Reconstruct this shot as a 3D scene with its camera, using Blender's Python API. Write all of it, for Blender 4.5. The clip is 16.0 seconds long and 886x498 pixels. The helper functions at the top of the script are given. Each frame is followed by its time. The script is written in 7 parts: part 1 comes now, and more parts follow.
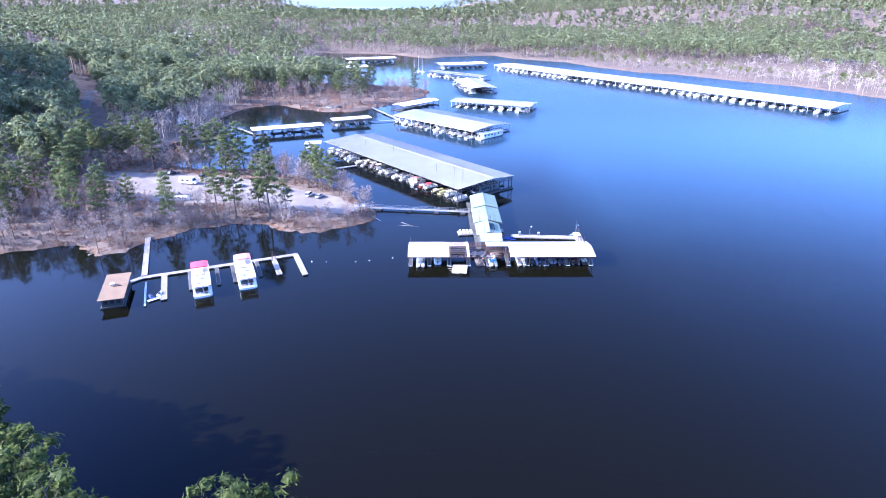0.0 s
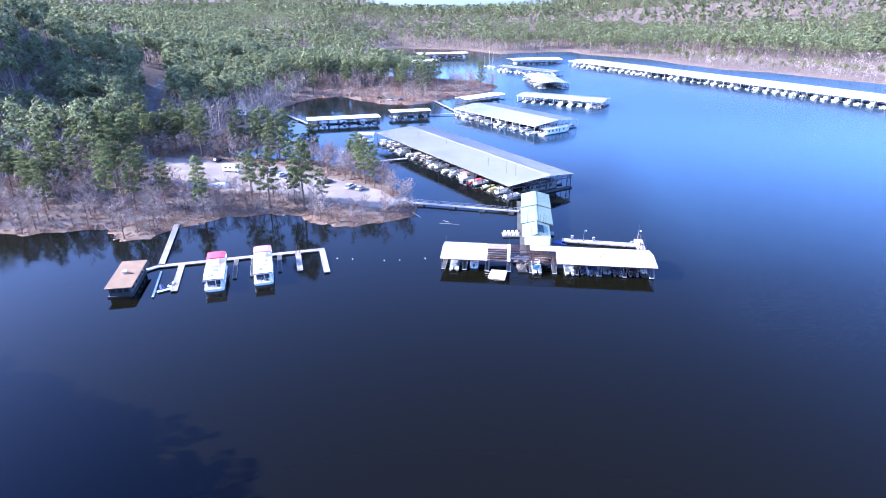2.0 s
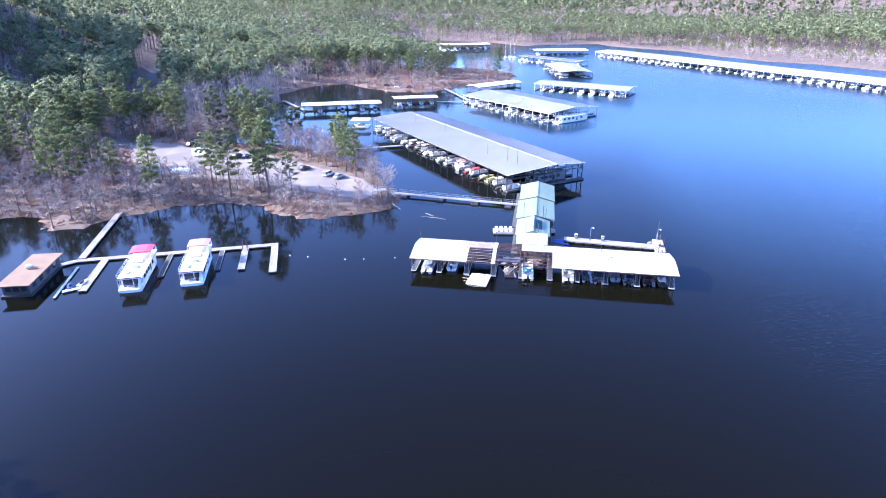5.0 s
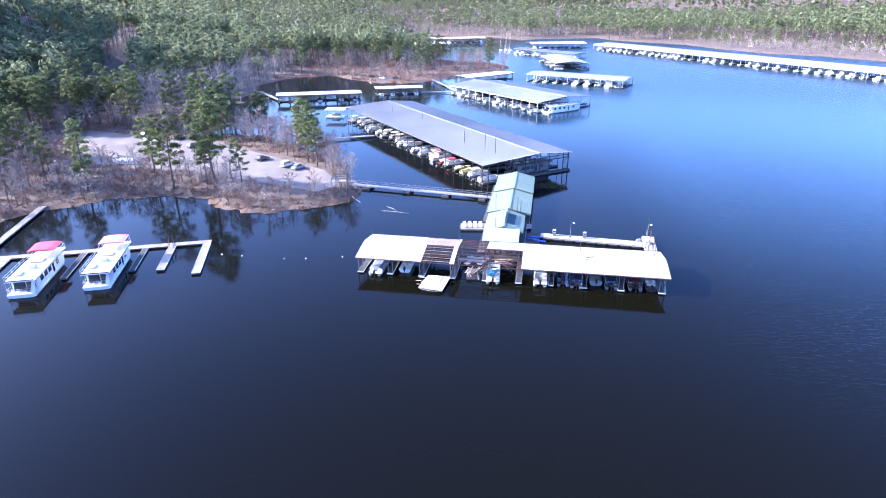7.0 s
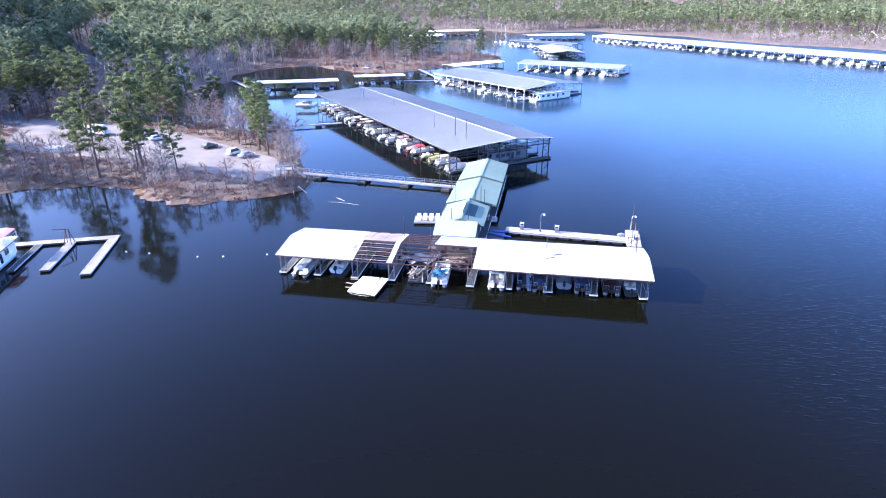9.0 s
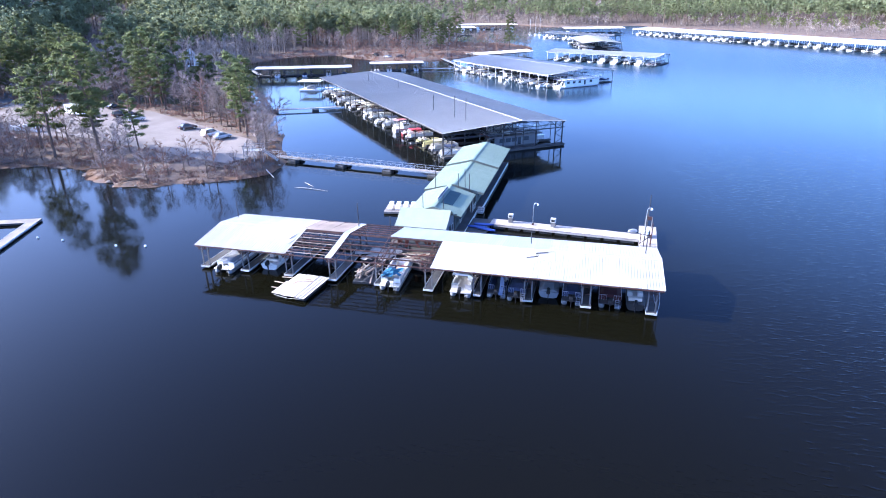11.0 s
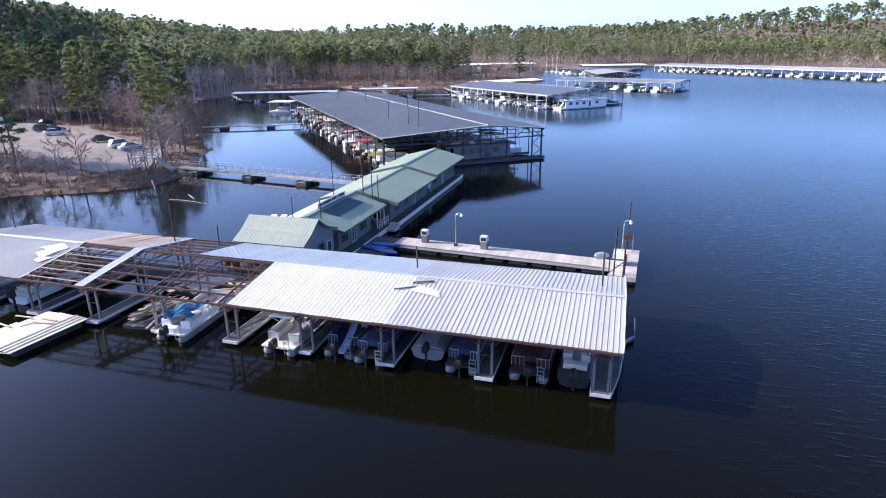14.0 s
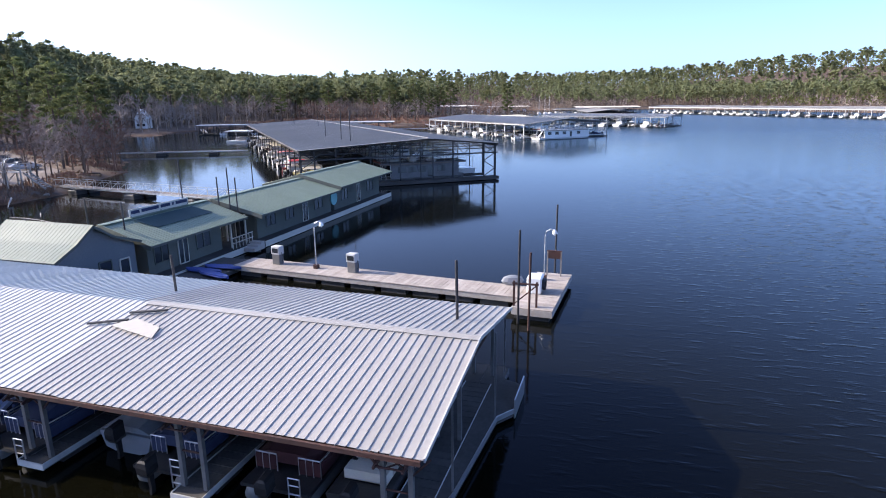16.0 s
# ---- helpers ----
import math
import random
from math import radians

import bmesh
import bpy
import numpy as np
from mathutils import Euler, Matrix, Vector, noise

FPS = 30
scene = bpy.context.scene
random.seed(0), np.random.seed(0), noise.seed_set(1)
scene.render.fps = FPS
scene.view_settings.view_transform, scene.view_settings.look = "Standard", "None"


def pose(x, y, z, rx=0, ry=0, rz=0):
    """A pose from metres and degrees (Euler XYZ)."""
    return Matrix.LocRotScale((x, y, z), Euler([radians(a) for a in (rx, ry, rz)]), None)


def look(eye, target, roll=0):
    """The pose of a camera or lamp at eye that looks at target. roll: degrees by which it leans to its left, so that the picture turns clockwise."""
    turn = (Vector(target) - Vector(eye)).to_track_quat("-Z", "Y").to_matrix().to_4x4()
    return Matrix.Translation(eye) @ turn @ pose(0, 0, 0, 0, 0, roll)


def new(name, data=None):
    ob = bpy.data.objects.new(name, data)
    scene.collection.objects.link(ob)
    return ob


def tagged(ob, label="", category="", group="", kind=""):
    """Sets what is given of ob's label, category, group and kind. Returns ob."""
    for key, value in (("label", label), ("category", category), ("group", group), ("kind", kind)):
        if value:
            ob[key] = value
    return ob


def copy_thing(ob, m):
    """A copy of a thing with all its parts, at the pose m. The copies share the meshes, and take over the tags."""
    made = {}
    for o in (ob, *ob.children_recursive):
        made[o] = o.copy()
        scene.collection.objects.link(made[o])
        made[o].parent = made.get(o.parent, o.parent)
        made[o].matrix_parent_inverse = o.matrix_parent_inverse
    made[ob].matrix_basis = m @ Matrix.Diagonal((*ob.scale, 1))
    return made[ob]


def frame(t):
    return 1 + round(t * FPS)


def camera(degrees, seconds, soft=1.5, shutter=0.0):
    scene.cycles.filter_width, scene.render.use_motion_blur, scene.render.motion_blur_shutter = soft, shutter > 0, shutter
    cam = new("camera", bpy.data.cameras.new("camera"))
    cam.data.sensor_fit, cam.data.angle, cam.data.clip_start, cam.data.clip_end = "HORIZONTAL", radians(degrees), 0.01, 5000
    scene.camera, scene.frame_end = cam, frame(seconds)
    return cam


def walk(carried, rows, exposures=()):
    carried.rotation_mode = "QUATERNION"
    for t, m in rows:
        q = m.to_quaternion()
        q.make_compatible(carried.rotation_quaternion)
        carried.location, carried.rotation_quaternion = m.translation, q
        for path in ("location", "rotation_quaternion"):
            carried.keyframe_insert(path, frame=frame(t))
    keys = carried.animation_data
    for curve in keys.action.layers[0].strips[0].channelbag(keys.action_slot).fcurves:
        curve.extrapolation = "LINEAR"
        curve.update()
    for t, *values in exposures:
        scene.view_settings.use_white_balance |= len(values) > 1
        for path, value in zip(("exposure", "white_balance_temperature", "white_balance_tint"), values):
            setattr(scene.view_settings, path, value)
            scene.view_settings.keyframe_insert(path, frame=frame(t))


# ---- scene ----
import itertools

# ---- camera ----
cam = camera(73.5, 16.0, soft=1.0)
PATH = [
    (0, (-48.186, -161.846, 74.682), (-48.157, -160.005, 73.901), 0.2),
    (0.5, (-45.293, -157.373, 72.969), (-45.322, -155.531, 72.189), 0.1),
    (1, (-42.851, -152.818, 71.181), (-42.946, -150.979, 70.401), 0.1),
    (1.5, (-40.752, -148.205, 69.338), (-40.911, -146.37, 68.558), 0.0),
    (2, (-38.906, -143.552, 67.455), (-39.116, -141.723, 66.674), -0.0),
    (2.5, (-37.232, -138.875, 65.545), (-37.479, -137.051, 64.764), -0.1),
    (3, (-35.668, -134.187, 63.618), (-35.937, -132.365, 62.837), -0.1),
    (3.5, (-34.161, -129.496, 61.681), (-34.442, -127.676, 60.901), -0.1),
    (4, (-32.669, -124.809, 59.74), (-32.96, -122.991, 58.959), -0.0),
    (6.5, (-24.685, -101.505, 50.017), (-24.993, -99.691, 49.234), -0.1),
    (7, (-22.937, -96.863, 48.062), (-23.248, -95.049, 47.279), -0.1),
    (7.5, (-21.151, -92.219, 46.097), (-21.465, -90.406, 45.312), -0.1),
    (8, (-19.341, -87.568, 44.118), (-19.657, -85.756, 43.333), -0.2),
    (8.5, (-17.523, -82.908, 42.124), (-17.842, -81.096, 41.339), -0.2),
    (9, (-15.713, -78.233, 40.111), (-16.038, -76.422, 39.327), -0.3),
    (11.5, (-7.357, -54.569, 29.759), (-7.839, -52.792, 28.978), -0.5),
    (12, (-5.905, -49.783, 27.65), (-6.411, -48.012, 26.87), -0.6),
    (12.5, (-4.533, -44.991, 25.543), (-5.056, -43.215, 24.787), -0.6),
    (13, (-3.232, -40.203, 23.451), (-3.768, -38.416, 22.73), -0.7),
    (13.5, (-1.986, -35.43, 21.388), (-2.532, -33.63, 20.709), -0.7),
    (14, (-0.771, -30.691, 19.373), (-1.325, -28.878, 18.737), -0.7),
    (14.5, (0.45, -26.005, 17.428), (-0.111, -24.18, 16.832), -0.7),
    (15, (1.721, -21.396, 15.578), (1.154, -19.561, 15.019), -0.7),
    (15.5, (3.1, -16.892, 13.854), (2.529, -15.048, 13.33), -0.6),
    (16, (4.658, -12.527, 12.289), (4.083, -10.675, 11.802), -0.6),
]
walk(cam, [(t, look(eye, target, roll)) for t, eye, target, roll in PATH],
     [(0, 2.15, 5350, 19), (9, 2.0, 5600, 16), (12.5, 1.56, 5900, 13), (16, 0.83, 6900, 13)])

# ---- world and sun ----
SUN_EL, SUN_AZ = radians(26), radians(-97)  # azimuth clockwise from +y
world = bpy.data.worlds.new("world")
scene.world = world
world.use_nodes = True
wn = world.node_tree
sky = wn.nodes.new("ShaderNodeTexSky")
sky.sky_type, sky.sun_disc = "NISHITA", False
sky.sun_elevation, sky.sun_rotation = SUN_EL, SUN_AZ
sky.air_density, sky.dust_density, sky.ozone_density = 0.55, 1.9, 3.4
wn.nodes["Background"].inputs["Strength"].default_value = 0.25
deep = wn.nodes.new("ShaderNodeHueSaturation")
deep.inputs["Hue"].default_value, deep.inputs["Saturation"].default_value = 0.503, 1.0
blue = wn.nodes.new("ShaderNodeMix")
blue.data_type, blue.blend_type = "RGBA", "MULTIPLY"
blue.inputs["Factor"].default_value, blue.inputs["B"].default_value = 1.0, (0.89, 1.0, 1.15, 1)
wn.links.new(sky.outputs[0], blue.inputs["A"])
wn.links.new(blue.outputs["Result"], deep.inputs["Color"])
wn.links.new(deep.outputs[0], wn.nodes["Background"].inputs["Color"])
sun_data = bpy.data.lights.new("sun", "SUN")
sun_data.energy, sun_data.angle, sun_data.color = 5.0, radians(0.5), (1.0, 0.91, 0.79)
sun = new("sun", sun_data)
to_sun = Vector((math.sin(SUN_AZ) * math.cos(SUN_EL), math.cos(SUN_AZ) * math.cos(SUN_EL), math.sin(SUN_EL)))
sun.matrix_world = look(to_sun * 300, (0, 0, 0))


# ---- materials ----
def mat(name, col, col2=None, rough=0.6, metal=0.0, scale=0.6, fine=8.0, bump=0.15, rnd=0.0, spec=0.4, clear=0.0):
    """A node material: two colours mixed by noise at two scales, with relief; rnd: change of value from piece to piece."""
    m = bpy.data.materials.new(name)
    m.use_nodes = True
    nt = m.node_tree
    n, l = nt.nodes, nt.links
    p = n["Principled BSDF"]
    p.inputs["Roughness"].default_value, p.inputs["Metallic"].default_value = rough, metal
    p.inputs["Specular IOR Level"].default_value = spec
    p.inputs["Coat Weight"].default_value = clear
    col2 = col2 or tuple(c * 0.72 for c in col)
    pos = n.new("ShaderNodeNewGeometry")
    big, small = n.new("ShaderNodeTexNoise"), n.new("ShaderNodeTexNoise")
    big.inputs["Scale"].default_value, big.inputs["Detail"].default_value = scale, 4
    small.inputs["Scale"].default_value, small.inputs["Detail"].default_value = fine, 3
    mixf = n.new("ShaderNodeMath")
    mixf.operation = "MULTIPLY_ADD"
    mixf.inputs[1].default_value, mixf.inputs[2].default_value = 0.45, -0.1
    add = n.new("ShaderNodeMath")
    ramp = n.new("ShaderNodeMapRange")
    ramp.inputs["From Min"].default_value, ramp.inputs["From Max"].default_value = 0.3, 0.72
    mix = n.new("ShaderNodeMix")
    mix.data_type = "RGBA"
    mix.inputs["A"].default_value, mix.inputs["B"].default_value = (*col, 1), (*col2, 1)
    for t in (big, small):
        l.new(pos.outputs["Position"], t.inputs["Vector"])
    l.new(small.outputs["Fac"], mixf.inputs[0])
    l.new(big.outputs["Fac"], add.inputs[0])
    l.new(mixf.outputs[0], add.inputs[1])
    l.new(add.outputs[0], ramp.inputs["Value"])
    l.new(ramp.outputs["Result"], mix.inputs["Factor"])
    out = mix.outputs["Result"]
    if rnd:
        info = n.new("ShaderNodeObjectInfo")
        span = n.new("ShaderNodeMapRange")
        span.inputs["To Min"].default_value, span.inputs["To Max"].default_value = 1 - rnd, 1 + rnd
        hsv = n.new("ShaderNodeHueSaturation")
        l.new(info.outputs["Random"], span.inputs["Value"])
        l.new(span.outputs["Result"], hsv.inputs["Value"])
        l.new(out, hsv.inputs["Color"])
        out = hsv.outputs["Color"]
    l.new(out, p.inputs["Base Color"])
    if bump:
        b = n.new("ShaderNodeBump")
        b.inputs["Strength"].default_value, b.inputs["Distance"].default_value = bump, 0.05
        l.new(small.outputs["Fac"], b.inputs["Height"])
        l.new(b.outputs["Normal"], p.inputs["Normal"])
    return m


def water_mat():
    m = bpy.data.materials.new("lake_water")
    m.use_nodes = True
    n, l = m.node_tree.nodes, m.node_tree.links
    p = n["Principled BSDF"]
    p.inputs["Specular IOR Level"].default_value = 0.17
    p.inputs["Specular Tint"].default_value = (0.11, 0.36, 1.0, 1)
    p.inputs["Roughness"].default_value, p.inputs["IOR"].default_value = 0.07, 1.33
    pos = n.new("ShaderNodeNewGeometry")
    scl = n.new("ShaderNodeVectorMath")
    scl.operation = "MULTIPLY"
    scl.inputs[1].default_value = (0.3, 1.0, 1.0)
    l.new(pos.outputs["Position"], scl.inputs[0])
    rip, chop, calm = (n.new("ShaderNodeTexNoise") for _ in range(3))
    rip.inputs["Scale"].default_value, rip.inputs["Detail"].default_value = 2.6, 2
    chop.inputs["Scale"].default_value, chop.inputs["Detail"].default_value = 0.8, 2
    calm.inputs["Scale"].default_value, calm.inputs["Detail"].default_value = 0.012, 2
    for t in (rip, chop):
        l.new(scl.outputs[0], t.inputs["Vector"])
    l.new(pos.outputs["Position"], calm.inputs["Vector"])
    # the open water to the east is ruffled, the coves lie calm
    sep = n.new("ShaderNodeSeparateXYZ")
    l.new(pos.outputs["Position"], sep.inputs[0])
    east = n.new("ShaderNodeMapRange")
    east.inputs["From Min"].default_value, east.inputs["From Max"].default_value = -2, 20
    east.inputs["To Min"].default_value, east.inputs["To Max"].default_value = 0.13, 1.0
    l.new(sep.outputs["X"], east.inputs["Value"])
    # beyond the big shed the whole lake is ruffled but for the western coves
    side, back = n.new("ShaderNodeMapRange"), n.new("ShaderNodeMapRange")
    side.inputs["From Min"].default_value, side.inputs["From Max"].default_value = -80, -40
    back.inputs["From Min"].default_value, back.inputs["From Max"].default_value = 80, 180
    l.new(sep.outputs["X"], side.inputs["Value"])
    l.new(sep.outputs["Y"], back.inputs["Value"])
    wide, most = n.new("ShaderNodeMath"), n.new("ShaderNodeMath")
    wide.operation, most.operation = "MULTIPLY", "MAXIMUM"
    l.new(side.outputs[0], wide.inputs[0])
    l.new(back.outputs[0], wide.inputs[1])
    l.new(wide.outputs[0], most.inputs[0])
    l.new(east.outputs[0], most.inputs[1])
    patch = n.new("ShaderNodeMapRange")
    patch.inputs["From Min"].default_value, patch.inputs["From Max"].default_value = 0.35, 0.65
    patch.inputs["To Min"].default_value, patch.inputs["To Max"].default_value = 0.35, 1.0
    l.new(calm.outputs["Fac"], patch.inputs["Value"])
    mul = n.new("ShaderNodeMath")
    mul.operation = "MULTIPLY"
    l.new(most.outputs[0], mul.inputs[0])
    # long low swell, nearly smooth, further up the lake
    lull = n.new("ShaderNodeMapRange")
    lull.inputs["From Min"].default_value, lull.inputs["From Max"].default_value = 10, 140
    lull.inputs["To Min"].default_value, lull.inputs["To Max"].default_value = 1.0, 0.13
    l.new(sep.outputs["Y"], lull.inputs["Value"])
    ease = n.new("ShaderNodeMath")
    ease.operation = "MULTIPLY"
    l.new(patch.outputs[0], ease.inputs[0])
    l.new(lull.outputs[0], ease.inputs[1])
    # lee of the near hill
    lee, calmer = n.new("ShaderNodeMapRange"), n.new("ShaderNodeMath")
    lee.inputs["From Min"].default_value, lee.inputs["From Max"].default_value = -40, 2
    lee.inputs["To Min"].default_value, lee.inputs["To Max"].default_value = 0.35, 1.0
    l.new(sep.outputs["Y"], lee.inputs["Value"])
    calmer.operation = "MULTIPLY"
    l.new(ease.outputs[0], calmer.inputs[0])
    l.new(lee.outputs[0], calmer.inputs[1])
    l.new(calmer.outputs[0], mul.inputs[1])
    tot = n.new("ShaderNodeMath")
    tot.operation = "MULTIPLY_ADD"
    tot.inputs[1].default_value = 0.2
    # low crests stand here and there out of a nearly flat surface
    crest = n.new("ShaderNodeMapRange")
    crest.interpolation_type = "SMOOTHSTEP"
    crest.inputs["From Min"].default_value, crest.inputs["From Max"].default_value = 0.5, 0.85
    crest.inputs["To Max"].default_value = 0.65
    l.new(rip.outputs["Fac"], crest.inputs["Value"])
    l.new(chop.outputs["Fac"], tot.inputs[0])
    l.new(crest.outputs["Result"], tot.inputs[2])
    # open lake: sky reflection painted as a paler blue-green than the silty marina
    reach, sheen_mix, tone = n.new("ShaderNodeMapRange"), n.new("ShaderNodeMath"), n.new("ShaderNodeMix")
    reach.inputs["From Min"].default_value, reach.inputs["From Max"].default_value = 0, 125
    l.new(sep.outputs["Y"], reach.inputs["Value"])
    sheen_mix.operation, tone.data_type = "MULTIPLY", "RGBA"
    l.new(reach.outputs[0], sheen_mix.inputs[0])
    l.new(most.outputs[0], sheen_mix.inputs[1])
    l.new(sheen_mix.outputs[0], tone.inputs["Factor"])
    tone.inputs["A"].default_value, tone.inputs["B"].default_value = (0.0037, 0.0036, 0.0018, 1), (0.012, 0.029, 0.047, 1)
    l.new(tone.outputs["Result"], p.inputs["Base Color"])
    # far off, ripples too fine to see roughen the open water
    north = n.new("ShaderNodeMapRange")
    north.inputs["From Min"].default_value, north.inputs["From Max"].default_value = 60, 260
    north.inputs["To Min"].default_value, north.inputs["To Max"].default_value = 0.03, 0.2
    l.new(sep.outputs["Y"], north.inputs["Value"])
    rough = n.new("ShaderNodeMath")
    rough.operation = "MULTIPLY_ADD"
    rough.inputs[2].default_value = 0.07
    l.new(most.outputs[0], rough.inputs[0])
    l.new(north.outputs[0], rough.inputs[1])
    l.new(rough.outputs[0], p.inputs["Roughness"])
    b = n.new("ShaderNodeBump")
    b.inputs["Distance"].default_value = 0.085
    l.new(mul.outputs[0], b.inputs["Strength"])
    l.new(tot.outputs[0], b.inputs["Height"])
    l.new(b.outputs["Normal"], p.inputs["Normal"])
    return m


def ground_mat():
    """Leaf litter and dry grass, with bare orange clay along the waterline."""
    m = mat("woodland_ground", (0.075, 0.056, 0.047), (0.16, 0.12, 0.097), 0.95, scale=0.22, fine=1.9, bump=0.8, spec=0.1)
    n, l = m.node_tree.nodes, m.node_tree.links
    p = n["Principled BSDF"]
    old = p.inputs["Base Color"].links[0].from_socket
    pos = n.new("ShaderNodeNewGeometry")
    sep = n.new("ShaderNodeSeparateXYZ")
    l.new(pos.outputs["Position"], sep.inputs[0])
    rg = n.new("ShaderNodeMapRange")
    rg.inputs["From Min"].default_value, rg.inputs["From Max"].default_value = 0.6, 0.25
    l.new(sep.outputs["Z"], rg.inputs["Value"])
    clay = n.new("ShaderNodeMix")
    clay.data_type = "RGBA"
    clay.inputs["B"].default_value = (0.15, 0.085, 0.05, 1)
    l.new(old, clay.inputs["A"])
    spot = n.new("ShaderNodeTexNoise")
    spot.inputs["Scale"].default_value, spot.inputs["Detail"].default_value = 0.35, 4
    l.new(pos.outputs["Position"], spot.inputs["Vector"])
    patch = n.new("ShaderNodeMapRange")
    patch.inputs["From Min"].default_value, patch.inputs["From Max"].default_value = 0.42, 0.6
    patch.inputs["To Max"].default_value = 0.85
    l.new(spot.outputs["Fac"], patch.inputs["Value"])
    both = n.new("ShaderNodeMath")
    both.operation = "MULTIPLY"
    l.new(rg.outputs[0], both.inputs[0])
    l.new(patch.outputs[0], both.inputs[1])
    l.new(both.outputs[0], clay.inputs["Factor"])
    l.new(clay.outputs["Result"], p.inputs["Base Color"])
    return m


def leaf_mat(name, col, col2, scale=0.13):
    m = mat(name, col, col2, 0.75, scale=scale, fine=0.9, bump=0, rnd=0.22, spec=0.15)
    n, l = m.node_tree.nodes, m.node_tree.links
    p = n["Principled BSDF"]
    thru = n.new("ShaderNodeBsdfTranslucent")
    both = n.new("ShaderNodeMixShader")
    both.inputs[0].default_value = 0.5
    l.new(p.inputs["Base Color"].links[0].from_socket, thru.inputs["Color"])
    l.new(p.outputs[0], both.inputs[1])
    l.new(thru.outputs[0], both.inputs[2])
    l.new(both.outputs[0], n["Material Output"].inputs["Surface"])
    return m


WATER, GROUND = water_mat(), ground_mat()
GRAVEL = mat("pale_gravel", (0.24, 0.207, 0.19), (0.16, 0.136, 0.124), 0.95, scale=0.12, fine=3, bump=0.4, spec=0.1)
ROAD = mat("worn_asphalt", (0.16, 0.16, 0.16), (0.11, 0.11, 0.115), 0.9, scale=0.2, fine=4, bump=0.3, spec=0.2)
# green of the wider woods, lightened in place of the haze before them
PINE = leaf_mat("hazed_pine_needles", (0.27, 0.295, 0.15), (0.185, 0.21, 0.11))
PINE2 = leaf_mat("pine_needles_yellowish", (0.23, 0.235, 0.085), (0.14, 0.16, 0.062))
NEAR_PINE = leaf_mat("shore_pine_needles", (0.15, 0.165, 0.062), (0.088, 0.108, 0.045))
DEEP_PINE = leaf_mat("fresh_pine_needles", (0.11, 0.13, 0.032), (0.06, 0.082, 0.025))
BARK = mat("pine_bark", (0.20, 0.15, 0.12), (0.10, 0.075, 0.06), 0.95, scale=0.8, fine=6, bump=0.6, spec=0.1)
# paler than TWIG: haze over the farther trees put into the colour
TWIG_FAR = mat("hazed_bare_branches", (0.36, 0.31, 0.275), (0.25, 0.21, 0.185), 0.95, scale=0.02, fine=1, bump=0, spec=0.1)
TWIG = mat("bare_branches", (0.34, 0.28, 0.255), (0.23, 0.185, 0.165), 0.95, scale=0.07, fine=1, bump=0, rnd=0.25, spec=0.1)
TWIG_RED = mat("russet_branches", (0.30, 0.17, 0.12), (0.20, 0.12, 0.09), 0.95, scale=0.1, fine=1, bump=0, rnd=0.2, spec=0.1)
WHITE_SHEET = mat("white_roof_sheet", (0.55, 0.53, 0.495), (0.49, 0.47, 0.44), 0.42, 0.0, scale=0.15, fine=5, bump=0.05, rnd=0.03)
GREY_SHEET = mat("galvanised_roof_sheet", (0.42, 0.395, 0.365), (0.35, 0.33, 0.305), 0.5, 0.1, scale=0.2, fine=6, bump=0.06, rnd=0.05)
BRIGHT_SHEET = mat("bright_galvanised_sheet", (0.46, 0.48, 0.47), (0.40, 0.42, 0.41), 0.5, 0.3, scale=0.2, fine=6, bump=0.05, rnd=0.04)
SHED_SHEET = mat("weathered_shed_roof", (0.325, 0.305, 0.28), (0.255, 0.24, 0.22), 0.65, 0.0, scale=0.05, fine=2, bump=0.06)
PALE_SHEET = mat("pale_shed_roof", (0.40, 0.385, 0.365), (0.32, 0.31, 0.295), 0.6, 0.0, scale=0.06, fine=2, bump=0.06)
GREEN_SHEET = mat("green_roof_sheet", (0.20, 0.255, 0.195), (0.155, 0.20, 0.15), 0.5, 0.0, scale=0.12, fine=4, bump=0.06, rnd=0.04)
PALEGREEN_SHEET = mat("pale_green_roof_sheet", (0.275, 0.305, 0.235), (0.225, 0.25, 0.195), 0.6, 0.0, scale=0.12, fine=4, bump=0.06, rnd=0.04)
AGED_SHEET = mat("aged_white_roof_sheet", (0.50, 0.465, 0.42), (0.41, 0.38, 0.34), 0.75, 0.0, scale=0.2, fine=6, bump=0.06, rnd=0.05)
RAFT_SHEET = mat("stained_cream_sheet", (0.60, 0.53, 0.46), (0.45, 0.38, 0.315), 0.7, scale=0.7, fine=5, bump=0.1, rnd=0.1)
RUSTRED = mat("russet_rusted_sheet", (0.24, 0.07, 0.055), (0.14, 0.045, 0.04), 0.85, scale=1.1, fine=6, bump=0.3, rnd=0.2)
RUST = mat("rusty_steel", (0.105, 0.044, 0.034), (0.062, 0.034, 0.03), 0.8, 0.2, scale=0.9, fine=7, bump=0.3)
STEEL = mat("galvanised_steel", (0.21, 0.21, 0.215), (0.14, 0.14, 0.145), 0.55, 0.4, scale=0.8, fine=9)
DARKSTEEL = mat("dark_steel", (0.07, 0.07, 0.075), (0.045, 0.045, 0.05), 0.5, 0.5)
DECK = mat("weathered_deck_boards", (0.30, 0.265, 0.24), (0.21, 0.185, 0.165), 0.9, scale=0.5, fine=6, bump=0.3, rnd=0.12, spec=0.15)
GREYDECK = mat("grey_deck_boards", (0.10, 0.096, 0.093), (0.065, 0.062, 0.06), 0.9, scale=0.5, fine=6, bump=0.3, rnd=0.1, spec=0.15)
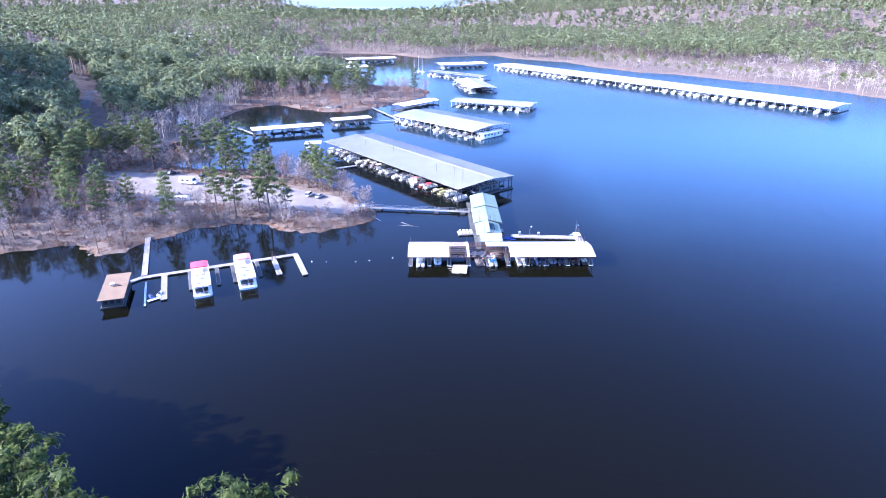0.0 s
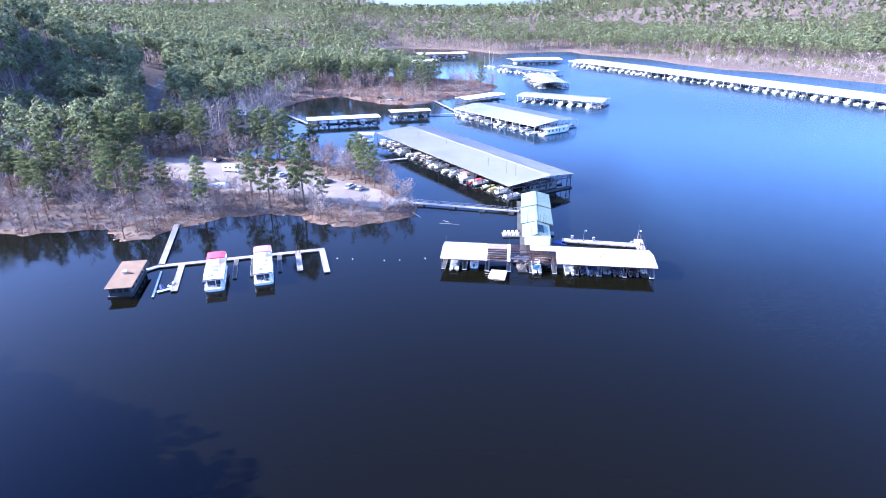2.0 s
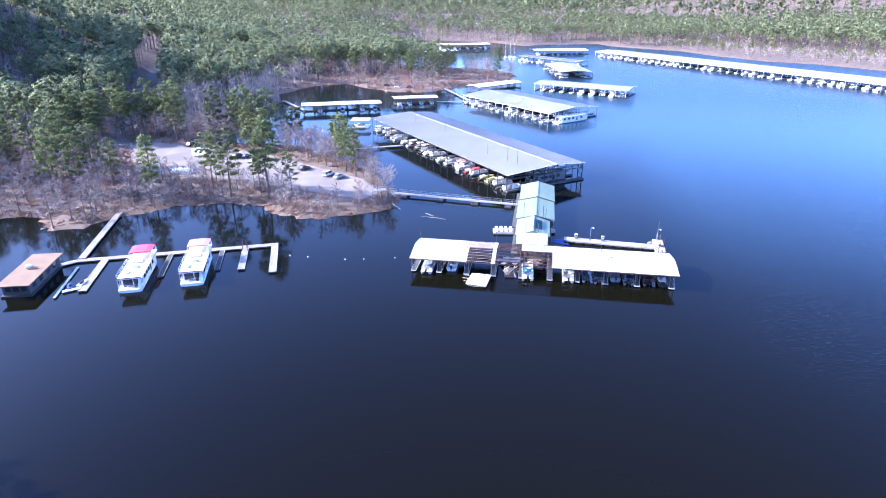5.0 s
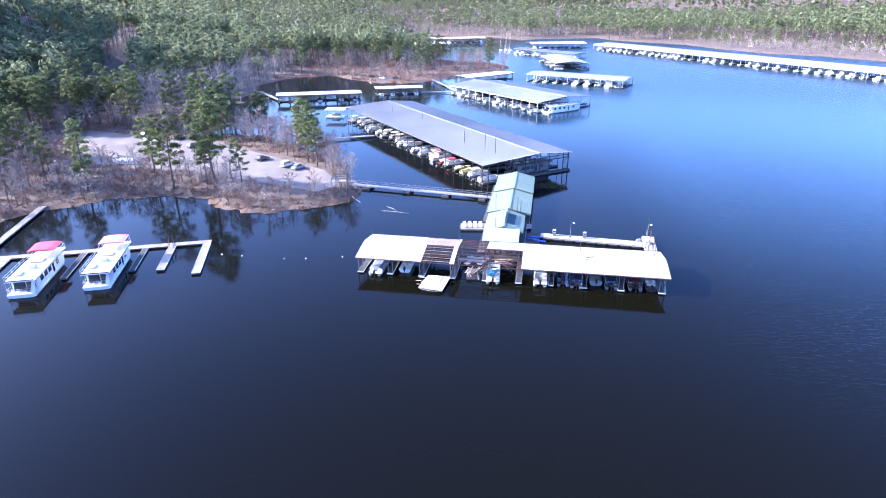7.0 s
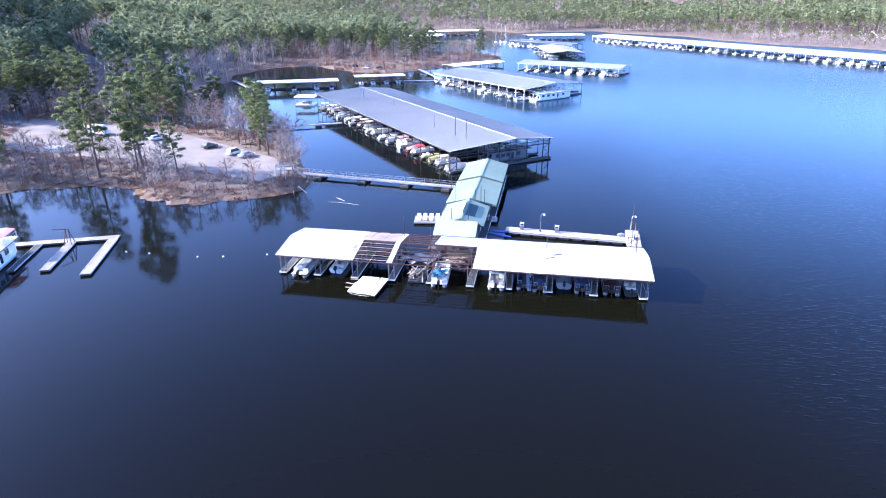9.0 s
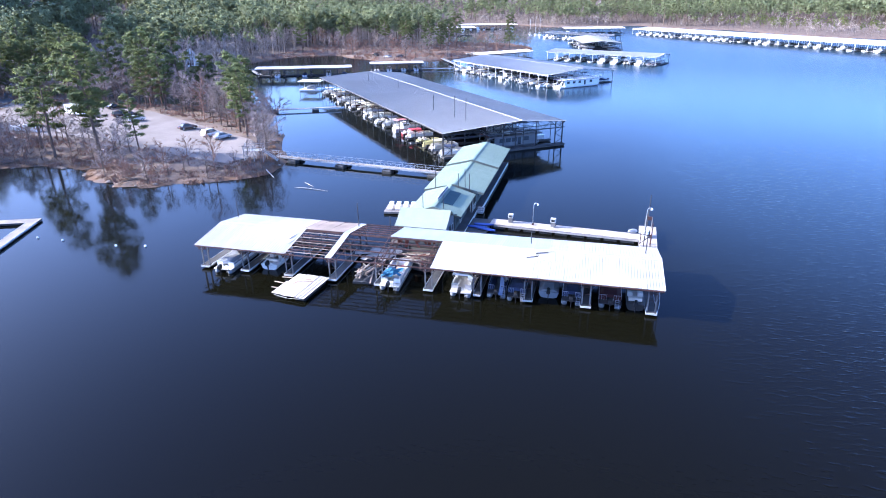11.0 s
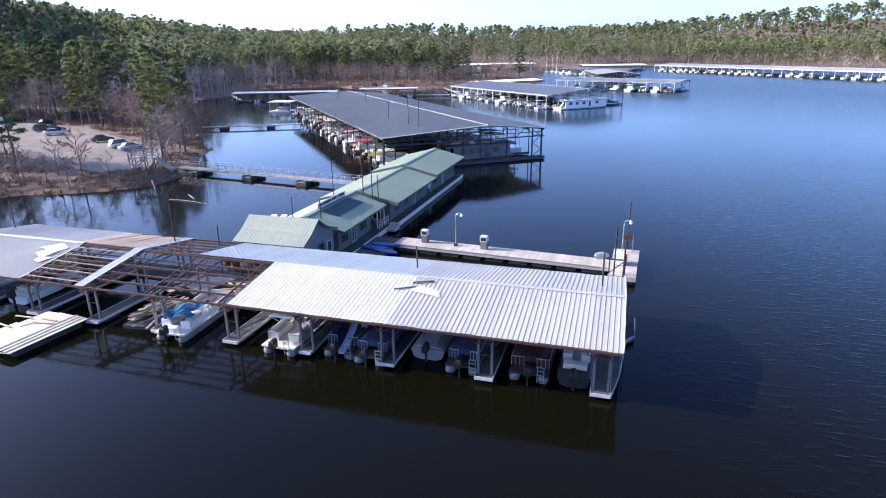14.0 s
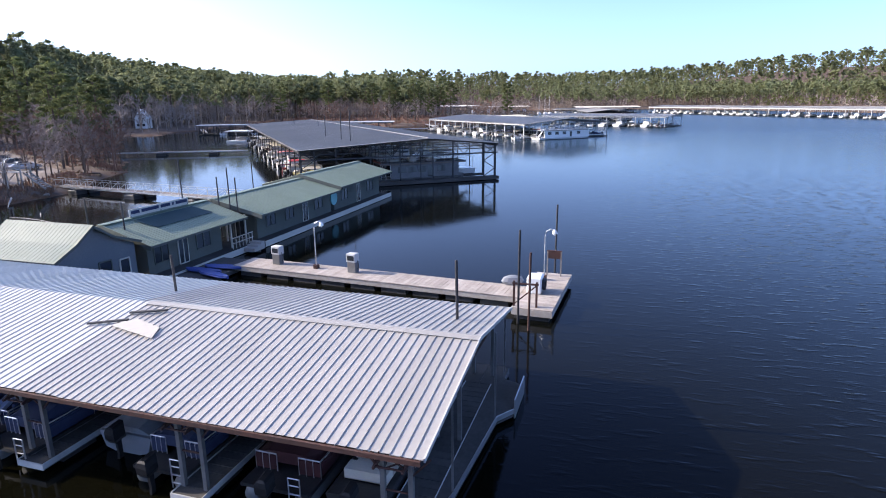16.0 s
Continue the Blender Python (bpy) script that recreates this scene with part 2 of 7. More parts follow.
PIERBOARD = mat("stained_pier_boards", (0.47, 0.415, 0.375), (0.32, 0.28, 0.25), 0.9, scale=0.7, fine=5, bump=0.3, rnd=0.12, spec=0.1)
CONCRETE = mat("concrete", (0.47, 0.44, 0.41), (0.33, 0.30, 0.275), 0.9, scale=0.4, fine=5, bump=0.25, rnd=0.06, spec=0.2)
FLOAT = mat("black_float", (0.025, 0.025, 0.027), (0.04, 0.04, 0.042), 0.6)
GELCOAT = mat("white_gelcoat", (0.78, 0.78, 0.77), (0.70, 0.70, 0.69), 0.25, scale=0.4, fine=5, bump=0.02, clear=0.3)
PALESTEEL = mat("white_painted_steel", (0.55, 0.55, 0.55), (0.42, 0.42, 0.42), 0.6, 0.0, scale=0.8, fine=9)
TUBE = mat("dull_aluminium", (0.24, 0.245, 0.255), (0.17, 0.175, 0.18), 0.6, 0.3, fine=6)
TIMBER = mat("bleached_timber", (0.52, 0.48, 0.43), (0.38, 0.34, 0.30), 0.95, scale=0.6, fine=7, bump=0.3, rnd=0.1, spec=0.1)
ALU = mat("pontoon_aluminium", (0.62, 0.63, 0.65), (0.5, 0.51, 0.53), 0.35, 0.8)
NAVY = mat("navy_canvas", (0.03, 0.045, 0.10), (0.02, 0.03, 0.07), 0.9, fine=20)
BLUE = mat("turquoise_blue_canvas", (0.07, 0.27, 0.42), (0.05, 0.19, 0.31), 0.85, fine=20)
RED = mat("faded_red_canvas", (0.55, 0.06, 0.10), (0.42, 0.05, 0.08), 0.85, fine=20)
PINK = mat("sun_bleached_red_canvas", (0.58, 0.24, 0.27), (0.48, 0.18, 0.21), 0.85, fine=20)
MAROON = mat("maroon_cover", (0.07, 0.014, 0.017), (0.045, 0.011, 0.013), 0.8, fine=20)
GREYCOVER = mat("grey_boat_cover", (0.30, 0.31, 0.33), (0.22, 0.23, 0.25), 0.85, fine=20)
YELLOW = mat("yellow_gelcoat", (0.42, 0.39, 0.17), (0.34, 0.31, 0.14), 0.35, clear=0.2)
REDGEL = mat("red_gelcoat", (0.28, 0.04, 0.045), (0.21, 0.03, 0.035), 0.3, clear=0.3)
VINYL = mat("cream_vinyl", (0.62, 0.58, 0.52), (0.52, 0.48, 0.42), 0.6, fine=15)
GLASS = mat("dark_glass", (0.02, 0.025, 0.03), (0.03, 0.035, 0.04), 0.08, bump=0, spec=0.8)
MOTOR = mat("black_motor_cowl", (0.012, 0.012, 0.014), (0.02, 0.02, 0.022), 0.35, bump=0, spec=0.2)
SLIDE = mat("faded_blue_slide", (0.36, 0.42, 0.55), (0.28, 0.33, 0.46), 0.5)
OLDBOARD = mat("grey_brown_boards", (0.30, 0.24, 0.195), (0.21, 0.165, 0.135), 0.9, scale=0.5, fine=5, bump=0.25, rnd=0.12, spec=0.1)
BLACK = mat("black_plastic", (0.02, 0.02, 0.022), (0.03, 0.03, 0.032), 0.4)
TANROOF = mat("tan_shingle_roof", (0.215, 0.135, 0.08), (0.165, 0.105, 0.064), 0.9, scale=0.4, fine=6, bump=0.4)
SIDING = mat("cream_siding", (0.55, 0.53, 0.47), (0.45, 0.43, 0.38), 0.8, scale=0.3, fine=8)
BLUEGREY = mat("blue_grey_siding", (0.16, 0.175, 0.19), (0.12, 0.135, 0.15), 0.8, scale=0.3, fine=8)
GREENSIDE = mat("grey_green_siding", (0.11, 0.125, 0.11), (0.085, 0.095, 0.085), 0.8, scale=0.3, fine=8)
PLYWOOD = mat("weathered_plywood", (0.47, 0.36, 0.27), (0.36, 0.26, 0.19), 0.9, scale=0.5, fine=4, bump=0.2, rnd=0.1)
TARP = mat("blue_tarpaulin", (0.04, 0.08, 0.30), (0.03, 0.06, 0.22), 0.6, fine=6, bump=0.4)
ROCK = mat("shore_rock", (0.25, 0.20, 0.165), (0.16, 0.13, 0.11), 0.95, scale=0.6, fine=4, bump=0.5, rnd=0.2)


# ---- mesh helpers ----
def box(bm, x0, x1, y0, y1, z0, z1):
    v = [bm.verts.new((x, y, z)) for z in (z0, z1) for y in (y0, y1) for x in (x0, x1)]
    for f in ((0, 2, 3, 1), (4, 5, 7, 6), (0, 1, 5, 4), (1, 3, 7, 5), (3, 2, 6, 7), (2, 0, 4, 6)):
        bm.faces.new([v[i] for i in f])
    return v


def beam(bm, a, b, w, h=None):
    """A straight bar of section w x h from a to b."""
    a, b, h = Vector(a), Vector(b), h or w
    d = (b - a).normalized()
    s = d.cross(Vector((0, 0, 1)))
    s = s.normalized() if s.length > 1e-3 else Vector((1, 0, 0))
    u = s.cross(d).normalized()
    v = [bm.verts.new(p + s * sx * w / 2 + u * sz * h / 2) for p in (a, b) for sx, sz in ((-1, -1), (1, -1), (1, 1), (-1, 1))]
    for f in ((3, 2, 1, 0), (4, 5, 6, 7), (0, 1, 5, 4), (1, 2, 6, 5), (2, 3, 7, 6), (3, 0, 4, 7)):
        bm.faces.new([v[i] for i in f])


def tube(bm, pts, radii, n=8):
    """A round tapering bar through the points."""
    rings = []
    for i, p in enumerate(pts):
        p = Vector(p)
        d = (Vector(pts[min(i + 1, len(pts) - 1)]) - Vector(pts[max(i - 1, 0)])).normalized()
        s = d.cross(Vector((0.31, 0.2, 1)))
        s = s.normalized() if s.length > 1e-3 else Vector((1, 0, 0))
        u = s.cross(d).normalized()
        r = radii[i] if hasattr(radii, "__len__") else radii
        rings.append([bm.verts.new(p + (s * math.cos(2 * math.pi * k / n) + u * math.sin(2 * math.pi * k / n)) * r) for k in range(n)])
    for a, b in zip(rings, rings[1:]):
        for k in range(n):
            bm.faces.new((a[k], a[(k + 1) % n], b[(k + 1) % n], b[k]))
    bm.faces.new(rings[0][::-1])
    bm.faces.new(rings[-1])


def loft(bm, rings, close=True, caps=True):
    rows = [[bm.verts.new(p) for p in r] for r in rings]
    n = len(rows[0])
    for a, b in zip(rows, rows[1:]):
        for k in range(n if close else n - 1):
            bm.faces.new((a[k], a[(k + 1) % n], b[(k + 1) % n], b[k]))
    if caps:
        bm.faces.new(rows[0][::-1])
        bm.faces.new(rows[-1])


def slab(bm, quad, thick):
    """A plate: four corners (top face), and its thickness downwards."""
    t = [bm.verts.new(p) for p in quad]
    b = [bm.verts.new((p[0], p[1], p[2] - thick)) for p in quad]
    bm.faces.new(t)
    bm.faces.new(b[::-1])
    for i in range(4):
        j = (i + 1) % 4
        bm.faces.new((t[j], t[i], b[i], b[j]))


def part(name, bm, material, parent=None, label="", smooth=False, bevel=0.0):
    if bevel:
        bmesh.ops.bevel(bm, geom=bm.edges[:], offset=bevel, segments=1, affect="EDGES")
    bmesh.ops.recalc_face_normals(bm, faces=bm.faces[:])
    me = bpy.data.meshes.new(name)
    bm.to_mesh(me)
    bm.free()
    me.materials.append(material)
    if smooth:
        me.shade_smooth()
    ob = new(name, me)
    if parent:
        ob.parent = parent
    return tagged(ob, label)


def shared(name, me, parent, m=None):
    """One more piece on a mesh that others use too."""
    ob = new(name, me)
    ob.parent = parent
    if m is not None:
        ob.matrix_basis = m
    return ob


def thing(name, m, label, category, group="", kind=""):
    ob = new(name)
    ob.matrix_basis = m
    return tagged(ob, label, category, group, kind)


def bm_new():
    return bmesh.new()


# ---- the plan: shores ----
LAND = [(-420, 30), (-330, 22), (-215, 8), (-179, 12), (-164, 19), (-153, 9), (-146, 12), (-142, 22), (-134, 31), (-120, 37.5), (-110, 37), (-103, 32),
        (-94, 28), (-84, 31), (-76, 35), (-70.5, 41), (-70, 49), (-77, 60), (-83, 74), (-97, 90), (-112, 101), (-131, 111), (-152, 110), (-172, 116),
        (-190, 130), (-196, 150), (-190, 172), (-166, 177), (-180, 190), (-178, 214), (-190, 238)]
LAND2 = [(-188, 258), (-182, 280), (-165, 292), (-146, 274), (-125, 262), (-106, 260), (-91, 280), (-78, 298), (-54, 336), (-52, 366), (-72, 392), (-118, 402), (-165, 425),
         (-195, 480), (-206, 600), (-208, 745), (-110, 722), (-55, 660), (-25, 688), (33, 707), (53, 665), (116, 614), (139, 561), (174, 506), (210, 486), (247, 436),
         (283, 399), (306, 354), (318, 322), (420, 250), (620, 180), (1100, 60), (5400, -300), (5400, 5600), (-5400, 5600), (-5400, 60), (-900, 45)]
HILLSIDE = [(-900, 55), (-420, -30), (-330, -45), (-210, -50), (-150, -62), (-128, -80), (-112, -95), (-88, -104), (-66, -117), (-60, -135), (-62, -160), (-50, -200), (60, -300), (5400, -900),
            (5400, -2600), (-5400, -2600), (-5400, 70)]
INLET = [(455, 640), (470, 618), (600, 604), (900, 560), (1500, 560), (1500, 690), (900, 700), (600, 716), (515, 712)]
FAR_LAKE = [(-570, 2850), (-250, 2600), (-90, 2900), (300, 5700), (-1500, 5700)]
LOT = [(-193, 102), (-159, 97), (-135, 92), (-86, 64), (-76.5, 51), (-80, 43.5), (-96, 48), (-124, 57.5), (-144, 57), (-165, 61), (-180, 80)]


def signed(px, py, poly):
    """Distance to the edge of a polygon, positive inside it."""
    d2, inside = np.full(px.shape, 1e18), np.zeros(px.shape, bool)
    for (ax, ay), (bx, by) in zip(poly, poly[1:] + poly[:1]):
        ex, ey = bx - ax, by - ay
        k = np.clip(((px - ax) * ex + (py - ay) * ey) / (ex * ex + ey * ey + 1e-9), 0, 1)
        d2 = np.minimum(d2, (px - ax - k * ex) ** 2 + (py - ay - k * ey) ** 2)
        cross = (ay > py) != (by > py)
        inside ^= cross & (px < (bx - ax) * (py - ay) / (by - ay + 1e-12) + ax)
    return np.where(inside, 1, -1) * np.sqrt(d2)


def waves(x, y, s, seed):
    """A smooth field between -1 and 1 from a few plane waves of length about s."""
    r = np.random.RandomState(seed)
    out = np.zeros_like(x)
    for _ in range(7):
        a, k, ph = r.uniform(0, 6.28), r.uniform(0.6, 1.7) / s * 6.28, r.uniform(0, 6.28)
        out += np.sin((x * math.cos(a) + y * math.sin(a)) * k + ph)
    return out / 3.5


def smooth01(v):
    v = np.clip(v, 0, 1)
    return v * v * (3 - 2 * v)


def inland(x, y):
    x, y = np.asarray(x, float), np.asarray(y, float)
    wob = 1.2 * waves(x, y, 17, 3) + 0.8 * waves(x, y, 7, 4) + 0.25 * waves(x, y, 4.5, 6)
    d = np.maximum(signed(x, y, LAND + LAND2), signed(x, y, HILLSIDE))
    d = np.minimum(d, np.minimum(-signed(x, y, INLET), -signed(x, y, FAR_LAKE)))
    return d + wob


def bump_at(x, y, cx, cy, rx, ry, ang=0.0):
    c, s = math.cos(ang), math.sin(ang)
    u, v = (x - cx) * c + (y - cy) * s, -(x - cx) * s + (y - cy) * c
    return np.exp(-(u / rx) ** 2 - (v / ry) ** 2)


def valley(x, y):
    """The low gap in the hills through which the far lake shows."""
    return bump_at(x, y, -400, 3200, 420, 2300, 0.12)


def height(x, y):
    x, y = np.asarray(x, float), np.asarray(y, float)
    d = inland(x, y)
    low = 1.1 * (1 - np.exp(-np.maximum(d, 0) / 5)) + 0.012 * np.clip(d, 0, 150) + 0.25 * waves(x, y, 23, 5) * smooth01(d / 12) + 0.12 * waves(x, y, 6, 9) * smooth01(d / 6)
    hills = 52 * bump_at(x, y, -640, 420, 260, 330) + 30 * bump_at(x, y, -330, 900, 300, 200) + 47 * bump_at(x, y, 760, 960, 620, 210, -0.45)
    hills += 40 * bump_at(x, y, 100, 1150, 560, 220) + 46 * bump_at(x, y, 1200, 500, 500, 200, -0.2)
    far = np.hypot(x, y)
    hills += smooth01((far - 1100) / 900) * (26 + 24 * waves(x, y, 900, 8)) + smooth01((far - 2800) / 1500) * 30 * (1 - bump_at(x, y, -400, 4500, 700, 2500))
    # unseen hill added in the west to throw shade over the woods
    hills += 76 * bump_at(x, y, -370, 150, 62, 110)
    hills *= 1 - 0.96 * valley(x, y)
    hills += 26 * bump_at(x, y, -230, -190, 140, 90)
    z = np.where(d > 0, low + hills * smooth01((d - 8) / 160), np.maximum(d * 0.28, -3.0))
    lot = signed(x, y, LOT)
    return z * smooth01(-lot / 9) + 1.35 * (1 - smooth01(-lot / 9))


def grid_axis(lo, hi, step, far_lo, far_hi):
    mid = list(np.arange(lo, hi + 1e-6, step))
    for sgn, start, end in ((-1, lo, far_lo), (1, hi, far_hi)):
        s, p, extra = step, start, []
        while (p - end) * sgn < 0:
            s *= 1.12
            p += sgn * s
            extra.append(p)
        mid = extra[::-1] + mid if sgn < 0 else mid + extra
    return np.array(mid)


def sheet(name, xs, ys, zf, material):
    gx, gy = np.meshgrid(xs, ys)
    gz = zf(gx, gy)
    nx, ny = len(xs), len(ys)
    verts = np.stack([gx.ravel(), gy.ravel(), gz.ravel()], 1)
    i = (np.arange(ny - 1)[:, None] * nx + np.arange(nx - 1)[None]).ravel()
    faces = np.stack([i, i + 1, i + nx + 1, i + nx], 1)
    me = bpy.data.meshes.new(name)
    me.from_pydata(verts.tolist(), [], faces.tolist())
    me.shade_smooth()
    me.materials.append(material)
    return new(name, me)


XS = np.unique(np.round(np.r_[grid_axis(-230, 330, 5, -5200, 5200), np.arange(-228, -58, 2.0)], 3))
YS = np.unique(np.round(np.r_[grid_axis(-140, 740, 5, -2400, 5400), np.arange(2, 128, 2.0)], 3))
tagged(sheet("ground", XS, YS, height, GROUND),
       "brown woodland floor of leaf litter with clay shores", "ground", kind="structure")
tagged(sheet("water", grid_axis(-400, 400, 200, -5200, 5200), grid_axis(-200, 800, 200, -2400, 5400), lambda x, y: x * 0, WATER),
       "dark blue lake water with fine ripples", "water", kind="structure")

# gravel lot and the road to it
bm = bm_new()
vs = [bm.verts.new((x, y, 1.41)) for x, y in LOT]
bm.faces.new(vs)
bmesh.ops.triangulate(bm, faces=bm.faces[:])
tagged(part("parking_lot", bm, GRAVEL), "pale gravel parking lot on the peninsula", "parking lot", kind="structure")


def ribbon(name, pts, width, material, label, category, lift=0.12):
    """A road draped over the ground."""
    dense = []
    for (ax, ay), (bx, by) in zip(pts, pts[1:]):
        n = max(2, int(math.hypot(bx - ax, by - ay) / 4))
        dense += [(ax + (bx - ax) * k / n, ay + (by - ay) * k / n) for k in range(n)]
    dense.append(pts[-1])
    bm = bm_new()
    rows = []
    for i, (x, y) in enumerate(dense):
        a, b = dense[max(i - 1, 0)], dense[min(i + 1, len(dense) - 1)]
        d = Vector((b[0] - a[0], b[1] - a[1], 0)).normalized()
        row = []
        for s in (-0.5, -0.17, 0.17, 0.5):
            px, py = x - d.y * width * s, y + d.x * width * s
            row.append(bm.verts.new((px, py, float(height(np.array([px]), np.array([py]))[0]) + lift)))
        rows.append(row)
    for a, b in zip(rows, rows[1:]):
        for k in range(3):
            bm.faces.new((a[k], a[k + 1], b[k + 1], b[k]))
    return tagged(part(name, bm, material), label, category, kind="structure")


ribbon("road", [(-186, 88), (-204, 104), (-217, 125), (-229, 150), (-250, 180), (-278, 235), (-300, 290)], 6.5, ROAD, "worn asphalt road into the woods", "road")
ribbon("dirt_track", [(-204, 104), (-240, 112), (-290, 118)], 7, GRAVEL, "pale gravel track along the shore woods", "road")


# ---- trees ----
def mesh_from(name, verts, faces, mats, idx):
    me = bpy.data.meshes.new(name)
    me.from_pydata(verts, [], faces)
    for m in mats:
        me.materials.append(m)
    me.polygons.foreach_set("material_index", idx)
    me.update()
    return me


def stem(V, F, pts, radii, n=5):
    """Adds a tapering stem through the points to lists of vertices and faces."""
    base = len(V)
    for i, p in enumerate(pts):
        a, b = np.array(pts[max(i - 1, 0)], float), np.array(pts[min(i + 1, len(pts) - 1)], float)
        d = (b - a) / (np.linalg.norm(b - a) + 1e-9)
        s = np.cross(d, (0.3, 0.2, 1.0) if abs(d[2]) < 0.9 else (1.0, 0.1, 0))
        s /= np.linalg.norm(s) + 1e-9
        u = np.cross(s, d)
        for k in range(n):
            w = 2 * math.pi * k / n
            V.append(tuple(np.array(p) + (s * math.cos(w) + u * math.sin(w)) * radii[i]))
    for i in range(len(pts) - 1):
        for k in range(n):
            q = base + i * n
            F.append((q + k, q + (k + 1) % n, q + n + (k + 1) % n, q + n + k))


def tufts(V, F, r, centre, size, count, leaf, flat=0.6, out=(0, 0, 0.3), slim=0.65):
    """A loose clump of small leaf blades round a centre."""
    c = np.array(centre)
    for _ in range(count):
        o = r.normal(size=3)
        o *= r.uniform(0.35, 1.0) ** 0.5 / (np.linalg.norm(o) + 1e-9)
        o[2] *= flat
        p = c + o * size
        n = o / (np.linalg.norm(o) + 1e-9) + np.array(out) + r.normal(size=3) * 0.45
        n /= np.linalg.norm(n) + 1e-9
        a = np.cross(n, r.normal(size=3))
        a *= leaf * r.uniform(0.6, 1.25) / (np.linalg.norm(a) + 1e-9)
        b = np.cross(n, a) * r.uniform(0.7, 1.3) * slim
        i = len(V)
        V += [tuple(p - a * 0.5 - b * 0.5), tuple(p - a * 0.4 + b * 0.5), tuple(p + a * 0.6)]
        F.append((i, i + 1, i + 2))


PHI = (1 + 5 ** 0.5) / 2
ICO = np.array([(a, b * PHI, 0) for a in (-1, 1) for b in (-1, 1)] + [(0, a, b * PHI) for a in (-1, 1) for b in (-1, 1)] + [(b * PHI, 0, a) for a in (-1, 1) for b in (-1, 1)]) / math.hypot(1, PHI)
ICO_F = [f for f in itertools.combinations(range(12), 3) if max(np.linalg.norm(ICO[i] - ICO[j]) for i, j in itertools.combinations(f, 2)) < 1.1]
OCT = np.array([(1, 0, 0), (-1, 0, 0), (0, 1, 0), (0, -1, 0), (0, 0, 1), (0, 0, -1.0)])
OCT_F = [(i, j, k) for i in (0, 1) for j in (2, 3) for k in (4, 5)]


def clump(V, F, r, centre, size, flat=0.7, coarse=False):
    """An uneven, angular mass of needles that fills the inside of a tuft."""
    base, faces = (OCT, OCT_F) if coarse else (ICO, ICO_F)
    w = r.uniform(0, 6.28)
    turn = np.array([[math.cos(w), -math.sin(w), 0], [math.sin(w), math.cos(w), 0], [0, 0, 1]])
    pts = (base @ turn.T) * r.uniform(0.7, 1.25, (len(base), 1)) * size * np.array([1, 1, flat]) + np.array(centre)
    n = len(V)
    V += [tuple(p) for p in pts]
    F += [tuple(n + i for i in f) for f in faces]


def pine_parts(seed, h=20.0, clumps=30, blades=46, leaf=0.75, sides=7, spread=1.0, low=0.42, rings=7, limbs=True, puff=0.058, flat=0.7, slim=0.65):
    r = np.random.RandomState(seed)
    V, F, LV, LF = [], [], [], []
    lean = r.uniform(-0.035, 0.035, 2)
    axis = [(lean[0] * h * k * k + 0.12 * math.sin(5 * k + seed), lean[1] * h * k * k, h * k) for k in np.linspace(0, 0.97, rings)]
    axis[0] = (axis[0][0], axis[0][1], -0.6)
    stem(V, F, axis, [0.30 * (1 - 0.85 * k) * h / 20 + 0.03 for k in np.linspace(0, 1, rings)], sides)
    at = lambda k: np.array([np.interp(k, np.linspace(0, 0.97, rings), [p[i] for p in axis]) for i in range(3)])  # noqa: E731
    ang = r.uniform(0, 6.28)
    for i in range(clumps):
        k = low + (0.99 - low) * (i + r.uniform(0, 0.8)) / clumps
        q = (k - low) / (1 - low)
        reach = spread * h * 0.175 * math.sqrt(max(0.06, 1 - ((q - 0.42) / 0.66) ** 2)) * r.uniform(0.5, 1.15)
        ang += 2.4 + r.uniform(-0.5, 0.5)
        p0 = at(min(k, 0.97))
        tip = p0 + np.array([math.cos(ang) * reach, math.sin(ang) * reach, h * (0.01 + 0.05 * q) + r.uniform(-0.3, 0.5)])
        if q < 0.93 and limbs:
            stem(V, F, [tuple(p0), tuple((p0 + tip) / 2 + (0, 0, 0.15)), tuple(tip)], [0.07 * h / 20, 0.045 * h / 20, 0.02], 3)
        side = (math.cos(ang) * 0.9, math.sin(ang) * 0.9, 0.2 + 0.6 * q)
        size = h * puff * r.uniform(0.75, 1.3)
        clump(LV, LF, r, tip, size * 0.62, flat)
        tufts(LV, LF, r, tip, size, blades, leaf * h / 20, flat, side, slim)
        if reach > 0.1 * h:
            tufts(LV, LF, r, p0 + (tip - p0) * 0.6, h * puff * 0.75, blades // 2, leaf * h / 20, flat, side, slim)
    return V, F, LV, LF


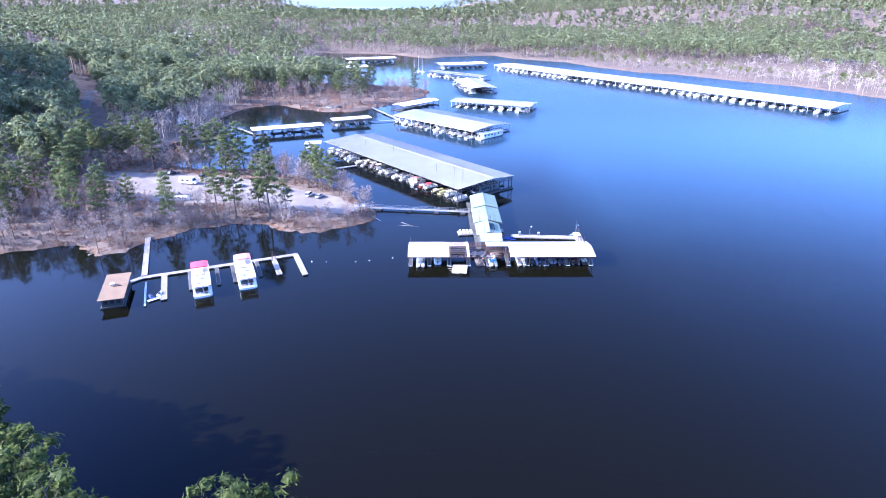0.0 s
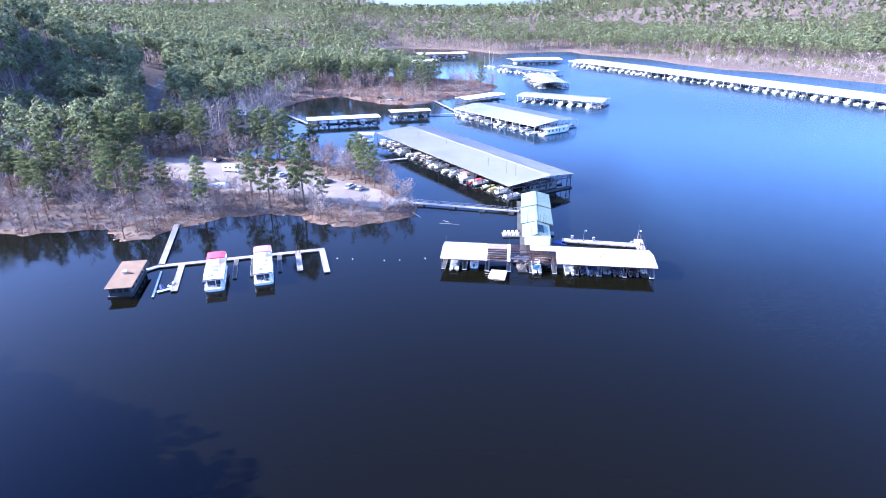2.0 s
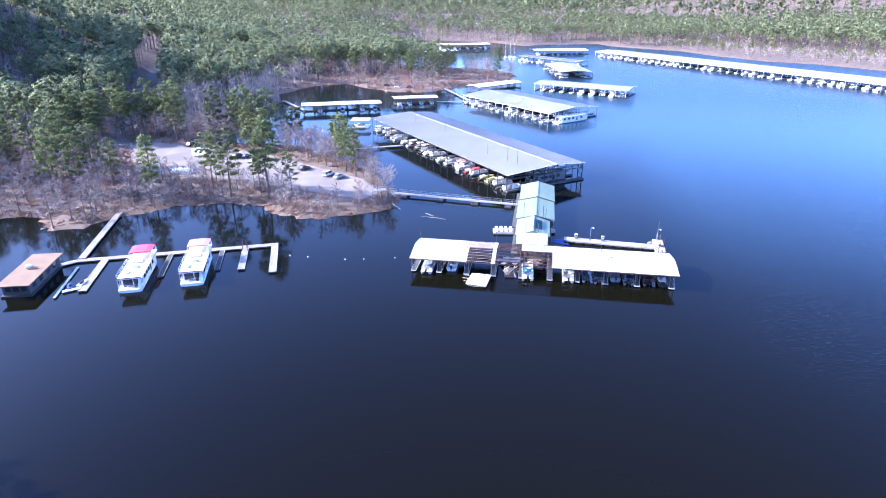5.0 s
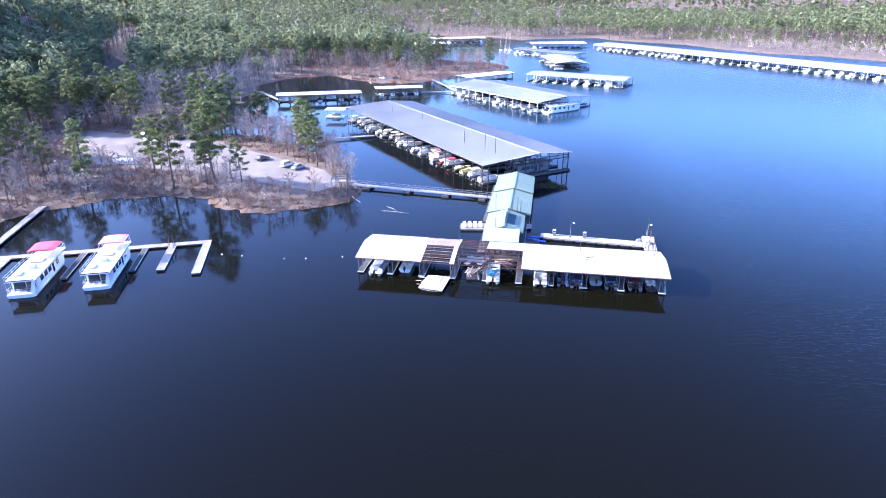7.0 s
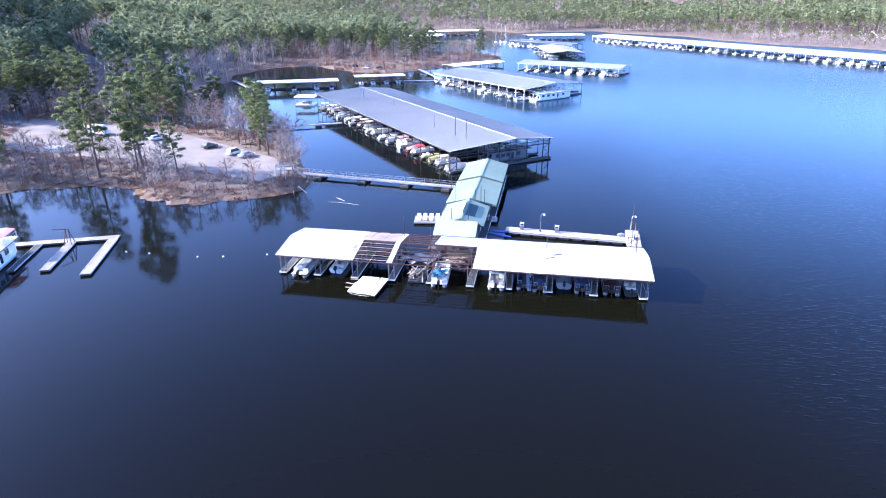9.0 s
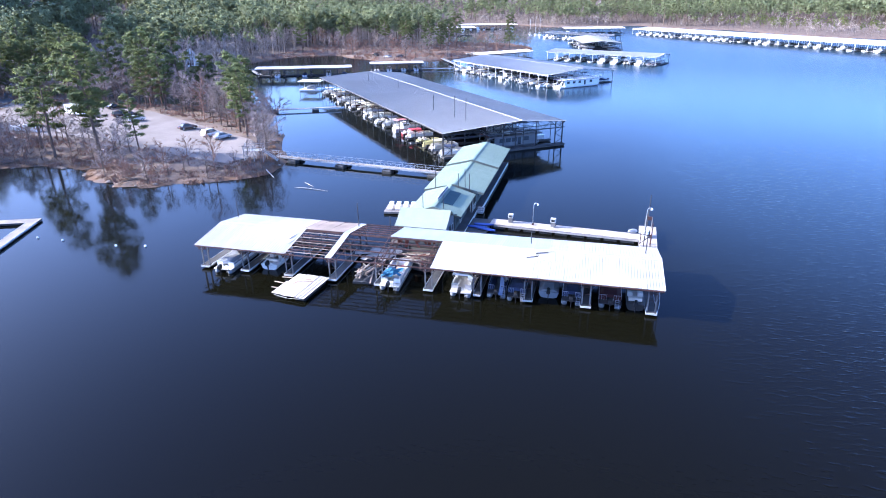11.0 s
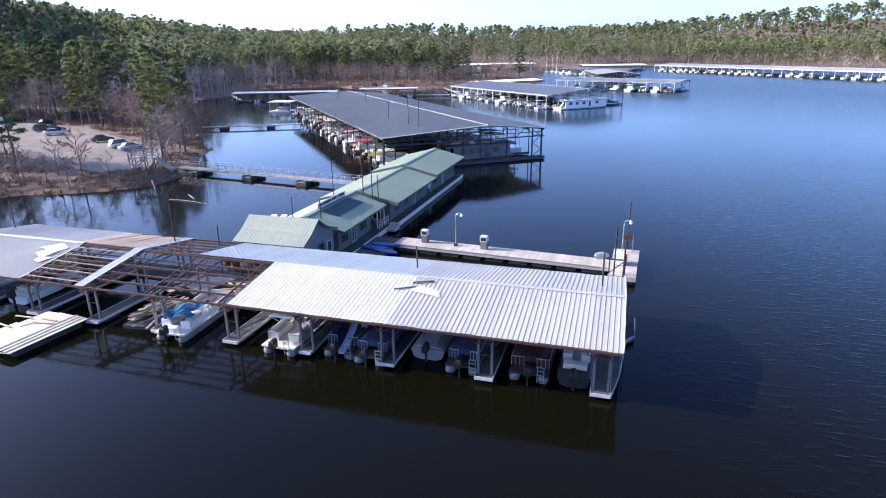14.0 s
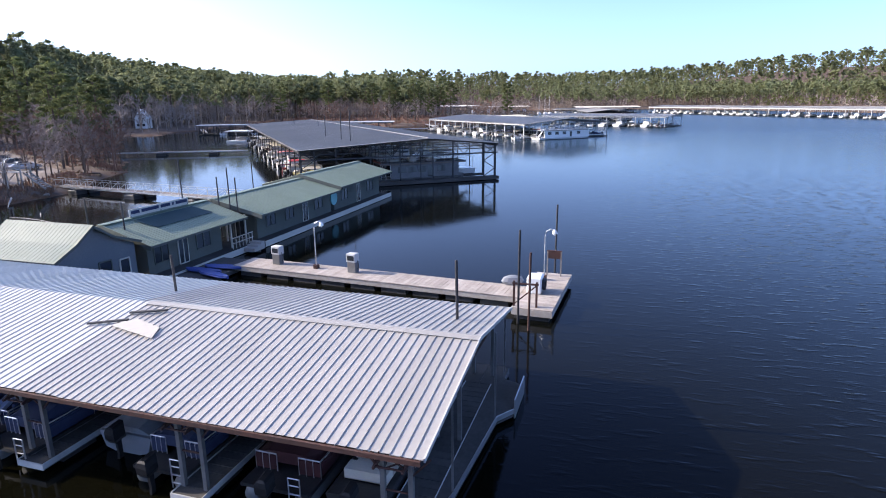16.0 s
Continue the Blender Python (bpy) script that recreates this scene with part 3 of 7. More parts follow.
def bare_parts(seed, h=14.0, limbs=9, subs=5, twigs=5, thin=1.0, rings=5):
    """A leafless tree: stem, limbs, branches and fine twigs."""
    r = np.random.RandomState(seed)
    V, F, TV, TF = [], [], [], []
    fork = h * r.uniform(0.75, 0.9)
    axis = [(r.uniform(-0.02, 0.02) * h * k, r.uniform(-0.02, 0.02) * h * k, fork * k) for k in np.linspace(0, 1, rings)]
    axis[0] = (0, 0, -0.5)
    stem(V, F, axis, [0.17 * h / 14 * (1 - 0.8 * k) + 0.02 for k in np.linspace(0, 1, rings)], rings)

    def blade(a, b, w):
        d = b - a
        s = np.cross(d, r.normal(size=3))
        s *= w / (np.linalg.norm(s) + 1e-9)
        i = len(TV)
        TV.extend([tuple(a - s), tuple(a + s), tuple(b)])
        TF.append((i, i + 1, i + 2))

    for i in range(limbs):
        k = 0.22 + 0.78 * (i + r.uniform(0, 0.7)) / limbs
        p0 = np.array([np.interp(k, np.linspace(0, 1, rings), [p[j] for p in axis]) for j in range(3)])
        w = r.uniform(0, 6.28)
        ln = h * r.uniform(0.25, 0.40) * (1.1 - 0.55 * k)
        up = r.uniform(0.5, 1.1)
        d = np.array([math.cos(w), math.sin(w), up])
        d /= np.linalg.norm(d)
        tip = p0 + d * ln
        mid = p0 + d * ln * 0.5 + np.array([0, 0, -0.04 * ln])
        if rings > 3:
            stem(V, F, [tuple(p0), tuple(mid), tuple(tip)], [0.06 * h / 14, 0.04 * h / 14, 0.015], 3)
        else:
            blade(p0, tip, 0.07 * thin ** 0.5)
        for j in range(subs):
            q0 = p0 + (tip - p0) * r.uniform(0.3, 1.0)
            e = d + r.normal(size=3) * 0.55
            e /= np.linalg.norm(e)
            q1 = q0 + e * ln * r.uniform(0.3, 0.6)
            blade(q0, q1, 0.05 * thin)
            for _ in range(twigs):
                s0 = q0 + (q1 - q0) * r.uniform(0.25, 1.0)
                g = e + r.normal(size=3) * 0.6
                blade(s0, s0 + g / np.linalg.norm(g) * ln * r.uniform(0.14, 0.32), 0.035 * thin)
    return V, F, TV, TF


def tree(name, parts, bark, leaf, crown, m, label, category, group):
    t = thing(name, m, label, category, group)
    V, F, LV, LF = parts
    for nm, (vv, ff), mt in (("trunk", (V, F), bark), (crown, (LV, LF), leaf)):
        me = mesh_from(nm, vv, ff, [mt], [0] * len(ff))
        ob = shared(nm, me, t)
        if nm == "twig_crown":
            tagged(ob, kind="stuff")
    return t


def on_ground(x, y):
    return float(height(np.array([x]), np.array([y]))[0])


PINES, BARES, BUSHES, HILLS = [], [], [], []


def place(kind, x, y, h, turn):
    """Sets one tree of a kind (list of prototypes) on the ground."""
    protos = {"hill": HILLS, "pine": PINES, "bare": BARES, "bush": BUSHES}[kind]
    ref = {"hill": 20.0, "pine": 20.0, "bare": 13.0, "bush": 3.0}[kind]
    pick = protos[int(turn * 7.13) % len(protos)]
    ob = copy_thing(pick, Matrix.Identity(4))
    ob.matrix_basis = pose(x, y, on_ground(x, y) - 0.05, 0, 0, turn) @ Matrix.Diagonal((h / ref,) * 3 + (1,))
    return ob


for s in range(5):
    PINES.append(tree("pine_tree", pine_parts(10 + s, 20, 30 + 3 * s, 38, 0.85, spread=(1.0, 1.15, 1.25, 0.9, 1.1)[s], low=(0.32, 0.28, 0.42, 0.24, 0.45)[s], puff=0.06, flat=0.45, slim=0.32), BARK, NEAR_PINE,
                      "crown", pose(-300 - 12 * s, 70, 3), "tall green pine with a bare lower trunk", "tree", "shore pines"))
for s in range(5):
    BARES.append(tree("bare_tree", bare_parts(40 + s, 13, 13, 6, 6, 1.45), BARK if s != 3 else TWIG_RED, TWIG if s != 3 else TWIG_RED, "twig_crown", pose(-300 - 12 * s, 90, 3),
                      "leafless grey-brown winter tree" if s != 3 else "leafless tree with russet twigs", "tree", "bare shore trees"))
for s in range(3):
    BUSHES.append(tree("bush", bare_parts(60 + s, 3.0, 10, 6, 6, 1.1), TWIG_RED, (TWIG, TWIG_RED, TWIG)[s], "twig_crown", pose(-300 - 6 * s, 105, 3),
                       "leafless brown shrub on the shore", "bush", "shore bushes"))
for s in range(3):
    HILLS.append(tree("pine_tree", pine_parts(30 + s, 20, 36, 32, 0.72, spread=(1.1, 1.25, 1.0)[s], low=(0.32, 0.28, 0.4)[s], puff=0.055, flat=0.5, slim=0.4), BARK, DEEP_PINE,
                      "crown", pose(-300 - 12 * s, 120, 3), "deep green pine on the near hillside", "tree", "hillside pines"))
for lst in (PINES, BARES, BUSHES, HILLS):
    for ob in lst:
        ob.matrix_basis.translation.z = on_ground(ob.matrix_basis.translation.x, ob.matrix_basis.translation.y)
        mm = ob.matrix_basis.copy()
        mm.translation.z = on_ground(mm.translation.x, mm.translation.y)
        ob.matrix_basis = mm

rt = np.random.RandomState(5)
taken = []


def free(x, y, gap):
    if any((x - a) ** 2 + (y - b) ** 2 < gap * gap for a, b in taken):
        return False
    taken.append((x, y))
    return True


# single trees that stand out
for kind, x, y, h in (("pine", -107.5, 41, 23), ("pine", -112.5, 46, 13), ("pine", -120, 42, 19), ("pine", -128.5, 47, 17), ("pine", -141, 36, 18), ("pine", -103, 47, 12),
                      ("pine", -89, 67, 16), ("pine", -94, 72, 18), ("bare", -74, 50, 11), ("bare", -76, 53, 9), ("bare", -81, 58, 10), ("bare", -79, 36, 6), ("bare", -86, 34, 6),
                      ("pine", -200, 58, 21), ("pine", -206, 48, 20), ("pine", -196, 44, 19), ("pine", -212, 60, 22), ("pine", -188, 61, 20), ("pine", -203, 36, 18), ("pine", -193, 30, 17), ("pine", -214, 40, 20), ("pine", -184, 54, 17), ("pine", -164, 34, 19), ("pine", -174, 35, 18), ("pine", -182, 45, 20), ("pine", -170, 48, 18), ("pine", -157, 40, 15), ("bare", -96, 34, 6), ("bare", -72, 44, 8),
                      ("pine", -152, 107, 20), ("pine", -146, 106, 22), ("pine", -160, 106, 21), ("pine", -140, 104, 19), ("bare", -100, 80, 12), ("bare", -91, 75, 12)):
    taken.append((x, y))
    place(kind, x, y, h, rt.uniform(0, 360))


for k in range(30):
    x, y = rt.uniform(-98, -74), rt.uniform(50, 78)
    if inland(x, y) > 1 and signed(np.array(x), np.array(y), LOT) < 1.0:
        taken.append((x, y))
        place("bare", x, y, rt.uniform(6, 11), rt.uniform(0, 360))


def scatter(n, x0, x1, y0, y1, gap, pines, hp, hb, keep, pine="pine"):
    """Trees at random over a rectangle of the plan, where keep(x, y, d) holds."""
    xs, ys = rt.uniform(x0, x1, n), rt.uniform(y0, y1, n)
    ds, lots = inland(xs, ys), signed(xs, ys, LOT)
    for x, y, d, lt in zip(xs, ys, ds, lots):
        if d < 1.0 or lt > -3 or not keep(x, y, d) or not free(x, y, gap):
            continue
        kind = pine if rt.uniform() < pines else ("bush" if rt.uniform() < 0.25 else "bare")
        h = min(rt.uniform(*hp), shadow_cap(x, y) if pine == "hill" else 99) if kind == pine else (rt.uniform(*hb) if kind == "bare" else rt.uniform(1.5, 3.5))
        place(kind, x, y, h, rt.uniform(0, 360))


scatter(760, -150, -70, 26, 64, 2.5, 0.03, (9, 15), (4.5, 10), lambda x, y, d: d < 40)
scatter(900, -224, -146, 8, 70, 3.3, 0.05, (12, 20), (8, 13), lambda x, y, d: x < -192 or y < 24 or rt.uniform() < 0.4)
scatter(620, -132, -71, 48, 112, 2.5, 0.07, (11, 17), (8, 13), lambda x, y, d: y > 53 and d < 26)
scatter(620, -232, -126, 92, 130, 2.9, 0.17, (15, 23), (9, 14), lambda x, y, d: d > 1)
scatter(340, -190, -50, 262, 400, 4.2, 0.13, (15, 22), (9, 14), lambda x, y, d: y < 330 or x > -110)


def shadow_cap(x, y):
    """Tallest pine on the near hillside whose shadow stays inside a set outline on the water."""
    g = on_ground(x, y)
    for k in range(10, 70):
        px, py = x + 0.9925 * k, y + 0.1219 * k
        if py > -92 and py > np.interp(px, (-160, -137, -121, -101, -80, -74, -73), (-48, -55, -60.5, -66.5, -73, -86, -92)):
            return max(5.0, k * 0.488 - g)
    return 30.0


for k, (x, y, h) in enumerate(((-66, -113, 25), (-61.5, -120, 24), (-72, -112, 25), (-92, -110, 23), (-99, -103, 23), (-106, -99, 22), (-112, -93, 24), (-118, -88, 23), (-125, -82, 25),
                               (-131, -75, 24), (-136, -69, 24), (-142, -66, 23), (-85, -112, 20), (-79, -112, 19))):
    taken.append((x, y))
    place("hill", x, y, min(h, shadow_cap(x, y)), 50.6 + 51 * k)
scatter(420, -190, -62, -170, -56, 5.0, 0.9, (17, 25), (9, 14), lambda x, y, d: x > -190 and y > -130, "hill")


# ---- far woods ----
def woods(name, label, x, y, protos, hs, mats, tall=None):
    """One mesh of many trees: prototypes set at the places, turned and scaled at random."""
    r = np.random.RandomState(len(x))
    z = height(x, y)
    Vs, Fs, Ms, off = [], [], [], 0
    pick = r.randint(0, len(protos), len(x))
    for k, (pv, pf, pm) in enumerate(protos):
        i = np.where(pick == k)[0]
        if not len(i):
            continue
        a, s = r.uniform(0, 6.28, len(i)), hs[0] + (hs[1] - hs[0]) * r.uniform(0, 1, len(i))
        s = s if tall is None else tall[i]
        wide = s * r.uniform(0.85, 1.2, len(i))
        c, sn = np.cos(a), np.sin(a)
        X = x[i, None] + (pv[None, :, 0] * c[:, None] - pv[None, :, 1] * sn[:, None]) * wide[:, None]
        Y = y[i, None] + (pv[None, :, 0] * sn[:, None] + pv[None, :, 1] * c[:, None]) * wide[:, None]
        Z = z[i, None] - 0.2 + pv[None, :, 2] * s[:, None]
        Vs.append(np.stack([X, Y, Z], -1).reshape(-1, 3))
        Fs.append((pf[None] + (np.arange(len(i)) * len(pv))[:, None, None]).reshape(-1, 3) + off)
        Ms.append(np.tile(pm, len(i)))
        off += len(i) * len(pv)
    V, F, Mi = np.concatenate(Vs), np.concatenate(Fs), np.concatenate(Ms)
    me = bpy.data.meshes.new(name)
    me.vertices.add(len(V))
    me.vertices.foreach_set("co", V.ravel().astype(np.float32))
    me.loops.add(len(F) * 3)
    me.loops.foreach_set("vertex_index", F.ravel().astype(np.int32))
    me.polygons.add(len(F))
    me.polygons.foreach_set("loop_start", np.arange(0, len(F) * 3, 3, dtype=np.int32))
    me.polygons.foreach_set("material_index", Mi.astype(np.int32))
    for m in mats:
        me.materials.append(m)
    me.update(calc_edges=True)
    me.shade_smooth()
    return tagged(new(name, me), label, "woods", kind="stuff")


def proto(parts, h):
    """Unit-height prototype: vertices, triangles, material index (0 bark, 1 leaf)."""
    V, F, LV, LF = parts
    tri = [t for f in F for t in ((f[0], f[1], f[2]), (f[0], f[2], f[3]))]
    n = len(V)
    tri2 = [tuple(i + n for i in f) for f in LF]
    return np.array(V + LV) / h, np.array(tri + tri2), np.array([0] * len(tri) + [1] * len(tri2))


def dome_proto(seed, lobes, blades, leaf, wide, low, puff, coarse=False):
    """A far pine: a trunk and a rounded, lobed crown of clumps with ragged tufts round them."""
    r = np.random.RandomState(seed)
    V, F, LV, LF = [], [], [], []
    stem(V, F, [(0, 0, 0), (r.uniform(-0.02, 0.02), r.uniform(-0.02, 0.02), 0.85)], [0.014, 0.006], 3)
    for i in range(lobes):
        up = 1 - 1.75 * (i + 0.5) / lobes
        a, q = 2.4 * i + r.uniform(-0.5, 0.5), math.sqrt(max(0.0, 1 - up * up))
        d = np.array([math.cos(a) * q, math.sin(a) * q, up])
        c = np.array([0, 0, (1 + low) / 2]) + d * (wide, wide, (1 - low) / 2) * r.uniform(0.5, 1.0)
        size = puff * r.uniform(0.75, 1.25)
        clump(LV, LF, r, c, size * (0.7 if coarse else 0.55), 0.75, coarse)
        tufts(LV, LF, r, c, size, blades, leaf, 0.75, tuple(d * 1.3), 0.5)
    return proto((V, F, LV, LF), 1.0)


MID_PINES = [dome_proto(80 + s, (11, 9, 12, 10, 8)[s], 22, 0.058, (0.19, 0.225, 0.24, 0.17, 0.2)[s], (0.42, 0.5, 0.55, 0.36, 0.6)[s], 0.1) for s in range(5)]
MID_BARES = [proto(bare_parts(90 + s, 13, 7, 4, 3, 2.4, 3), 13) for s in range(5)]
FAR_PINES = [dome_proto(120 + s, 5, 3, 0.1, (0.17, 0.2, 0.18, 0.15)[s], (0.4, 0.5, 0.56, 0.36)[s], 0.13, True) for s in range(4)]
FAR_BARES = [proto(bare_parts(95 + s, 13, 4, 3, 2, 5.4, 2), 13) for s in range(4)]
LITE_PINES = [dome_proto(150 + s, 7, 6, 0.08, (0.19, 0.22, 0.17, 0.2)[s], (0.42, 0.5, 0.36, 0.46)[s], 0.115, True) for s in range(4)]
rw = np.random.RandomState(11)


def spots(n, x0, x1, y0, y1, cell):
    """Jittered places on land, one to a cell at most."""
    xs, ys = rw.uniform(x0, x1, n), rw.uniform(y0, y1, n)
    key = np.floor(xs / cell) * 100003 + np.floor(ys / cell)
    _, first = np.unique(key, return_index=True)
    xs, ys = xs[first], ys[first]
    ok = (inland(xs, ys) > 2) & (signed(xs, ys, LOT) < -6)
    return xs[ok], ys[ok]


def road_gap(x, y):
    return (np.abs(x + 193 + 0.58 * (y - 97)) > 9) | (y > 330) | (y < 90)


def meadow(x, y):
    """Open ground by the eastern shore and inland of the coves."""
    return np.maximum.reduce([bump_at(x, y, 262, 560, 190, 34, -0.8), 0.5 * bump_at(x, y, 230, 860, 90, 35, -0.8), bump_at(x, y, 45, 715, 45, 18), 0.8 * bump_at(x, y, -400, 730, 70, 30), 0.7 * bump_at(x, y, -430, 1130, 160, 50)])


def near_taken(x, y):
    """Ground that the single trees already cover."""
    return ((x > -216) & (x < -68) & (y < 128) & (y > -5)) | ((x > -192) & (x < -48) & (y > 255) & (y < 405) & ((y < 330) | (x > -110))) | ((x > -190) & (y < -55) & (y > -175) & (x < -55))


xa, ya = spots(42000, -340, -40, 40, 470, 6.0)
xb, yb = spots(80000, -620, 620, -60, 900, 8.6)
out = (xb < -340) | (xb > -40) | (yb > 470) | (yb < 40)
xs, ys = np.r_[xa, xb[out]], np.r_[ya, yb[out]]
ok = ~near_taken(xs, ys) & road_gap(xs, ys) & (rw.uniform(0, 1, len(xs)) > meadow(xs, ys) * 1.05)
ok &= (np.abs(xs) < 180 + 0.75 * (ys + 160)) & ((ys > 40) | (xs < -150))
xs, ys = xs[ok], ys[ok]
mixn = 0.48 + 0.3 * (xs > 0) * (ys > 560) - 0.1 * smooth01((340 - ys) / 120) * (xs < 0) + 0.34 * waves(xs, ys, 120, 21) + 0.26 * waves(xs, ys, 45, 22) + 0.10 * smooth01((inland(xs, ys) - 15) / 60) - 0.38 * smooth01((42 - inland(xs, ys)) / 42)
mixn += 0.15 * bump_at(xs, ys, -285, 190, 75, 55, 0.5) - 0.2 * bump_at(xs, ys, -250, 112, 45, 45)
mixn = np.where((xs > 0) & (ys > 560), np.maximum(mixn, 0.52), mixn)
piny = rw.uniform(0, 1, len(xs)) < mixn
young = piny & (xs > 40) & (ys < 660) & (inland(xs, ys) < 80)
woods("young_pines", "young green pines along the open shore", xs[young], ys[young], LITE_PINES, (6, 13), [BARK, PINE2])
piny &= ~young
bare = ~piny & ~young
far = (ys > 430) | (xs < -360)
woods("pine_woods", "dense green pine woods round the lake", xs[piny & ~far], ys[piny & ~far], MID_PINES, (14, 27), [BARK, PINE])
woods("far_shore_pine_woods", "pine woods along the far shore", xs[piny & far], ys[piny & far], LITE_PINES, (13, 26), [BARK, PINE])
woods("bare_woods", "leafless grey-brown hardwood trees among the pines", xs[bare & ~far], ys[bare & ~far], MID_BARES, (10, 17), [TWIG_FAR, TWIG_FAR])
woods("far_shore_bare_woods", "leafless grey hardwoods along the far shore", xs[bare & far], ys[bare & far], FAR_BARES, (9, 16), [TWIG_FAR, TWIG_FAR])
xs, ys = spots(2600, -260, -50, -330, -128, 14.0)
woods("hillside_woods", "pine woods on the hillside above the near shore", xs, ys, MID_PINES, (16, 24), [BARK, DEEP_PINE])
# mostly unseen trees, added to make the hillside's shadow on the water solid
xs, ys = spots(2600, -225, -112, -132, -58, 4.6)
woods("hillside_grove", "close pine grove behind the near shore", xs, ys, LITE_PINES, (14, 22), [BARK, DEEP_PINE],
      np.array([min(22.0, shadow_cap(x, y)) for x, y in zip(xs, ys)]))
xs, ys = spots(90000, -1700, 1700, 60, 2100, 18.5)
ok = ((np.abs(xs) > 610) | (ys > 890)) & (np.abs(xs) < 200 + 0.8 * (ys + 160)) & (rw.uniform(0, 1, len(xs)) > meadow(xs, ys))
xs, ys = xs[ok], ys[ok]
piny = rw.uniform(0, 1, len(xs)) < np.maximum(0.68, 0.8 + 0.25 * waves(xs, ys, 260, 23) + 0.2 * waves(xs, ys, 80, 24))
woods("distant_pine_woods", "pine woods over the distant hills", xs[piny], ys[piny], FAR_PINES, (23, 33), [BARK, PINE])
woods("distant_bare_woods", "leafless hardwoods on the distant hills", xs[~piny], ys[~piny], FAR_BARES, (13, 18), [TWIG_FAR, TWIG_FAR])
xs, ys = spots(12000, -4300, 4300, 2000, 5000, 85)
ok = (np.abs(xs) < 200 + 0.8 * ys) & (valley(xs, ys) < 0.4)
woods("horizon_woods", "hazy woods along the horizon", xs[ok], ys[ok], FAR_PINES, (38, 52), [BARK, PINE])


# ---- undergrowth ----
def brush_proto(seed, n=16, tall=1.0):
    r = np.random.RandomState(seed)
    V, F = [], []
    for _ in range(n):
        a, q = r.uniform(0, 6.28), r.uniform(0.1, 0.9)
        p = np.array([math.cos(a) * q * 0.7, math.sin(a) * q * 0.7, -0.1])
        tip = p + np.array([r.normal() * 0.3, r.normal() * 0.3, tall * r.uniform(0.4, 1.0)])
        w = r.normal(size=3) * (0.07, 0.07, 0)
        V += [tuple(p - w), tuple(p + w), tuple(tip)]
        F.append((len(V) - 3, len(V) - 2, len(V) - 1))
    return np.array(V), np.array(F), np.array([0] * len(F))


xs, ys = rw.uniform(-218, -68, 22000), rw.uniform(4, 128, 22000)
ok = (inland(xs, ys) > 0.25) & (signed(xs, ys, LOT) < -0.6) & (waves(xs, ys, 14, 31) + rw.uniform(-0.6, 0.6, len(xs)) > -0.25)
xs, ys = xs[ok], ys[ok]
half = len(xs) // 2
woods("dry_brush", "knee-high brown brush and dead weeds", xs[:half], ys[:half], [brush_proto(s) for s in (1, 2, 3)], (0.5, 1.5), [TWIG_RED])
woods("dry_grass", "tufts of straw-coloured dead grass", xs[half:], ys[half:], [brush_proto(s, 18, 0.7) for s in (4, 5, 6)], (0.4, 1.0), [mat("dead_grass", (0.34, 0.26, 0.15), (0.24, 0.17, 0.10), 0.95, scale=0.2, fine=2, bump=0)])
xs, ys = rw.uniform(-160, -68, 26000), rw.uniform(16, 62, 26000)
edge = inland(xs, ys)
ok = (edge > 0.3) & (edge < 7) & (signed(xs, ys, LOT) < -1) & (waves(xs, ys, 5, 33) > -0.35)
woods("bank_grass", "rust-brown dead grass along the bank", xs[ok], ys[ok], [brush_proto(s, 14, 0.6) for s in (9, 10, 11)], (0.5, 1.1), [mat("rusty_dead_grass", (0.27, 0.155, 0.085), (0.16, 0.09, 0.055), 0.95, scale=0.3, fine=2, bump=0)])
xs, ys = rw.uniform(-195, -50, 5000), rw.uniform(255, 400, 5000)
ok = (inland(xs, ys) > 0.8) & (waves(xs, ys, 14, 31) > -0.2)
woods("far_brush", "brown brush under the trees of the point", xs[ok], ys[ok], [brush_proto(s) for s in (7, 8)], (0.8, 2.0), [TWIG_RED])

# boulders along the waterline
ROCKS = []
for s in range(4):
    rr = np.random.RandomState(70 + s)
    bm = bm_new()
    bmesh.ops.create_icosphere(bm, subdivisions=2, radius=0.6)
    for v in bm.verts:
        v.co *= 1 + 0.28 * noise.noise(v.co * 1.6 + Vector((s * 9, 0, 0))) + rr.uniform(-0.05, 0.05)
        v.co.z *= 0.6
    ROCKS.append(bm)
rock_me = []
for s, bm in enumerate(ROCKS):
    me = bpy.data.meshes.new("boulder")
    bm.to_mesh(me)
    bm.free()
    me.materials.append(ROCK)
    rock_me.append(me)
xs, ys = rw.uniform(-200, -68, 2600), rw.uniform(4, 112, 2600)
dd = inland(xs, ys)
count = 0
for x, y, d in zip(xs, ys, dd):
    if -0.4 < d < 1.2 and count < 34:
        ob = new("boulder", rock_me[count % 4])
        k = rt.uniform(0.3, 0.9)
        ob.matrix_basis = pose(x, y, on_ground(x, y) + 0.08 * k, 0, 0, rt.uniform(0, 360)) @ Matrix.Diagonal((k * rt.uniform(0.8, 1.5), k, k, 1))
        tagged(ob, "brown boulder at the waterline", "rock", "shore rocks")
        count += 1

# fallen logs on the peninsula
LOG = []
for s in range(3):
    V, F = [], []
    rr = np.random.RandomState(200 + s)
    stem(V, F, [(-2.2, 0, 0.1), (-0.8, rr.uniform(-0.2, 0.2), 0.2), (0.8, rr.uniform(-0.2, 0.2), 0.16), (2.4, rr.uniform(-0.3, 0.3), 0.3)], [0.17, 0.15, 0.12, 0.05], 7)
    stem(V, F, [(0.6, 0, 0.2), (1.1, 0.5, 0.5), (1.3, 1.1, 0.6)], [0.07, 0.05, 0.02], 5)
    LOG.append(mesh_from("fallen_log", V, F, [BARK], [0] * len(F)))
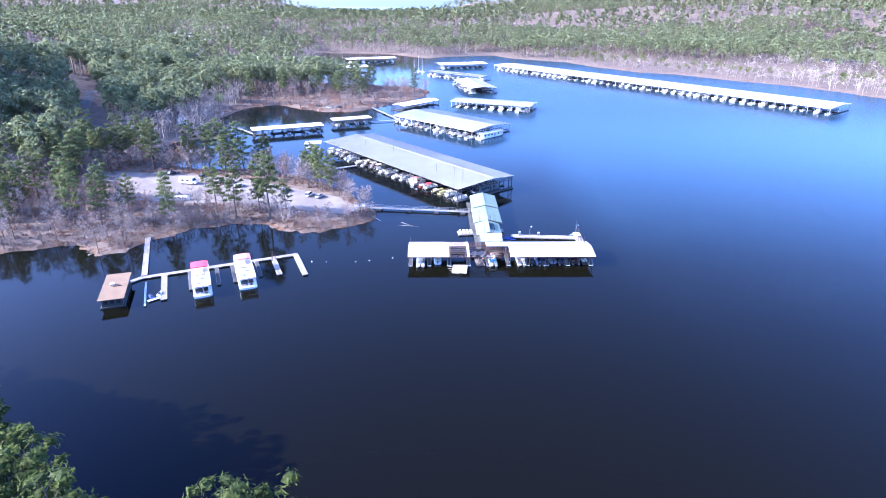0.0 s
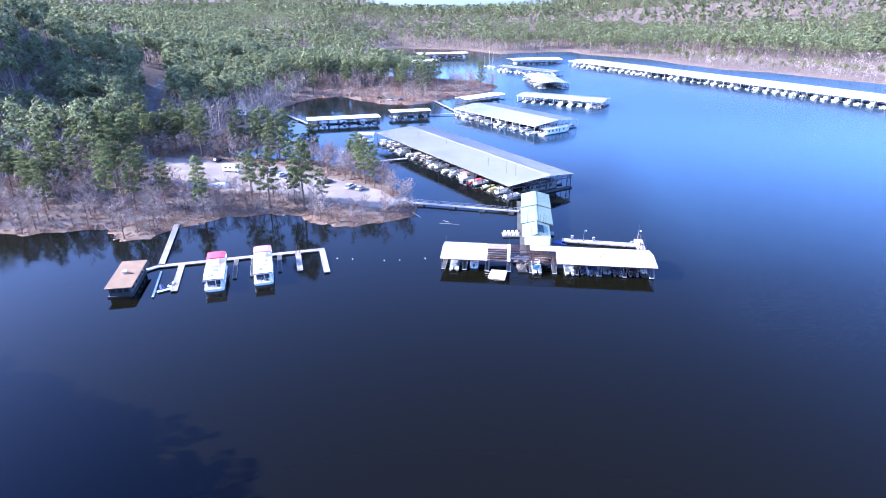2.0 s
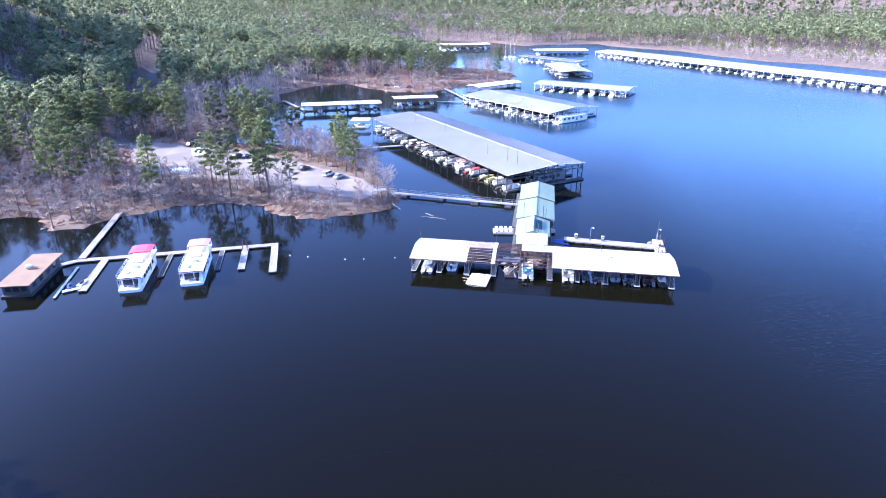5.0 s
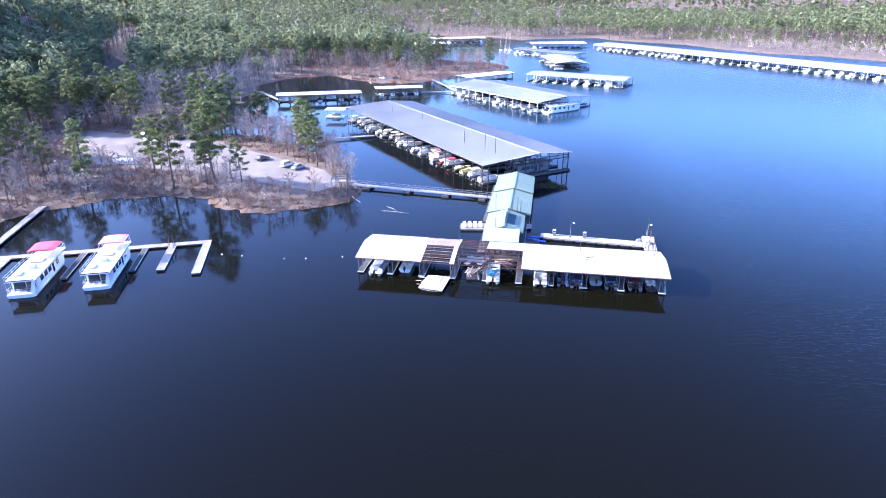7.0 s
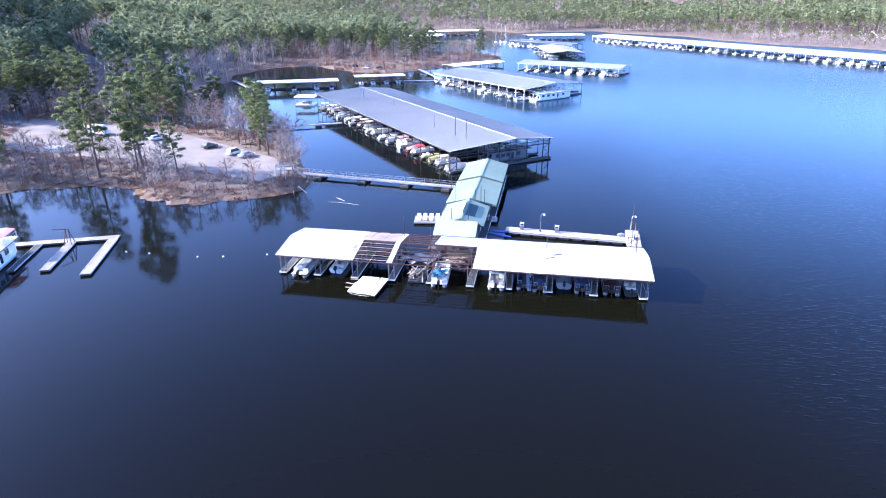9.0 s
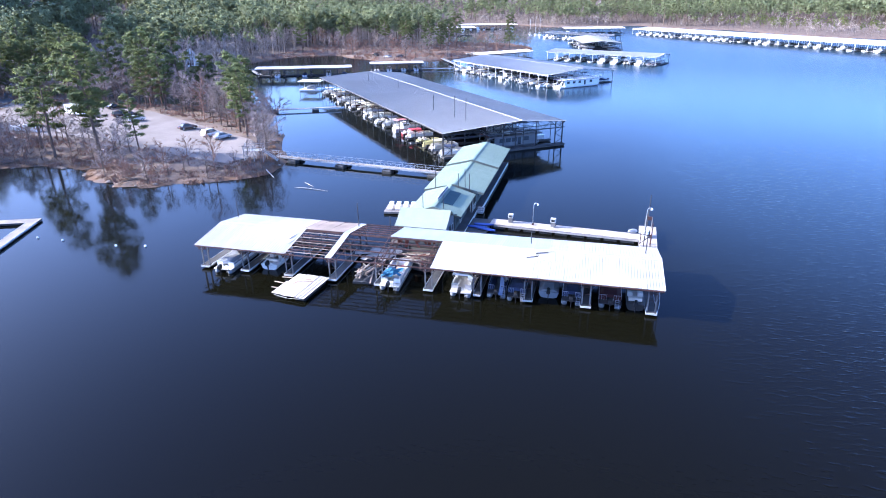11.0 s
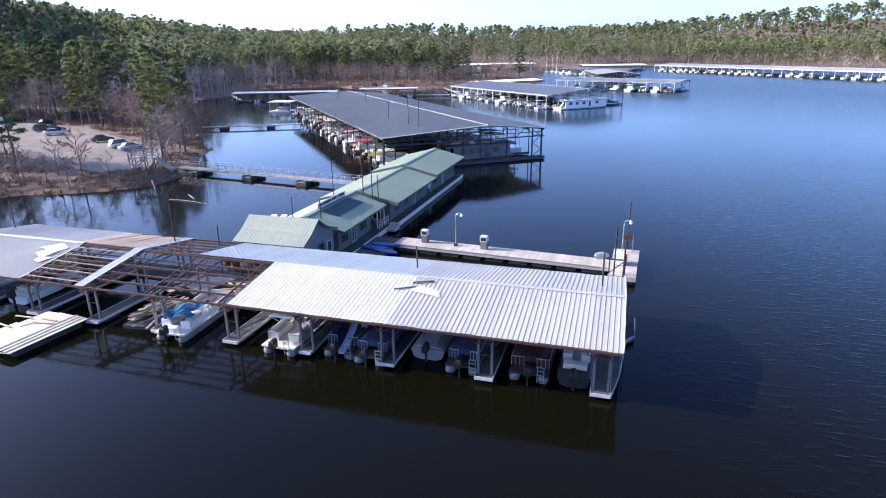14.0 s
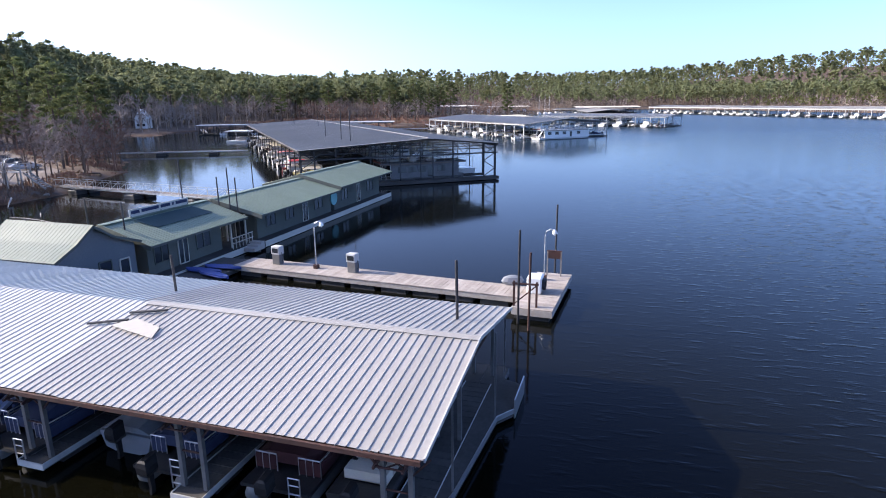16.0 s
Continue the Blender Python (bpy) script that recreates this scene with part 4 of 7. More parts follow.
xs, ys = rw.uniform(-190, -72, 500), rw.uniform(8, 108, 500)
ok = (inland(xs, ys) > 0.8) & (inland(xs, ys) < 11) & (signed(xs, ys, LOT) < -2)
for k, (x, y) in enumerate(list(zip(xs[ok], ys[ok]))[:38]):
    ob = new("fallen_log", LOG[k % 3])
    ob.matrix_basis = pose(x, y, on_ground(x, y), 0, 0, rt.uniform(0, 360)) @ Matrix.Diagonal((rt.uniform(0.6, 1.4),) * 3 + (1,))
    tagged(ob, "dark fallen log on the leaf litter", "log", "fallen logs")


# ---- docks ----
def shed_dock(p0, along, length, width, eave, rise, roof, label, bays, group="marina sheds", post=0.22, frame_mat=None, fascia=0.3, crown=None):
    """A floating dock under a gable roof. p0: corner of the roof; along: degrees of its long side; the width goes to the left of it; crown: where across it the ridge stands."""
    d = thing("covered_boat_dock", pose(p0[0], p0[1], 0, 0, 0, along), label, "boat dock", group)
    over, th = 0.6, 0.05
    wy = crown or width / 2
    for k, (ya, za, yb, zb) in enumerate(((0, eave, wy, eave + rise), (wy, eave + rise, width, eave))):
        pitch, x0, x1 = (0.42 if length < 120 else 1.2), -over, length + over
        n = int((x1 - x0) / pitch)
        base = np.repeat(x0 + np.arange(n) * pitch, 4) + np.tile([0.0, 0.02, 0.06, 0.08], n)
        top = np.tile([0.0, 0.055, 0.055, 0.0], n)
        base, top = np.r_[base, x1], np.r_[top, 0.0]
        m = len(base)
        ends = [np.stack([base, np.full(m, y), z + h], 1) for y, z, h in ((ya, za, top), (yb, zb, top), (ya, za - th, 0 * top), (yb, zb - th, 0 * top))]
        i = np.arange(m - 1)
        faces = np.concatenate([np.stack(q, 1) for q in ((i, i + 1, m + i + 1, m + i), (2 * m + i, 3 * m + i, 3 * m + i + 1, 2 * m + i + 1), (i, 2 * m + i, 2 * m + i + 1, i + 1), (m + i, m + i + 1, 3 * m + i + 1, 3 * m + i))])
        faces = faces.tolist() + [[0, m, 3 * m, 2 * m], [m - 1, 3 * m - 1, 4 * m - 1, 2 * m - 1]]
        me = bpy.data.meshes.new("roof_slope")
        me.from_pydata(np.concatenate(ends).tolist(), [], faces)
        me.materials.append(roof)
        shared("roof_slope", me, d)
    bm = bm_new()
    beam(bm, (-over, wy, eave + rise + 0.03), (length + over, wy, eave + rise + 0.03), 0.32, 0.08)
    part("ridge_cap", bm, PALE_SHEET, d)
    # walkway under the ridge, a finger pier and half a truss at each bay on both sides
    bm = bm_new()
    box(bm, 0, length, wy - 1.3, wy + 1.3, 0.1, 0.5)
    part("walkway", bm, GREYDECK, d)
    step = length / bays
    for side, half in ((0, wy), (1, width - wy)):
        fb = bm_new()
        box(fb, -0.45, 0.45, 0.4, half - 1.3, 0.12, 0.45)
        pier = part("finger_pier", fb, GREYDECK, d)
        bb = bm_new()
        for y in (0.35, half - 1.0):
            box(bb, -post / 2, post / 2, y - post / 2, y + post / 2, 0.3, eave - 0.1 + rise * y / half)
        beam(bb, (0, 0.3, eave - 0.12), (0, half, eave + rise - 0.12), 0.12, 0.22)
        beam(bb, (0, 0.3, eave - 0.75), (0, half, eave - 0.75), 0.1, 0.12)
        for q in range(5):
            ya, yb = 0.4 + q * (half - 0.8) / 5, 0.4 + (q + 1) * (half - 0.8) / 5
            beam(bb, (0, ya, eave - 0.75), (0, yb, eave - 0.15 + rise * yb / half), 0.07)
        truss = part("truss", bb, frame_mat or DARKSTEEL, d)
        for i in range(bays + 1):
            x = min(max(i * step, 0.5), length - 0.5)
            m = pose(x, 0, 0) if side == 0 else pose(x, width, 0, 0, 0, 180)
            if i:
                shared("truss", truss.data, d, m)
                shared("finger_pier", pier.data, d, m)
            else:
                truss.matrix_basis = pier.matrix_basis = m
        bm = bm_new()
        y = 0.3 if side == 0 else width - 0.3
        beam(bm, (0, y, eave - fascia), (length, y, eave - fascia), 0.1, fascia)
        part("eave_beam", bm, frame_mat or STEEL, d)
    return d


def on_dock(d, x, y, z, rz):
    return d.matrix_basis @ pose(x, y, z, 0, 0, rz)


def ang(a, b):
    return math.degrees(math.atan2(b[1] - a[1], b[0] - a[0]))


BL, BW, BC, BE, BR = 106.2, 31.2, 19.3, 5.7, 1.1  # the big shed: length, width, ridge, eave, rise
BIG = shed_dock((-105.3, 143.8), ang((-105.3, 143.8), (-39.2, 60.8)), BL, BW, BE, BR, SHED_SHEET, "huge floating boat shed with a grey metal roof", 20, post=0.13, crown=BC, frame_mat=DARKSTEEL)


def big_roof(y):
    return BE + BR * (y / BC if y < BC else (BW - y) / (BW - BC))



D1 = shed_dock((-152, 179.5), ang((-152, 179.5), (-114.5, 195)), 40.6, 11, 3.8, 0.15, WHITE_SHEET, "low boat dock with a white flat roof in the cove", 7)
D1B = shed_dock((-110.5, 210.5), ang((-110.5, 210.5), (-88, 219.5)), 24, 9.5, 3.8, 0.3, WHITE_SHEET, "short boat dock with a white roof", 4)
D2 = shed_dock((-74.5, 224), ang((-74.5, 224), (-26.5, 173.5)), 69.6, 34, 4.8, 1.5, PALE_SHEET, "wide boat shed with a pale grey metal roof", 12, frame_mat=PALESTEEL)
shed_dock((-69, 262), ang((-69, 262), (-44, 291)), 38, 12, 4.0, 0.6, WHITE_SHEET, "small boat dock with a white metal roof", 6)
D3 = shed_dock((-36, 281), ang((-36, 281), (19, 258)), 59.6, 21, 4.6, 0.8, PALE_SHEET, "boat dock with a pale blue-grey roof", 9, frame_mat=PALESTEEL)
D4 = shed_dock((-30, 404), ang((-30, 404), (-18.6, 345)), 60, 24.5, 4.7, 1.3, AGED_SHEET, "boat dock with a pale metal roof", 11)
D5 = shed_dock((-55, 475), ang((-55, 475), (-3, 427)), 71, 15, 4.4, 0.7, SHED_SHEET, "boat dock with a blue-grey roof", 13)
D6 = shed_dock((-40, 532), ang((-40, 532), (14, 548)), 56, 26, 4.6, 1.0, AGED_SHEET, "distant boat dock with a white roof", 8)
DP = shed_dock((-152, 590), ang((-152, 590), (-94, 614)), 62, 24, 4.8, 1.0, AGED_SHEET, "distant boat dock with a white roof", 8)
shed_dock((-146, 474), ang((-146, 474), (-116, 494)), 36, 20, 7.0, 0.8, WHITE_SHEET, "two-storey white boat dock behind the trees", 5)
LONG = shed_dock((19, 530), ang((19, 530), (226, 249)), 349, 33, 5.2, 0.9, AGED_SHEET, "very long boat dock with a white metal roof", 46, frame_mat=PALESTEEL, fascia=0.55)

# end deck and braced corners of the big shed
bm = bm_new()
box(bm, BL - 1.1, BL + 0.3, 0.3, BW - 0.1, 0.08, 0.55)
part("end_deck", bm, GREYDECK, BIG)
for y0 in (BW - 2.5, 0.5):
    for s in (0, 1.9):
        bm = bm_new()
        beam(bm, (BL - 0.3, y0 + s, 0.5), (BL - 0.3, y0 + s, big_roof(y0 + s) - 0.1), 0.2)
        part("corner_post", bm, DARKSTEEL, BIG)
    for k in range(4):
        bm = bm_new()
        beam(bm, (BL - 0.3, y0 + 1.9 * (k % 2), 0.6 + 1.2 * k), (BL - 0.3, y0 + 1.9 * ((k + 1) % 2), 1.8 + 1.2 * k), 0.1)
        part("corner_brace", bm, DARKSTEEL, BIG)
# deep end truss
for ya, yb in ((0.2, BC), (BC, BW - 0.2)):
    for z in (0.12, None):
        bm = bm_new()
        beam(bm, (BL - 0.1, ya, big_roof(ya) - z if z else 4.25), (BL - 0.1, yb, big_roof(yb) - z if z else 4.25), 0.16, 0.2)
        part("end_chord", bm, DARKSTEEL, BIG)
for k in range(16):
    y0, y1 = 0.2 + k * (BW - 0.4) / 16, 0.2 + (k + 1) * (BW - 0.4) / 16
    bm = bm_new()
    beam(bm, (BL - 0.1, y0, 4.25 if k % 2 else big_roof(y0) - 0.15), (BL - 0.1, y1, big_roof(y1) - 0.15 if k % 2 else 4.25), 0.1)
    part("end_brace", bm, DARKSTEEL, BIG)
for y in (5.5, 10.5, 15.0, 23.5):
    bm = bm_new()
    beam(bm, (BL - 0.3, y, 0.5), (BL - 0.3, y, big_roof(y) - 0.1), 0.18)
    part("end_post", bm, DARKSTEEL, BIG)


# ---- front dock ----
EAVE, RIDGE_Y, RIDGE, BACK_Y, BACK = 3.33, 6.2, 4.2, 11.9, 3.3


def roof_z(y):
    return EAVE + (RIDGE - EAVE) * y / RIDGE_Y if y <= RIDGE_Y else RIDGE + (BACK - RIDGE) * (y - RIDGE_Y) / (BACK_Y - RIDGE_Y)


def sheet_mesh(name, a, b, material, pitch=0.32, ribs=3, high=0.034, thick=0.008):
    """A ribbed metal sheet from (y, z) a to (y, z) b, its width along x."""
    prof = []
    for k in range(ribs):
        x = k * pitch
        prof += [(x, 0), (x + 0.012, high), (x + 0.036, high), (x + 0.048, 0)]
    prof.append((ribs * pitch - 0.004, 0))
    bm = bm_new()
    rings = []
    for y, z in (a, b):
        rings.append([(x, y, z + h) for x, h in prof] + [(x, y, z + h - thick) for x, h in prof[::-1]])
    loft(bm, rings)
    bmesh.ops.recalc_face_normals(bm, faces=bm.faces[:])
    me = bpy.data.meshes.new(name)
    bm.to_mesh(me)
    bm.free()
    me.materials.append(material)
    return me


FRONT = thing("covered_boat_dock", pose(0, 0, 0), "floating boat dock with a ribbed metal roof, two bays stripped bare", "boat dock")
rf = random.Random(4)


def sheets(parent, name, x0, x1, a, b, material, w=0.96, pitch=0.32, ribs=3, high=0.034):
    me = sheet_mesh(name, a, b, material, pitch, ribs, high)
    n = round((x1 - x0) / w)
    for i in range(n):
        ob = shared(name, me, parent, pose(x0 + i * (x1 - x0) / n, rf.uniform(-0.03, 0.03), 0.07 + rf.uniform(0, 0.006)))
        ob.scale.x = (x1 - x0) / (n * w)


FRONT_A, FRONT_B = (0.05, roof_z(0) - 0.01), (RIDGE_Y, RIDGE)
BACK_A, BACK_B = (RIDGE_Y, RIDGE), (BACK_Y + 0.2, BACK - 0.03)
sheets(FRONT, "roof_sheet", -56.2, -43.7, FRONT_A, FRONT_B, AGED_SHEET, high=0.05)
sheets(FRONT, "roof_sheet", -56.2, -44.3, BACK_A, BACK_B, AGED_SHEET)
sheets(FRONT, "roof_sheet", -38.4, -37.6, FRONT_A, FRONT_B, WHITE_SHEET)
sheets(FRONT, "roof_sheet", -38.4, -37.6, BACK_A, BACK_B, WHITE_SHEET)
sheets(FRONT, "roof_sheet", -25.4, -13.9, FRONT_A, FRONT_B, WHITE_SHEET, high=0.028)
sheets(FRONT, "roof_sheet", -32.2, -14.3, BACK_A, BACK_B, BRIGHT_SHEET, high=0.03)
sheets(FRONT, "roof_sheet", -13.9, 0.16, FRONT_A, FRONT_B, GREY_SHEET, high=0.03)
sheets(FRONT, "roof_sheet", -14.3, 0.16, BACK_A, BACK_B, GREY_SHEET)
for x0, x1 in ((-56.2, -43.7), (-13.9, 0.16)):
    bm = bm_new()
    slab(bm, [(x0, RIDGE_Y - 0.25, RIDGE + 0.085), (x1, RIDGE_Y - 0.25, RIDGE + 0.085), (x1, RIDGE_Y, RIDGE + 0.13), (x0, RIDGE_Y, RIDGE + 0.13)], 0.012)
    slab(bm, [(x0, RIDGE_Y, RIDGE + 0.13), (x1, RIDGE_Y, RIDGE + 0.13), (x1, RIDGE_Y + 0.25, RIDGE + 0.08), (x0, RIDGE_Y + 0.25, RIDGE + 0.08)], 0.012)
    part("ridge_cap", bm, GREY_SHEET, FRONT)
bm = bm_new()
beam(bm, (0.18, 0.1, EAVE + 0.02), (0.18, RIDGE_Y, RIDGE + 0.06), 0.05, 0.14)
beam(bm, (0.18, RIDGE_Y, RIDGE + 0.06), (0.18, BACK_Y + 0.2, BACK + 0.03), 0.05, 0.14)
part("gable_trim", bm, WHITE_SHEET, FRONT)
# boards over the back slope of the stripped bay
for k in range(5):
    x0 = -44.25 + k * 1.17
    bm = bm_new()
    slab(bm, [(x0, RIDGE_Y + 0.05, RIDGE + 0.08), (x0 + 1.15, RIDGE_Y + 0.05, RIDGE + 0.08), (x0 + 1.15, BACK_Y, BACK + 0.08), (x0, BACK_Y - 0.3 * (k % 2), BACK + 0.08)], 0.02)
    part("roof_board", bm, OLDBOARD, FRONT)
# trusses, posts, purlins
TRUSS_X = (-55.4, -49.7, -43.7, -37.9, -31.9, -25.8, -20.0, -14.2, -7.8, -0.9)


def truss_bm():
    bm = bm_new()
    low = EAVE - 0.55
    for s in (-0.42, 0.42):
        beam(bm, (s, 0, EAVE - 0.08), (s, RIDGE_Y, RIDGE - 0.08), 0.07, 0.1)
        beam(bm, (s, RIDGE_Y, RIDGE - 0.08), (s, BACK_Y, BACK - 0.08), 0.07, 0.1)
        beam(bm, (s, 0.2, low), (s, BACK_Y - 0.1, low), 0.06, 0.08)
        for k in range(8):
            y0, y1 = 0.2 + k * 1.49, 0.2 + (k + 1) * 1.49
            a, b = (y0, low), (y1, roof_z(y1) - 0.1)
            if k % 2:
                a, b = (y1, low), (y0, roof_z(y0) - 0.1)
            beam(bm, (s, a[0], a[1]), (s, b[0], b[1]), 0.045)
    for y in (0.3, 3.2, RIDGE_Y, 9.0, 12.0):
        beam(bm, (-0.42, y, low), (0.42, y, low), 0.045)
        beam(bm, (-0.42, y, roof_z(y) - 0.1), (0.42, y, roof_z(y) - 0.1), 0.045)
    return bm


tr = part("truss", truss_bm(), RUST, FRONT)
tr.matrix_basis = pose(TRUSS_X[0], 0, 0)
pb = bm_new()
box(pb, -0.07, 0.07, -0.07, 0.07, 0.2, EAVE - 0.12)
po = part("post", pb, STEEL, FRONT)
po.matrix_basis = pose(TRUSS_X[0] - 0.42, 0.85, 0)
knees = []
for a, b, w in [q for s in (-1, 1) for q in (((s * 0.42, 0.85, EAVE - 1.1), (s * 1.0, 0.85, EAVE - 0.45), 0.05), ((s * 0.42, 0.85, EAVE - 1.0), (-s * 0.42, 0.85 + 0.05 * s, EAVE - 0.5), 0.04),
                                             ((s * 0.42, 0.85, EAVE - 1.1), (s * 0.42, 1.7, EAVE - 0.5), 0.05))] + [((-0.42, 0.85, 1.7), (0.42, 0.85, 1.7), 0.05)]:
    kb = bm_new()
    beam(kb, a, b, w)
    kn = part("knee_brace", kb, RUST, FRONT)
    kn.matrix_basis = pose(TRUSS_X[0], 0, 0)
    knees.append(kn)
for i, x in enumerate(TRUSS_X):
    if i:
        shared("truss", tr.data, FRONT, pose(x, 0, 0))
        for kn in knees:
            shared("knee_brace", kn.data, FRONT, pose(x, 0, 0))
    for s in (-0.42, 0.42):
        for y in (0.85, 5.8, 11.2):
            if i or s > 0 or y > 1:
                shared("post", po.data, FRONT, pose(x + s, y, 0))
for y in (0.02, 1.25, 2.45, 3.65, 4.85, 6.0, 6.25, 7.5, 8.7, 9.9, 11.1, 12.15):
    bm = bm_new()
    beam(bm, (-56.1, y, roof_z(y) - 0.035), (0.1, y, roof_z(y) - 0.045), 0.085, 0.14)
    part("purlin", bm, RUST, FRONT)
for x0, x1, ys in ((-43.7, -38.4, (0.6, 1.85, 3.05, 4.2, 5.4)), (-37.5, -32.2, (7.0, 8.2, 9.4, 10.6))):
    for y in ys:
        bm = bm_new()
        beam(bm, (x0, y, roof_z(y) + 0.05), (x1, y, roof_z(y) + 0.02), 0.05, 0.07)
        part("purlin", bm, PLYWOOD if y < 6 else RUST, FRONT)


def boards(parent, x0, x1, y0, y1, z, material, w=0.145, across=True, name="deck_board", limit=300, thick=0.035):
    """Deck boards side by side over a rectangle; across: they lie along x and follow one another along y."""
    n = max(1, round(((y1 - y0) if across else (x1 - x0)) / w))
    st = ((y1 - y0) if across else (x1 - x0)) / n
    bm = bm_new()
    g = min(st * 0.06, 0.012)
    if across:
        box(bm, x0, x1, g, st - g, -thick, 0)
    else:
        box(bm, g, st - g, y0, y1, -thick, 0)
    first = part(name, bm, material, parent)
    for i in range(n):
        m = pose(0, y0 + i * st, z + rf.uniform(-0.004, 0.004)) if across else pose(x0 + i * st, 0, z + rf.uniform(-0.004, 0.004))
        if i == 0:
            first.matrix_basis = m
        else:
            shared(name, first.data, parent, m)


# fingers and rear walkway
for i, x in enumerate(TRUSS_X):
    w = 0.55 if i != 6 else 0.4
    bm = bm_new()
    box(bm, x - w, x + w, 0.4, 10.3, 0.2, 0.38)
    part("finger_frame", bm, STEEL, FRONT)
    bm = bm_new()
    box(bm, x - w - 0.03, x + w + 0.03, 0.36, 0.4, 0.22, 0.44)
    part("finger_end", bm, PALESTEEL, FRONT)
    for e in (-w - 0.03, w):
        bm = bm_new()
        box(bm, x + e, x + e + 0.03, 0.4, 10.3, 0.26, 0.46)
        part("edge_strip", bm, PALESTEEL, FRONT)
    for y in (1.2, 5.0, 8.6):
        bm = bm_new()
        box(bm, x - w + 0.1, x + w - 0.1, y, y + 1.4, -0.25, 0.12)
        part("float", bm, FLOAT, FRONT)
    boards(FRONT, x - w, x + w, 0.42, 10.3, 0.42, GREYDECK, 0.42)
bm = bm_new()
box(bm, -56, 0.1, 10.3, 12.2, 0.1, 0.38)
part("walkway_frame", bm, STEEL, FRONT)
boards(FRONT, -56, 0.1, 10.3, 12.2, 0.42, GREYDECK, 0.95, across=False)
bm = bm_new()
pts = [(-0.34, 0.45), (-0.3, 0.45), (0.12, 2.9), (0.45, 7.7), (1.0, 8.5), (1.0, 10.6), (0.1, 11.0), (-0.34, 10.2)]
lo, hi = [bm.verts.new((x, y, 0.1)) for x, y in pts], [bm.verts.new((x, y, 0.435)) for x, y in pts]
bm.faces.new(lo[::-1])
bm.faces.new(hi)
for i in range(len(pts)):
    bm.faces.new((lo[i], lo[(i + 1) % len(pts)], hi[(i + 1) % len(pts)], hi[i]))
part("side_platform", bm, GREYDECK, FRONT)
bm = bm_new()
for a, b in zip(pts[1:4], pts[2:5]):
    beam(bm, (a[0] + 0.02, a[1], 0.36), (b[0] + 0.02, b[1], 0.36), 0.05, 0.2)
part("platform_edge", bm, ALU, FRONT)
bm = bm_new()
box(bm, 1.0, 1.05, 8.45, 10.65, 0.05, 0.85)
part("end_board", bm, ALU, FRONT)
for x, y in ((0.1, 2.9), (0.42, 7.6), (0.12, 10.9)):
    bm = bm_new()
    beam(bm, (x, y, 0.43), (x, y, roof_z(max(y, 0)) - 0.05), 0.06)
    part("side_post", bm, STEEL, FRONT)


def pile(x, y, z0, z1, r=0.06, lean=(0, 0), material=None, label="dark steel mooring post beside the dock"):
    bm = bm_new()
    tube(bm, [(0, 0, z0), (lean[0] * 0.5, lean[1] * 0.5, (z0 + z1) / 2), (lean[0], lean[1], z1)], [r, r, r * 0.98], 10)
    ob = part("mooring_post", bm, material or DARKSTEEL)
    ob.matrix_basis = pose(x, y, 0)
    return tagged(ob, label, "mooring post", "mooring posts")


for x, y, top, ln in ((-55.4, 9.4, 6.3, -0.2), (-37.9, 10.2, 7.0, -0.15), (-33.8, 10.6, 5.3, 0.1), (-14.7, 8.7, 5.6, -0.15), (-1.3, 8.7, 6.3, -0.1)):
    pile(x, y, -2.5, top, lean=(ln, 0))

# loose panel and boards on the roof
bm = bm_new()
slab(bm, [(-13.9, 4.1, roof_z(4.1) + 0.15), (-11.5, 3.6, roof_z(3.6) + 0.15), (-11.8, 4.35, roof_z(4.35) + 0.16), (-13.2, 4.75, roof_z(4.75) + 0.16)], 0.012)
tagged(part("loose_roof_panel", bm, AGED_SHEET), "loose white metal panel lying on the dock roof", "roof panel")
for a, b in (((-14.9, 4.0), (-13.5, 4.6)), ((-13.9, 5.1), (-12.5, 5.6))):
    bm = bm_new()
    beam(bm, (*a, roof_z(a[1]) + 0.16), (*b, roof_z(b[1]) + 0.16), 0.13, 0.06)
    tagged(part("loose_board", bm, GREYDECK), "dark loose board lying on the dock roof", "board", "boards on the roof")
for k, (q, up) in enumerate(((((-46.9, 4.7), (-44.6, 4.1), (-44.2, 5.0), (-45.3, 5.7)), 0.13), (((-46.3, 3.7), (-44.9, 3.0), (-44.4, 4.2), (-45.6, 4.4)), 0.16), (((-45.4, 2.7), (-44.3, 2.3), (-44.0, 3.3), (-44.9, 3.2)), 0.15))):
    bm = bm_new()
    slab(bm, [(x, y, roof_z(y) + up + 0.05 * ((i + k) % 2)) for i, (x, y) in enumerate(q)], 0.012)
    tagged(part("loose_roof_panel", bm, WHITE_SHEET), "torn white metal panel lying on the dock roof", "roof panel", "torn panels on the roof")

